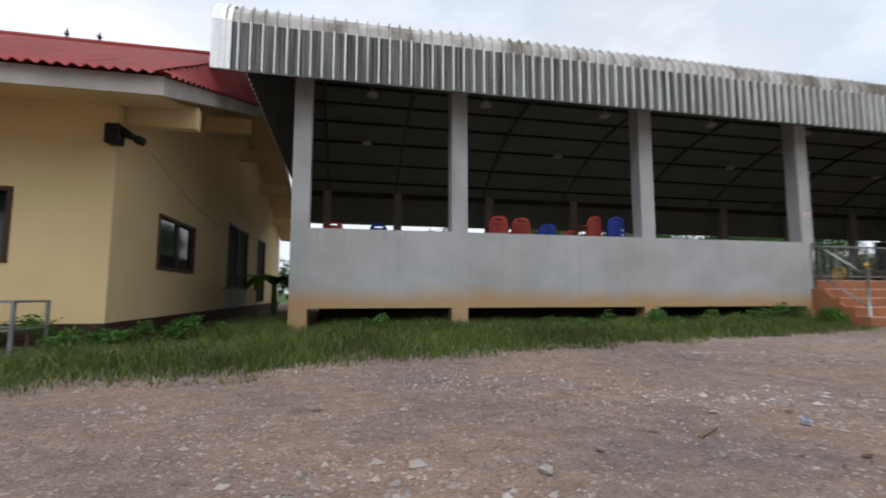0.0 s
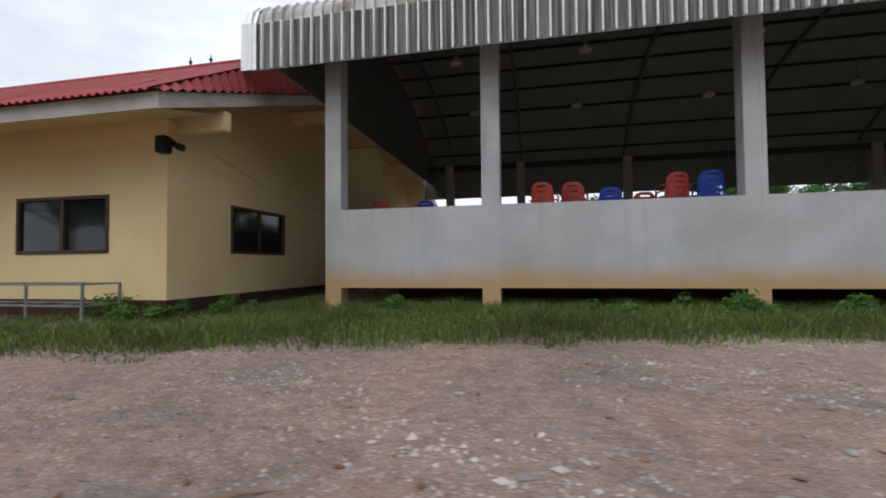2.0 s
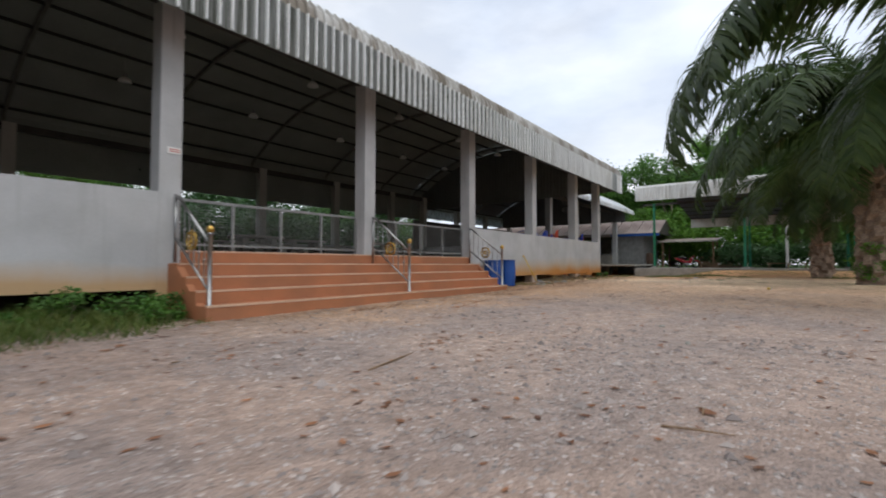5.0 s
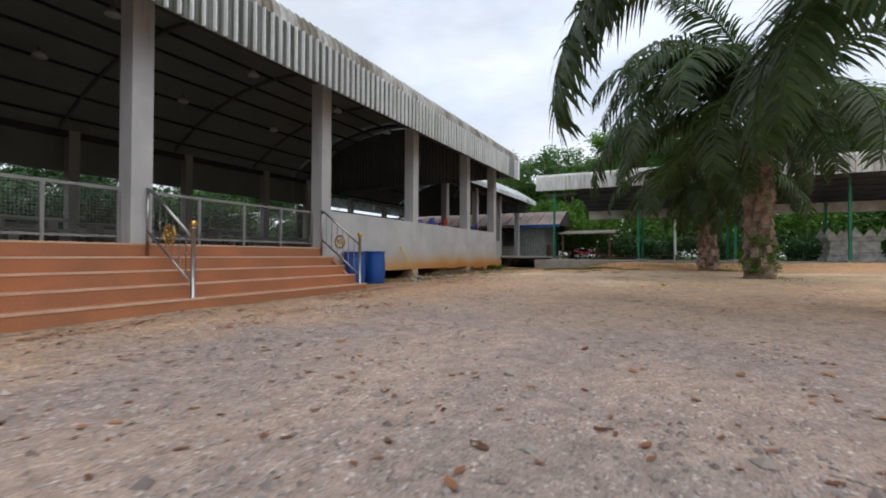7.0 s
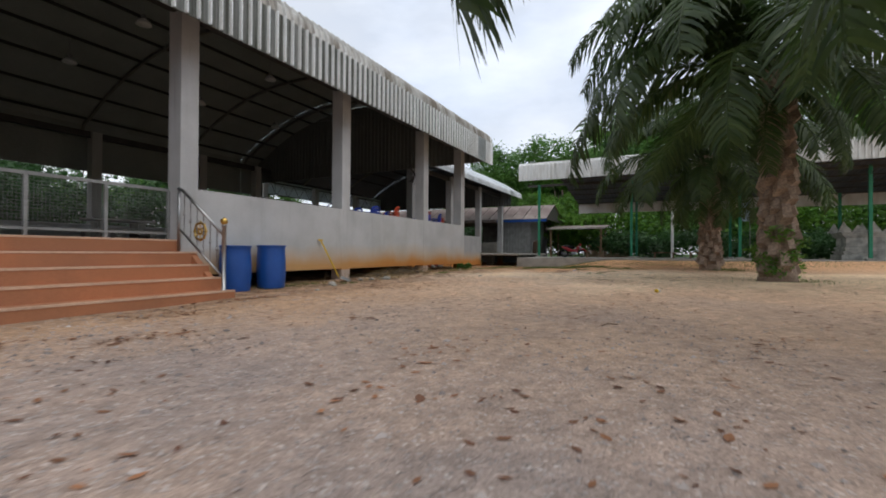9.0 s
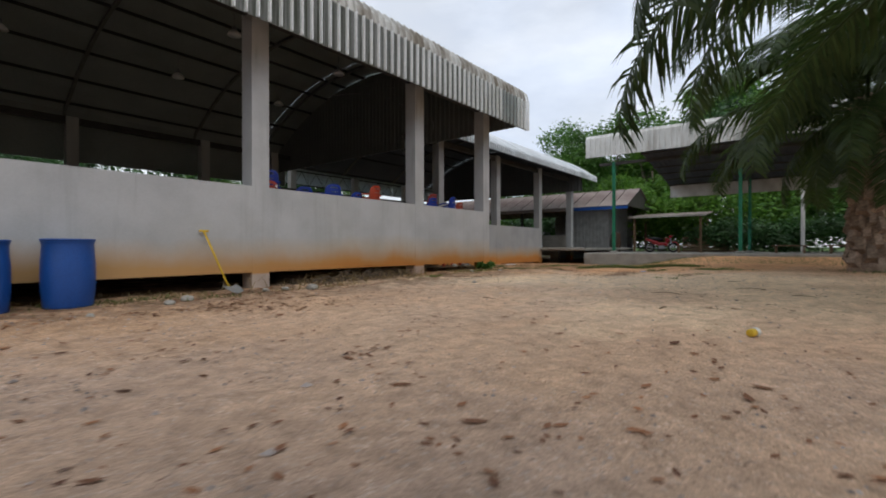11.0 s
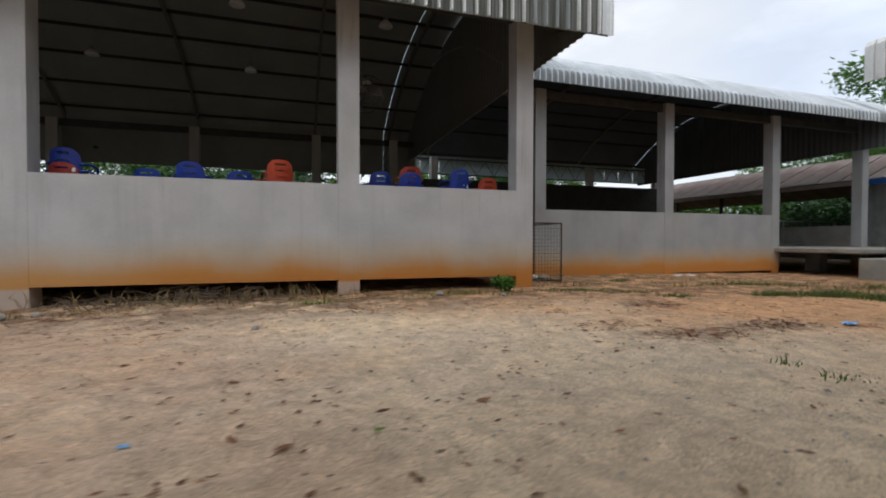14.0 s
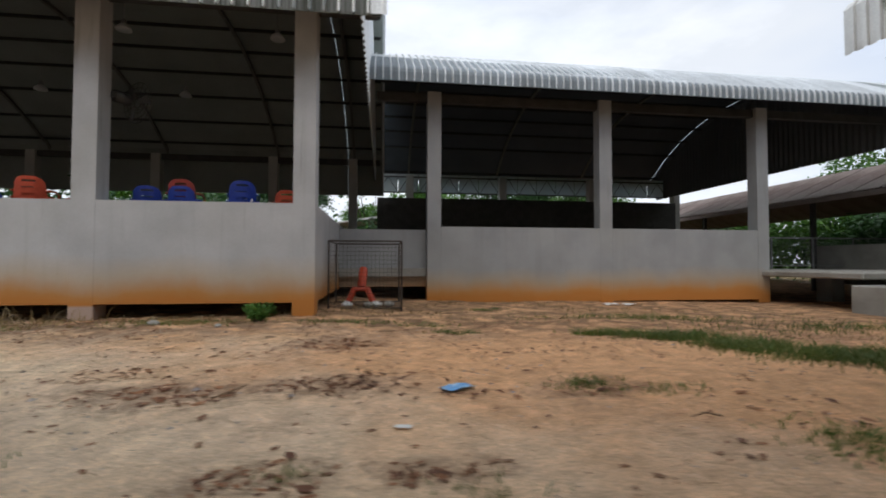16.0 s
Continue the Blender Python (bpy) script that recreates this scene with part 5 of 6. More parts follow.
part("back_wall", Shape().box(59.6, BY0 + 1.5, -0.4, 59.75, 18.3, 3.5), M["steel_grey"], barn)
for k in range(9):
    part("post", Shape().box(53.9, 18.4 + 3.2 * k, -0.4, 54.05, 18.55 + 3.2 * k, BZ), M["steel_dark"], barn)
# dark sheet put in the open gable end for the shade inside
s = Shape().add([(BX + 0.1, BY0 + 0.1, BZ - 0.02), (RX, BY0 + 0.1, RZB - 0.06), (60.1, BY0 + 0.1, 3.48), (57, BY0 + 0.1, 3.6)], [(0, 1, 2, 3)])
part("gable_board", s, M["steel_dark"], barn)

board = holder("wooden_slab", (53.75, 11.3, TZ), "dark weathered wooden slab leaning on the metal wall", "board")
part("slab", Shape().tube([(-0.06, 0, 0), (-0.05, 0, 0.6), (0.0, 0.02, 1.2), (0.02, 0.02, 1.32)], [0.32, 0.34, 0.3, 0.12], 10), M["dark_frame"], board)

pile = holder("timber_stack", (57.0, 6.2, TZ), "stack of pale sawn timber on the terrace", "timber")
for k in range(6):
    part("plank", Shape().box(-0.5 + 0.03 * (k % 2), -1.6, 0.17 * k, 0.5, 1.6, 0.17 * k + 0.15, 0.01), M["wood"], pile)
lean = holder("lean_to", (56.6, 8.6, TZ), "small lean-to with brown sheet roof beside the barn", "lean-to")
s = Shape().add([(-1.6, -2.4, 2.35), (1.6, -2.4, 2.75), (1.6, 2.2, 2.75), (-1.6, 2.2, 2.35), (-1.6, -2.4, 2.3), (1.6, -2.4, 2.7), (1.6, 2.2, 2.7), (-1.6, 2.2, 2.3)], [(0, 1, 2, 3), (7, 6, 5, 4), (0, 4, 5, 1), (1, 5, 6, 2), (2, 6, 7, 3), (3, 7, 4, 0)])
part("roof", s, M["brown_tile"], lean)
part("fascia_board", Shape().box(-1.66, -2.45, 2.28, -1.61, 2.25, 2.4), M["fascia"], lean)
for x, y in ((-1.4, -2.1), (-1.4, 1.9), (1.4, -2.1), (1.4, 1.9)):
    part("post", Shape().box(x - 0.06, y - 0.06, 0, x + 0.06, y + 0.06, 2.32), M["wood"], lean)

# ---- red motorcycle ----
bike = holder("motorcycle", (51.6, 8.0, TZ), "red motorcycle parked under the canopy", "motorcycle")
bike.rotation_euler = (0, 0, radians(-82))
for x in (-0.62, 0.64):
    w = part("wheel", Shape().torus((x, 0, 0.29), (0, 1, 0), 0.24, 0.05, 24, 8), M["rubber"], bike, "black tyre with spoked rim", True)
    sp = Shape().torus((x, 0, 0.29), (0, 1, 0), 0.19, 0.012, 20, 5)
    for k in range(10):
        a = 2 * math.pi * k / 10
        sp.tube([(x, 0, 0.29), (x + 0.19 * math.cos(a), 0, 0.29 + 0.19 * math.sin(a))], 0.005, 4)
    part("rim", sp, M["stainless"], w)
part("body", Shape().tube([(0.42, 0, 0.78), (0.25, 0, 0.5), (-0.1, 0, 0.48), (-0.45, 0, 0.66), (-0.85, 0, 0.8)], [0.09, 0.12, 0.13, 0.13, 0.05], 10), M["red_paint"], bike, smooth=True)
part("leg_shield", Shape().box(0.26, -0.22, 0.35, 0.34, 0.22, 0.85, 0.03), M["red_paint"], bike)
part("seat", Shape().tube([(0.1, 0, 0.74), (-0.3, 0, 0.79), (-0.7, 0, 0.82)], [0.08, 0.12, 0.08], 10), M["black"], bike, smooth=True)
part("engine", Shape().box(-0.15, -0.12, 0.2, 0.2, 0.12, 0.42, 0.04), M["steel_grey"], bike)
part("fork", Shape().tube([(0.64, 0, 0.29), (0.45, 0, 0.92)], 0.035, 8), M["steel_grey"], bike, smooth=True)
part("handlebar", Shape().tube([(0.35, -0.34, 1.0), (0.45, 0, 0.96), (0.35, 0.34, 1.0)], 0.018, 8), M["black"], bike, smooth=True)
part("headlight", Shape().lathe([(0.03, -0.08), (0.09, -0.04), (0.1, 0.05), (0.04, 0.09)], (0.5, 0, 0.92), 12), M["red_paint"], bike, smooth=True)
part("front_mudguard", Shape().tube([(0.92, 0, 0.42), (0.78, 0, 0.6), (0.55, 0, 0.6)], 0.05, 8), M["red_paint"], bike, smooth=True)
part("exhaust", Shape().tube([(0.1, 0.14, 0.22), (-0.4, 0.16, 0.25), (-0.8, 0.16, 0.34)], [0.02, 0.04, 0.045], 8), M["stainless"], bike, smooth=True)
part("stand", Shape().tube([(-0.05, 0.1, 0.25), (-0.1, 0.3, 0.0)], 0.012, 6), M["steel_dark"], bike)

# ---- carved pedestal, pole, banner, low benches ----
ped = holder("carved_pedestal", (52.4, -9.0, TZ), "pale carved stone pedestal with pointed crest", "pedestal")
z = 0.0
for w, h in ((1.5, 0.3), (1.38, 0.12), (1.44, 0.1), (1.3, 0.12), (1.36, 0.14), (1.26, 0.55), (1.36, 0.1), (1.44, 0.12), (1.5, 0.1)):
    part("moulding", Shape().box(-w * 0.7, -w, z, w * 0.7, w, z + h - 0.004, 0.025), M["stone"], ped)
    z += h
for i, y in enumerate((-1.35, -0.7, 0, 0.7, 1.35)):
    for x in (-0.9, 0.9):
        hgt = 0.62 if i % 2 == 0 else 0.42
        part("crest", Shape().add([(x - 0.12, y - 0.3, z), (x + 0.12, y - 0.3, z), (x + 0.12, y + 0.3, z), (x - 0.12, y + 0.3, z), (x - 0.08, y - 0.16, z + hgt * 0.45), (x + 0.08, y - 0.16, z + hgt * 0.45), (x + 0.08, y + 0.16, z + hgt * 0.45), (x - 0.08, y + 0.16, z + hgt * 0.45), (x, y, z + hgt)],
             [(0, 3, 2, 1), (0, 1, 5, 4), (1, 2, 6, 5), (2, 3, 7, 6), (3, 0, 4, 7), (4, 5, 8), (5, 6, 8), (6, 7, 8), (7, 4, 8)]), M["stone"], ped)
pole = holder("white_pole", (55.0, 1.4, TZ), "slim white painted pole before the hedge", "pole")
part("shaft", Shape().lathe([(0.12, 0), (0.1, 0.1), (0.09, 4.0), (0.02, 4.05)], sides=10), M["white_paint"], pole, smooth=True)
banner = holder("banner", (53.0, -3.2, TZ), "narrow pale blue banner on a stand", "banner")
part("pole", Shape().tube([(0, 0, 0), (0, 0, 3.9)], 0.025, 6), M["steel_grey"], banner)
part("cloth", Shape().box(-0.005, 0.03, 2.5, 0.005, 0.5, 3.85), material("banner_cloth", (0.45, 0.60, 0.78), 0.8, scale=4, spread=0.2), banner)
for k, y in enumerate((6.3, 1.9, -0.2)):
    b = holder("wooden_bench", (50.6, y, TZ), "low weathered wooden bench on the terrace", "bench", "terrace benches")
    part("seat", Shape().box(-0.22, -0.75, 0.34, 0.22, 0.75, 0.4, 0.015), M["wood"], b)
    for dy in (-0.55, 0.55):
        part("leg", Shape().box(-0.18, dy - 0.05, 0, 0.18, dy + 0.05, 0.34), M["wood"], b)

# ---- plants ----
rs = np.random.RandomState(11)


def leaf_cloud(name, centres, radii, count, size, mat, flat=0.75):
    """Many small bent leaves, thick towards the shell of each clump."""
    cs, rr = np.array(centres), np.array(radii)
    pick = rs.choice(len(cs), count, p=rr ** 2 / (rr ** 2).sum())
    d = rs.normal(size=(count, 3))
    d /= np.linalg.norm(d, axis=1)[:, None]
    r = rs.uniform(0.35, 1.0, count) ** 0.5
    p = cs[pick] + d * (rr[pick] * r * (1 + 0.25 * rs.normal(size=count)))[:, None] * np.array([1, 1, flat])
    a = rs.normal(size=(count, 3))
    a[:, 2] *= 0.5
    a /= np.linalg.norm(a, axis=1)[:, None]
    b = np.cross(a, d + 0.6 * rs.normal(size=(count, 3)))
    b /= np.linalg.norm(b, axis=1)[:, None]
    n = np.cross(a, b)
    s = size * rs.uniform(0.6, 1.4, count)[:, None]
    v = np.stack([p - a * s, p + b * s * 0.42 + n * s * 0.12, p + a * s, p - b * s * 0.42 + n * s * 0.12], 1).reshape(-1, 3)
    f = np.arange(count * 4).reshape(-1, 4)
    return mesh_of(name, v.tolist(), f.tolist(), mat)


def tree_meshes(seed, h, spread, mat, count, size):
    r = random.Random(seed)
    s = Shape()
    fork = h * r.uniform(0.28, 0.4)
    s.tube([(0, 0, -0.6), (0.05 * h * 0.2, 0, fork * 0.5), (0, 0.02 * h, fork), (0.03 * h, 0, h * 0.7)], [h * 0.024, h * 0.018, h * 0.015, h * 0.006], 8)
    centres, radii = [], []
    for k in range(13):
        a = 2 * math.pi * (k * 0.382) + r.uniform(-0.4, 0.4)
        reach = spread * r.uniform(0.25, 1.0)
        z = h * r.uniform(0.45, 0.92) - 0.12 * reach
        end = Vector((reach * math.cos(a), reach * math.sin(a), z))
        s.tube([(0, 0.02 * h, fork * r.uniform(0.75, 1.15)), end * 0.5 + Vector((0, 0, h * 0.12)), end], [h * 0.008, h * 0.005, h * 0.002], 5)
        for q in range(3):
            centres.append(end + Vector((r.gauss(0, 1), r.gauss(0, 1), r.gauss(0, 0.6))) * spread * 0.2)
            radii.append(spread * r.uniform(0.16, 0.32))
    return s.mesh("trunk", M["tree_bark"], True), leaf_cloud("crown", [tuple(c) for c in centres], radii, count, size, mat)


TREES = [tree_meshes(3, 12, 5.2, M["leaf"], 21000, 0.155), tree_meshes(7, 12, 4.6, M["leaf_light"], 20000, 0.15), tree_meshes(12, 12, 5.6, M["leaf_dark"], 20000, 0.165), tree_meshes(21, 12, 4.0, M["leaf"], 4500, 0.15)]


def tree(x, y, z, scale, kind, label):
    th = holder("tree", (x, y, z), label, "tree", "trees beyond the yard")
    th.rotation_euler, th.scale = (0, 0, (x * 1.7 + y) % 6.28), (scale, scale, scale)
    put("trunk", TREES[kind][0], th)
    put("crown", TREES[kind][1], th)


BROAD, LIGHT, DARK, THIN = "broad dense green tree beyond the terrace", "light green leafy tree beyond the terrace", "dark green tree beyond the buildings", "thin open-crowned tree beyond the barn roof"
for x, y, sc, k in ((67.5, 15.6, 1.13, 0), (70, 9.0, 1.4, 1), (68.5, 11.8, 1.1, 0), (64, 5.0, 1.02, 0), (72, 2.0, 1.3, 2), (65, -3.0, 0.9, 1), (70, -9.0, 1.15, 0), (63, -14.0, 1.15, 1), (72, -19.0, 1.5, 0), (60, -22.0, 1.3, 2), (69, 23.5, 0.85, 3), (75, 21.0, 0.9, 2),
                    (68, 18.5, 0.8, 3), (62, 11.0, 0.8, 1), (80, 30.0, 1.2, 0), (52, -26.0, 1.2, 0)):
    tree(x, y, 0.3, sc, k, (BROAD, LIGHT, DARK, THIN)[k])
for x, y, sc, k in ((3.0, 47, 0.5, 0), (9.5, 40, 0.55, 2), (16.0, 38, 0.62, 1), (22.5, 40, 0.7, 0), (28.0, 38.5, 0.66, 2), (35.5, 41, 0.75, 1), (41.5, 39, 0.7, 0), (47.5, 42, 0.8, 2), (56, 44, 0.85, 0), (19.5, 34.5, 0.42, 1), (29.5, 35.0, 0.4, 0), (38.5, 33.5, 0.42, 1)):
    tree(x, y, -0.1, sc, k, "green tree seen through the open hall")
for x, y, sc, k in ((-27, -9.5, 1.0, 0), (-34, -15, 1.25, 2), (-25, -19, 1.1, 1), (-14, -26, 1.0, 0), (-4, -30, 1.1, 2), (8, -28, 1.0, 1), (20, -30, 1.1, 0), (34, -30, 1.0, 2)):
    tree(x, y, 0, sc, k, "tree on the far side of the yard")


def shrub(name, x, y, z, w, d, h, count, size, mat, label, category="shrub", group=""):
    r = random.Random(int(x * 31 + y * 17))
    n = max(5, int(w * d * 1.6))
    centres = [(r.uniform(-w / 2, w / 2), r.uniform(-d / 2, d / 2), h * r.uniform(0.25, 0.72)) for _ in range(n)]
    radii = [h * r.uniform(0.28, 0.42) for _ in range(n)]
    th = holder(name, (x, y, z), label, category, group)
    for c in centres[:: max(1, n // 8)]:
        part("stem", Shape().tube([(c[0], c[1], -0.1), (c[0] + 0.05, c[1], c[2])], [0.03, 0.012], 5), M["tree_bark"], th)
    put("foliage", leaf_cloud("foliage", centres, radii, count, size, mat, 0.9), th)


shrub("hedge", 56.6, -1.0, TZ, 1.8, 17, 2.2, 16000, 0.12, M["leaf_dark"], "clipped dark green hedge behind the terrace", "hedge")
for x, y, w, h, mat in ((62.8, 21.0, 8, 4.6, "leaf_dark"), (62.6, 28.5, 9, 4.8, "leaf"), (63.0, 36.5, 9, 4.8, "leaf_dark"), (62.6, 44.5, 9, 5.0, "leaf"), (60.2, 6.8, 8, 5.2, "leaf_light"), (60.2, -0.5, 9, 5.6, "leaf"), (60.5, -8.0, 9, 5.4, "leaf_light"), (60.0, -16.0, 9, 5.6, "leaf"), (63.0, 13.0, 6, 6.0, "leaf_dark"), (64.0, 3.0, 10, 7.0, "leaf_dark"), (64.0, -9.0, 12, 7.0, "leaf_dark")):
    shrub("scrub", x, y, TZ if x < 62 else 0.3, 3.0, w, h, 9000, 0.17, M[mat], "tangled green scrub behind the hedge", "shrub", "scrub behind the hedge")
for x, y, w, h, mat in ((57.0, 51.0, 9, 5.0, "leaf"), (-1.0, 31.5, 7, 3.0, "leaf_dark"), (13.5, 26.0, 9, 4.0, "leaf_dark"), (22.0, 26.2, 9, 5.3, "leaf_dark"), (28.5, 26.0, 8, 5.4, "leaf_dark"), (10, 28, 7, 3.4, "leaf_dark"), (17, 27.5, 8, 3.8, "leaf"), (24.5, 28.5, 8, 4.0, "leaf_dark"), (31.5, 35.0, 9, 4.4, "leaf"), (40, 29, 9, 4.4, "leaf_dark"), (48, 32, 8, 4.6, "leaf")):
    shrub("scrub", x, y, -0.1, w, 2.5, h, 7000, 0.15, M[mat], "dense green scrub behind the open hall", "shrub", "scrub behind the hall")
for x, y, w, h in ((11.5, 9.15, 2.0, 0.55), (12.5, 8.9, 0.9, 0.45), (-3.4, 7.5, 1.6, 0.55), (-1.5, 8.6, 1.2, 0.4), (34.6, 9.3, 0.4, 0.3), (9.3, 9.3, 1.4, 0.4), (1.6, 9.2, 1.1, 0.4), (6.2, 9.2, 1.6, 0.35), (-2.2, 7.6, 0.9, 0.4), (7.6, 8.6, 0.8, 0.45)):
    shrub("weeds", x, y, height(x, y), w, 0.7, h, 900, 0.04, M["leaf"], "leafy green weeds growing against the wall", "weeds", "weeds by the wall")

# banana-like plant between house and hall
ban = holder("banana_plant", (-1.1, 15.5, -0.2), "young banana plant between house and hall", "plant")
part("stem", Shape().tube([(0, 0, 0), (0, 0, 1.3)], [0.11, 0.07], 8), M["leaf_light"], ban)
for k in range(6):
    a = 2 * math.pi * k / 6 + 0.3
    s = Shape()
    for i in range(9):
        u = i / 8
        rr, zz = 1.5 * u, 1.2 + 1.3 * u - 1.5 * u * u
        w = 0.24 * math.sin(math.pi * min(0.96, 0.12 + 0.85 * u))
        s.v += [(rr * math.cos(a) - w * math.sin(a), rr * math.sin(a) + w * math.cos(a), zz - 0.05), (rr * math.cos(a), rr * math.sin(a), zz), (rr * math.cos(a) + w * math.sin(a), rr * math.sin(a) - w * math.cos(a), zz - 0.05)]
    s.f = [(3 * i + j, 3 * i + 3 + j, 3 * i + 4 + j, 3 * i + 1 + j) for i in range(8) for j in (0, 1)]
    part("leaf", s, M["leaf_light"], ban, smooth=True)


def frond_mesh(seed, length, rise, droop, leaflets=92):
    """Rachis that arches under its weight, with two rows of hanging leaflets."""
    r = random.Random(seed)
    pts, p, n = [], Vector((0, 0, 0)), 26
    dirs = []
    for i in range(n + 1):
        u = i / n
        a = rise - droop * u ** 1.25
        d = Vector((math.cos(a), 0, math.sin(a)))
        pts.append(p.copy())
        dirs.append(d)
        p = p + d * (length / n)
    s = Shape().tube(pts, [0.05 * (1 - 0.9 * i / n) + 0.004 for i in range(n + 1)], 5)
    for k in range(leaflets):
        u = 0.12 + 0.87 * k / leaflets
        i = min(n - 1, int(u * n))
        base = pts[i].lerp(pts[i + 1], u * n - i)
        d = dirs[i]
        up = Vector((-d.z, 0, d.x))
        for side in (-1, 1):
            ll = (0.95 * math.sin(math.pi * (0.14 + 0.78 * u)) + 0.12) * r.uniform(0.85, 1.12) * length / 5
            lift = r.uniform(-0.6, 0.15)
            way = (Vector((0, side, 0)) * 0.8 + d * r.uniform(0.45, 0.75) + up * lift).normalized()
            q = [base]
            v = way.copy()
            for _ in range(3):
                q.append(q[-1] + v * ll / 3)
                v = (v + Vector((0, 0, -r.uniform(0.28, 0.5)))).normalized()
            wv = d.cross(way).cross(way).normalized() * 0.027 * length / 5
            s.add([q[0] - wv * 0.5, q[0] + wv * 0.5, q[1] + wv, q[1] - wv, q[2] + wv * 0.8, q[2] - wv * 0.8, q[3]], [(0, 1, 2, 3), (3, 2, 4, 5), (5, 4, 6)])
    return s.mesh("frond", M["palm_leaf"])


FRONDS = [frond_mesh(k, l, radians(a), radians(d)) for k, (l, a, d) in enumerate(((5.2, 80, 105), (5.6, 64, 135), (5.8, 48, 138), (5.4, 28, 120), (4.8, 5, 85), (7.2, 38, 128)))]
boot = Shape()
boot.add([(0, -0.11, 0), (0, 0.11, 0), (0.13, 0.07, 0.12), (0.13, -0.07, 0.12), (0.06, -0.06, 0.34), (0.06, 0.06, 0.34), (-0.06, -0.1, 0.3), (-0.06, 0.1, 0.3)],
         [(0, 1, 2, 3), (3, 2, 5, 4), (4, 5, 7, 6), (1, 7, 5, 2), (0, 3, 4, 6)])
boot_mesh = boot.mesh("leaf_base", M["bark"])


def palm(x, y, top, seed, radius, fronds, size=1.0, boots=True, label="oil palm with shaggy trunk of old leaf bases"):
    r = random.Random(seed)
    z = height(x, y)
    th = holder("palm_tree", (x, y, z), label, "palm", "oil palms")
    h = top - z
    part("trunk", Shape().tube([(0, 0, -0.25), (0, 0, 0.25), (0.02, 0, 0.9), (0, 0.03, h * 0.6), (0, 0, h)], [radius * 1.4, radius * 1.2, radius * 0.9, radius * 0.8, radius * 0.75], 14), M["bark"], th, smooth=True)
    if boots:
        for k in range(95):
            u = k / 95
            a = k * 2.399
            rr = radius * (1.12 - 0.3 * min(1, u * 3))
            put("leaf_base", boot_mesh, th, m=pose(rr * 0.93 * math.cos(a), rr * 0.93 * math.sin(a), h * u, 0, 0, math.degrees(a)) @ Matrix.Scale(r.uniform(1.1, 1.9), 4))
    for k in range(fronds):
        u = (k + 0.5) / fronds
        kind = min(4, int(u * 5))
        put("frond", FRONDS[kind], th, m=pose(0, 0, h + 0.15 - 0.35 * u, r.uniform(-14, 14), r.uniform(-7, 7), math.degrees(k * 2.399) + r.uniform(-8, 8)) @ Matrix.Translation((0.15, 0, 0)) @ Matrix.Scale(size * r.uniform(0.9, 1.08), 4))
    return th


palm_a = palm(32.6, -1.2, 6.0, 2, 0.38, 17, 1.25)
for kind, size, a, e, tilt in ((5, 1.1, 91, 3, 9.5), (2, 1.25, 116, -5, 6), (2, 1.3, 106, 0, -17), (2, 1.2, 92, 4, -12), (1, 1.25, 124, 0, -5), (2, 1.25, 134, -6, -12), (5, 1.0, 132, 4, 4), (3, 1.2, 158, 4, 8), (5, 1.0, 176, -4, 6), (4, 1.1, 196, 5, 4)):
    put("frond", FRONDS[kind], palm_a, m=pose(0, 0, 5.8, e, tilt, a) @ Matrix.Scale(size, 4))
palm_b = palm(41.0, -0.1, 5.1, 5, 0.35, 31, 1.1)
# old fronds that hang as a skirt under the crowns
for owner, z, size, turns in ((palm_a, 5.6, 0.72, (128, 158, 214, 246)), (palm_b, 4.9, 0.8, (100, 135, 165, 195, 225))):
    for i, a in enumerate(turns):
        put("frond", FRONDS[4], owner, m=pose(0, 0, z, (-6, 5, 0)[i % 3], 24 + 7 * (i % 2), a) @ Matrix.Scale(size, 4))
near_palm = palm(22.6, -2.2, 6.2, 9, 0.42, 10, 1.1)
for kind, size, a, e, tilt in ((5, 1.15, 112, 3, 12.5), (5, 1.1, 98, -9, 6), (5, 1.05, 126, 6, 2), (4, 1.15, 123, 4, 18), (4, 1.15, 140, -5, 12), (3, 1.1, 152, 8, 10), (2, 1.25, 138, 0, -4)):
    put("frond", FRONDS[kind], near_palm, m=pose(0, 0, 6.0, e, tilt, a) @ Matrix.Scale(size, 4))
palm(-9.5, -9.0, 4.8, 15, 0.4, 26, 1.1, False, "oil palm on the far side of the yard")
palm(-14.5, -6.5, 5.2, 17, 0.4, 26, 1.1, False, "oil palm on the far side of the yard")
fern = holder("fern", (32.6, -1.2, height(32.6, -1.2)), "green ferns growing on the palm trunk", "fern")
put("foliage", leaf_cloud("fern_foliage", [(0.45 * math.cos(a), 0.45 * math.sin(a), zz) for a, zz in ((0, 0.5), (1.2, 0.9), (2.3, 0.6), (3.0, 1.3), (3.6, 0.7), (4.4, 1.1), (5.3, 0.4), (2.8, 0.35))], [0.3] * 8, 1100, 0.07, M["leaf_light"]), fern)


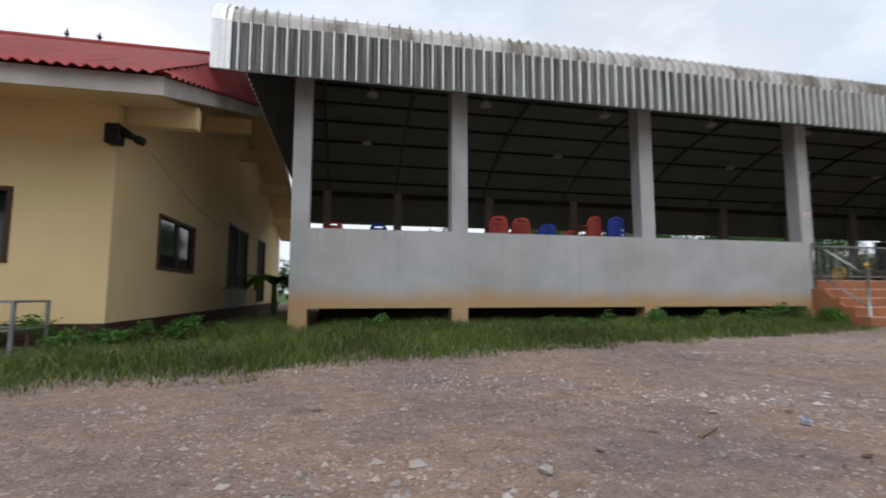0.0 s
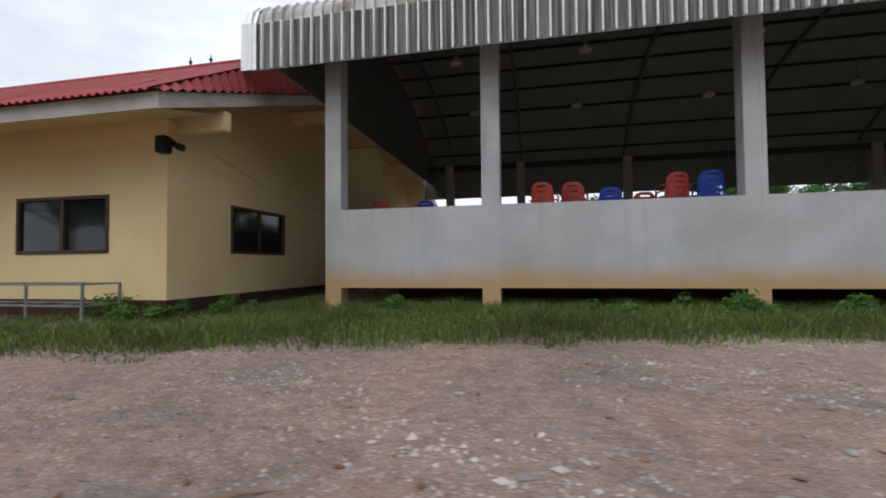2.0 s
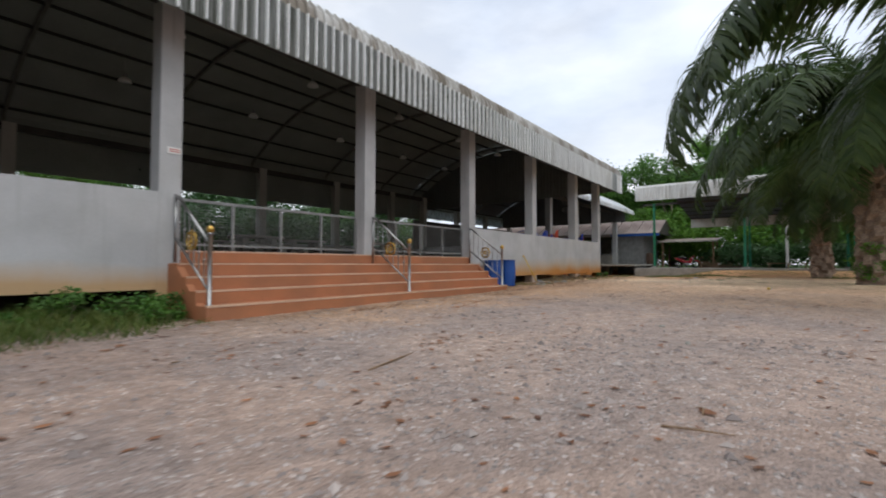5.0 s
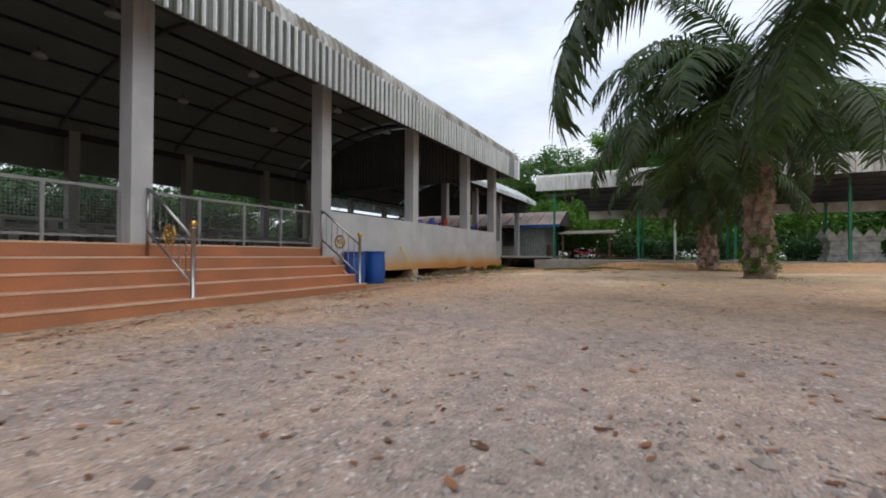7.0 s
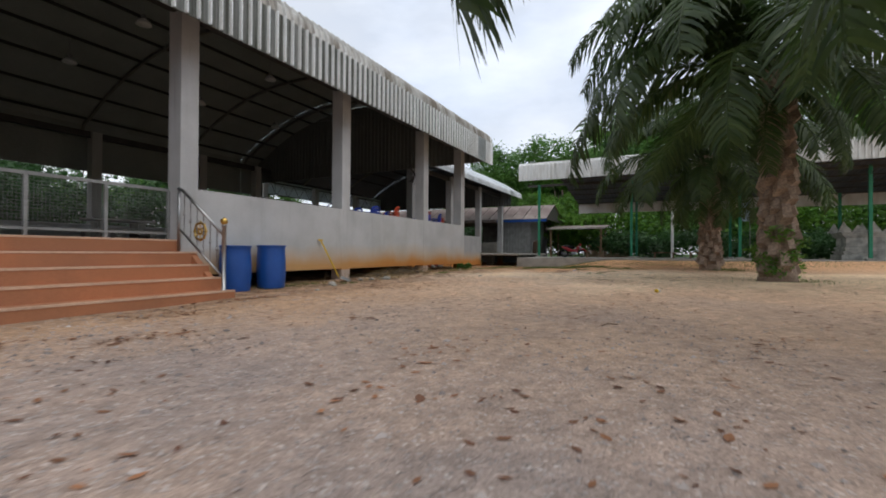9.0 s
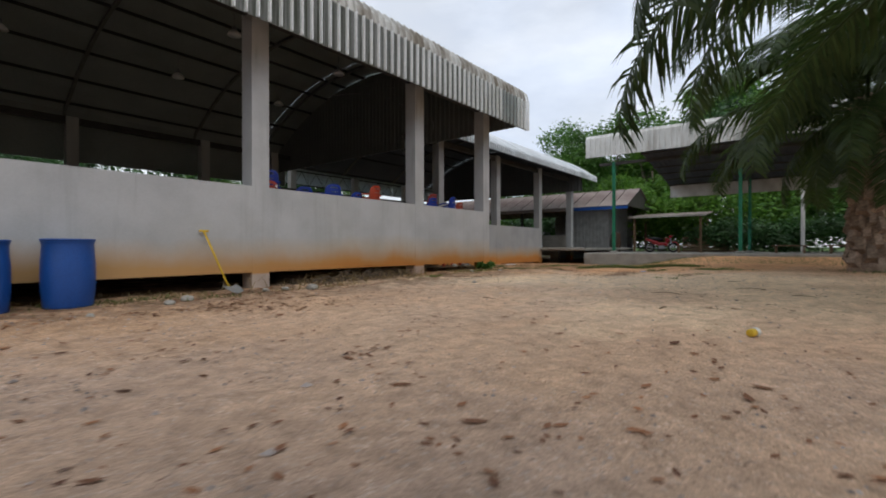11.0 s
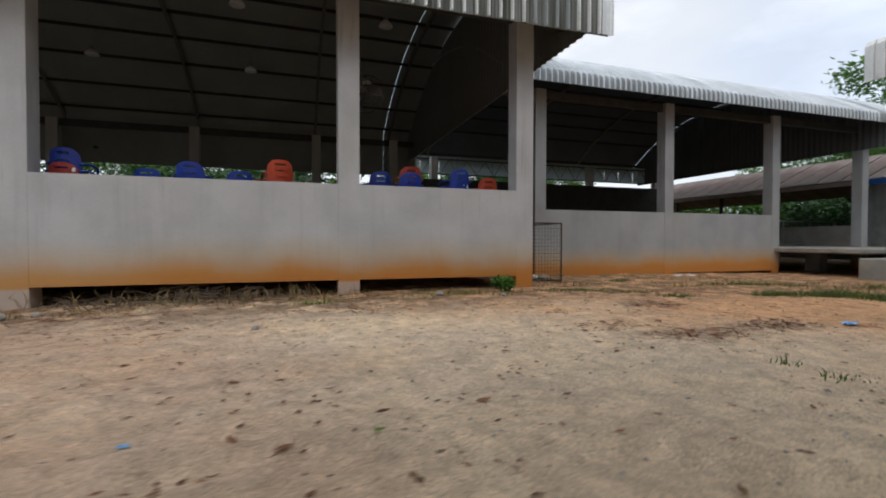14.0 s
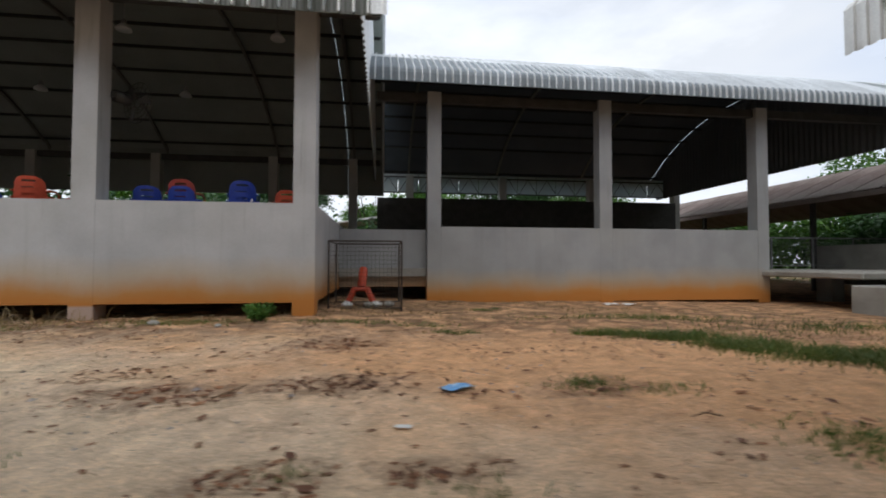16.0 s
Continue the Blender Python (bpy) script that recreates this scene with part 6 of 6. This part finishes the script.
# ---- grass, pebbles, leaves: uncountable ----
def blades(name, pts, heights, mat, label, width=0.011):
    n = len(pts)
    a = rs.uniform(0, 2 * np.pi, n)
    lean = rs.normal(scale=0.55, size=(n, 2))
    base = np.array(pts)
    hh = np.array(heights)
    side = np.stack([np.cos(a), np.sin(a), np.zeros(n)], 1) * width
    mid = base + np.stack([lean[:, 0] * hh * 0.35, lean[:, 1] * hh * 0.35, hh * 0.6], 1)
    tip = base + np.stack([lean[:, 0] * hh, lean[:, 1] * hh, hh * rs.uniform(0.8, 1.0, n)], 1)
    v = np.stack([base - side, base + side, mid + side * 0.7, mid - side * 0.7, tip], 1).reshape(-1, 3)
    i = np.arange(n)[:, None] * 5
    quads, tris = (i + np.array([[0, 1, 2, 3]])).tolist(), (i + np.array([[3, 2, 4]])).tolist()
    return tagged(put(name, mesh_of(name, v.tolist(), quads + tris, mat)), label, "grass", kind="stuff")


def edge_y(x):
    return lerp_table(x, [(-14, 2.9), (-6, 3.6), (-2, 4.5), (0, 4.9), (2, 5.45), (4, 5.8), (5.5, 6.3), (8.4, 6.55), (9.8, 7.1), (12.9, 7.8), (14, 9.0)])


pts, hs = [], []
while len(pts) < 70000:
    x = rs.uniform(-13, 12.95)
    y = rs.uniform(3.0, 10.6)
    e = edge_y(x) - 0.1 + 0.7 * noise.noise((x * 0.9, y * 0.3, 1.0)) + 0.35 * noise.noise((x * 2.7, y * 1.1, 1.0))
    if y < e or (x < HX and y > HY - 0.05):
        continue
    patch = noise.noise((x * 1.3, y * 1.3, 5.0))
    thin = min(1.0, (y - e) / 0.9)
    if rs.rand() > 0.25 + 0.75 * thin or (patch < -0.35 and rs.rand() < 0.6):
        continue
    pts.append((x, y, height(x, y) - 0.01))
    low = 0.35 if x < -1 and y > 6.4 else 1.0
    hs.append(((0.04 + 0.12 * thin + 0.15 * patch) * rs.uniform(0.4, 1.8) + 0.03) * low)
blades("grass_strip", pts, hs, M["grass"], "green grass strip along the foot of the hall", 0.007)

pts, hs = [], []
for cx, cy, rx, ry, n in ((41.5, 9.8, 2.2, 0.5, 700), (44.0, 8.6, 2.0, 0.6, 700), (45.8, 6.5, 1.2, 1.6, 900), (39.7, 8.05, 0.5, 0.2, 700), (40.3, 7.5, 0.6, 0.3, 1500), (40.8, 6.8, 0.6, 0.4, 1700), (41.1, 5.9, 0.55, 0.6, 1700), (41.2, 5.0, 0.5, 0.6, 1500), (38.04, 5.22, 0.3, 0.16, 170), (38.55, 5.0, 0.3, 0.12, 90), (38.95, 3.85, 0.35, 0.3, 420), (37.48, 8.2, 0.35, 0.16, 260), (36.05, 3.98, 0.14, 0.08, 40), (38.6, 11.2, 0.35, 0.15, 260), (37.2, 8.9, 0.5, 0.25, 160), (36.0, 9.0, 0.9, 0.35, 420), (33.6, 9.0, 0.9, 0.35, 420), (31.2, 8.7, 0.35, 0.12, 200),
                          (34.62, 4.27, 0.12, 0.1, 30), (34.64, 3.90, 0.12, 0.1, 30), (24.6, 9.3, 1.2, 0.3, 500), (25.8, 8.6, 0.5, 0.2, 120), (36.9, 3.7, 0.25, 0.2, 60), (39.6, 3.4, 0.6, 0.5, 260), (41.0, -0.6, 1.3, 0.9, 700), (33.0, -1.6, 1.2, 0.9, 700), (45.5, -3, 1.2, 4, 1500), (45.2, 2.5, 1.0, 3, 900)):
    for _ in range(n):
        x, y = cx + rx * rs.normal() * 0.55, cy + ry * rs.normal() * 0.55
        pts.append((x, y, height(x, y) - 0.01))
        hs.append(rs.uniform(0.03, 0.15) if x > 39.2 else rs.uniform(0.02, 0.085))
blades("grass_tufts", pts, hs, M["grass"], "scattered green grass tufts on the orange soil", 0.006)
pts, hs = [], []
for _ in range(7500):
    x = rs.uniform(23.5, 36.5) if rs.rand() < 0.6 else rs.uniform(36, 46)
    y = rs.uniform(8.6, 10.4) if x < 35 else rs.uniform(9.6, 13.4)
    if x > 41.4 and rs.rand() < 0.6:
        y = rs.uniform(5, 9.5)
    if noise.noise((x * 0.9, y * 0.9, 2.0)) < 0.0:
        continue
    pts.append((x, y, height(x, y) - 0.01))
    hs.append(rs.uniform(0.02, 0.10))
for _ in range(260):
    x, y = 29.5 + 1.3 * rs.normal(), rs.uniform(9.15, 9.9)
    pts.append((x, y, height(x, y) - 0.01))
    hs.append(rs.uniform(0.08, 0.34))
blades("dry_grass", pts, hs, M["dry_grass"], "dry straw-coloured grass by the wall", 0.008)


brush = Shape()
for k in range(150):
    x, y = 29.3 + 1.1 * rs.normal(), rs.uniform(9.0, 9.75)
    a, L = rs.uniform(0, 6.28), rs.uniform(0.2, 0.6)
    z = height(x, y) + rs.uniform(0.0, 0.16) * math.exp(-((x - 29.3) / 1.3) ** 2)
    c, d, up = math.cos(a) * L, math.sin(a) * L * 0.5, rs.uniform(-0.05, 0.16)
    brush.tube([(x, y, z), (x + 0.5 * c, y + 0.5 * d, z + 0.03 + up * 0.6), (x + c, y + d, max(height(x, y), z + up))], [0.007, 0.005, 0.002], 4)
tagged(put("brushwood", brush.mesh("brushwood", M["tree_bark"])), "tangle of dry brown brushwood under the wall", "brushwood", kind="stuff")


def scatter(name, n, area, size, mat, label, category, flat, thin=None):
    """Small irregular stones or curled leaves lying on the yard."""
    v, f = [], []
    x0, x1, y0, y1 = area
    while len(v) < n * 6:
        x, y = rs.uniform(x0, x1), rs.uniform(y0, y1)
        if thin and rs.rand() > thin(x, y):
            continue
        s = size * rs.uniform(0.45, 1.0) ** 2 * (2.2 if rs.rand() < 0.04 else 1)
        z, a = height(x, y), rs.uniform(0, 6.28)
        c, d = math.cos(a), math.sin(a)
        k = len(v)
        j = rs.uniform(0.6, 1.3, 6)
        raw = [(s * j[0], 0, 0.1 * s * flat), (0, s * 0.75 * j[1], 0.2 * s * flat), (-s * j[2], 0, 0.15 * s * flat), (0, -s * 0.75 * j[3], 0.1 * s * flat), (0.1 * s, 0, s * flat * j[4]), (0, 0, -0.2 * s)]
        v += [(x + p * c - q * d, y + p * d + q * c, z + r) for p, q, r in raw]
        f += [(k, k + 1, k + 4), (k + 1, k + 2, k + 4), (k + 2, k + 3, k + 4), (k + 3, k, k + 4), (k + 1, k, k + 5), (k + 2, k + 1, k + 5), (k + 3, k + 2, k + 5), (k, k + 3, k + 5)]
    return tagged(put(name, mesh_of(name, v, f, mat)), label, category, kind="stuff")


def stony(x, y):
    return (1.0 if x < 19 else max(0.08, 1 - (x - 19) / 7)) * (0.45 + 0.55 * (noise.noise((x * 0.5, y * 0.5, 0)) > 0))


scatter("gravel", 38000, (-4, 40, 0.4, 8.4), 0.019, M["pebble"], "loose grey and pale gravel on the yard", "gravel", 0.6, stony)
scatter("gravel_coarse", 5200, (0.5, 17, 0.8, 5.6), 0.032, M["pebble"], "coarser broken stones lying in the gravel", "gravel", 0.6, lambda x, y: 0.1 + 0.9 * (noise.noise((x * 0.45, y * 0.6, 4.0)) > 0.05))
scatter("gravel_far", 5000, (-4, 46, -4, 0.4), 0.02, M["pebble"], "loose gravel on the open yard", "gravel", 0.6, stony)


def fallen_leaves(name, n, area, thin):
    v, f = [], []
    x0, x1, y0, y1 = area
    while len(v) < n * 7:
        x, y = rs.uniform(x0, x1), rs.uniform(y0, y1)
        if rs.rand() > thin(x, y):
            continue
        L, a = rs.uniform(0.016, 0.046) * (1.7 if rs.rand() < 0.1 else 1) * (0.78 if x > 27 else 1), rs.uniform(0, 6.28)
        c, d, z, curl = math.cos(a), math.sin(a), height(x, y) + 0.006, rs.uniform(0.03, 0.3)
        raw = [(-L, 0, curl * L * 0.5), (-L * 0.3, L * 0.42, curl * L * 0.7), (L * 0.4, L * 0.36, curl * L * 0.7), (L, 0, curl * L), (L * 0.4, -L * 0.36, curl * L * 0.3), (-L * 0.3, -L * 0.42, curl * L * 0.3), (0.1 * L, 0, 0)]
        k = len(v)
        v += [(x + p * c - q * d, y + p * d + q * c, z + r) for p, q, r in raw]
        f += [(k + i, k + (i + 1) % 6, k + 6) for i in range(6)]
    return tagged(put(name, mesh_of(name, v, f, M["dead_leaf"])), "brown fallen leaves scattered over the yard", "leaves", kind="stuff")


def littered(x, y):
    w = 0.06 + (0.12 if x > 9 else 0.0) + (0.03 if 28 < x < 40 else 0)
    if y > 7.4 and x > 13:
        w += 0.4
    if y > 6.6 and x > 25:
        w += 0.6
    if 36 < x < 41 and 4 < y < 7:
        w += 0.3 * (noise.noise((x, y, 3)) > 0)
    return w * (0.35 + 0.65 * (noise.noise((x * 0.8, y * 0.8, 7.0)) > 0.05))


fallen_leaves("fallen_leaves", 9500, (2, 45, -3, 9.6), littered)


def drift(x, y):
    """Leaves blown together in a few loose drifts."""
    best = 0.0
    for cx, cy, rx, ry in ((35.9, 3.95, 0.34, 0.2), (36.1, 5.45, 0.55, 0.28), (34.9, 5.35, 0.6, 0.32), (35.95, 7.15, 0.55, 0.35), (36.75, 3.95, 0.35, 0.14), (38.1, 5.1, 0.4, 0.14), (37.1, 5.15, 0.3, 0.12)):
        best = max(best, 1.0 - (((x - cx) / rx) ** 2 + ((y - cy) / ry) ** 2) / 1.8)
    return best ** 2


fallen_leaves("leaf_drifts", 620, (34, 39, 3.4, 7.9), drift)


def small_drift(x, y):
    """Handfuls of leaves caught on the gravel and at the foot of the steps."""
    best = 0.0
    for cx, cy, rx, ry in ((24.9, 4.3, 0.22, 0.14), (23.86, 2.72, 0.1, 0.07), (17.1, 6.4, 0.5, 0.2), (19.5, 6.1, 0.5, 0.18), (18.2, 6.8, 0.4, 0.2), (13.5, 4.2, 0.35, 0.12), (16.0, 7.6, 0.7, 0.18), (20.8, 7.4, 0.7, 0.2), (25.2, 7.7, 0.9, 0.3), (29.1, 2.35, 0.14, 0.1), (22.3, 8.0, 0.5, 0.2), (28.4, 8.4, 1.0, 0.25), (31.3, 8.2, 1.0, 0.25), (34.3, 6.0, 0.6, 0.25)):
        best = max(best, 1.0 - (((x - cx) / rx) ** 2 + ((y - cy) / ry) ** 2) / 1.8)
    return best


fallen_leaves("leaf_handfuls", 1000, (13, 36, 2.2, 8.9), small_drift)


# ---- single stones, litter, twigs ----
def stone(x, y, size, mat="concrete", label="pale loose stone lying on the yard"):
    bm = bmesh.new()
    bmesh.ops.create_icosphere(bm, subdivisions=2, radius=1)
    for vtx in bm.verts:
        vtx.co *= 1 + 0.35 * noise.noise(vtx.co * 1.3 + Vector((x, y, 0)))
        vtx.co = Vector((vtx.co.x * size, vtx.co.y * size * 0.8, vtx.co.z * size * 0.6))
    me = bpy.data.meshes.new("stone")
    bm.to_mesh(me)
    bm.free()
    me.materials.append(M[mat])
    return tagged(put("stone", me, m=pose(x, y, height(x, y) + size * 0.3, 0, 0, x * 50)), label, "stone", "loose stones")


for x, y, sz in ((2.08, 2.1, 0.042), (3.98, 3.97, 0.035), (5.48, 2.64, 0.04), (27.44, 8.57, 0.12), (27.0, 8.75, 0.08), (27.7, 8.9, 0.07), (33.2, 8.95, 0.08), (25.3, 8.7, 0.1), (24.9, 8.3, 0.07), (26.7, 8.9, 0.07), (4.2, 8.6, 0.14), (4.9, 8.7, 0.1), (23.9, 7.9, 0.05), (15.0, 2.1, 0.035), (9.8, 3.0, 0.03), (6.0, 3.2, 0.03), (16.2, 2.6, 0.04), (30.48, 7.0, 0.05), (34.2, 8.6, 0.06)):
    stone(x, y, sz, "concrete")


def scrap(x, y, w, d, mat, label, turn):
    s, n = Shape(), 6
    for i in range(n + 1):
        for j in range(n + 1):
            u, q = i / n - 0.5, j / n - 0.5
            s.v.append((u * w, q * d, 0.012 + 0.05 * w * 4 * abs(noise.noise((u * 5 + x, q * 5, y)))))
    s.f = [(i * (n + 1) + j, (i + 1) * (n + 1) + j, (i + 1) * (n + 1) + j + 1, i * (n + 1) + j + 1) for i in range(n) for j in range(n)]
    return tagged(put("wrapper", s.mesh("wrapper", mat, False), m=pose(x, y, height(x, y), 0, 0, turn)), label, "litter", "litter")


blue_wrap = material("blue_wrapper", (0.05, 0.30, 0.70), 0.35, scale=20, grain=60, spread=0.3, second=(0.35, 0.55, 0.75))
scrap(37.03, 5.24, 0.24, 0.13, blue_wrap, "crumpled blue plastic wrapper on the soil", 20)
scrap(36.59, 4.5, 0.05, 0.1, M["label_white"], "crumpled scrap of white paper on the soil", 70)
scrap(39.3, 3.9, 0.2, 0.04, M["label_white"], "torn scrap of white paper on the soil", 10)
scrap(3.96, 2.38, 0.06, 0.05, blue_wrap, "small blue plastic scrap on the gravel", 40)
scrap(8.29, 3.5, 0.08, 0.06, M["label_white"], "small scrap of white paper on the gravel", 15)
cup = holder("drink_cup", (27.25, 1.79, height(27.25, 1.79) + 0.042), "yellow and white drink cup lying on the sand", "cup")
cup.rotation_euler = (radians(90), 0, radians(70))
part("cup_body", Shape().lathe([(0.03, 0), (0.034, 0.004), (0.038, 0.075)], sides=16), M["yellow_plastic"], cup, smooth=True)
part("cup_band", Shape().lathe([(0.0385, 0.0752), (0.042, 0.12), (0.044, 0.122), (0.04, 0.118)], sides=16), M["label_white"], cup, "white upper band", True)
scrap(30.11, 4.16, 0.05, 0.045, blue_wrap, "small blue plastic bottle cap on the sand", 10)
scrap(31.29, 3.91, 0.05, 0.035, M["leaf_light"], "small green plastic scrap on the sand", 60)
for x in (42.3, 42.8):
    scrap(x, 13.0, 0.4, 0.25, M["label_white"], "white plastic bag lying by the wall", 30 * x)
for x, y, a, L in ((12.1, 3.9, 0.15, 0.8), (3.15, 2.35, 0.4, 0.3), (28.6, 2.86, -0.3, 0.22)):
    z = height(x, y) + 0.008
    tagged(put("twig", Shape().tube([(x, y, z), (x + 0.5 * L * math.cos(a), y + 0.5 * L * math.sin(a), z + 0.015), (x + L * math.cos(a + 0.1), y + L * math.sin(a + 0.1), z)], [0.009, 0.008, 0.004], 5).mesh("twig", M["wood"])), "dry brown twig lying on the yard", "twig", "twigs")
for k in range(26):
    x, y = rs.uniform(6, 42), rs.uniform(1.5, 8.5)
    a, L = rs.uniform(0, 6.28), rs.uniform(0.12, 0.45)
    z = height(x, y) + 0.008
    tagged(put("twig", Shape().tube([(x, y, z), (x + 0.5 * L * math.cos(a), y + 0.5 * L * math.sin(a), z + 0.015), (x + L * math.cos(a + 0.25), y + L * math.sin(a + 0.25), z)], [0.007, 0.006, 0.003], 5).mesh("twig", M["wood"])), "dry brown twig lying on the yard", "twig", "twigs")
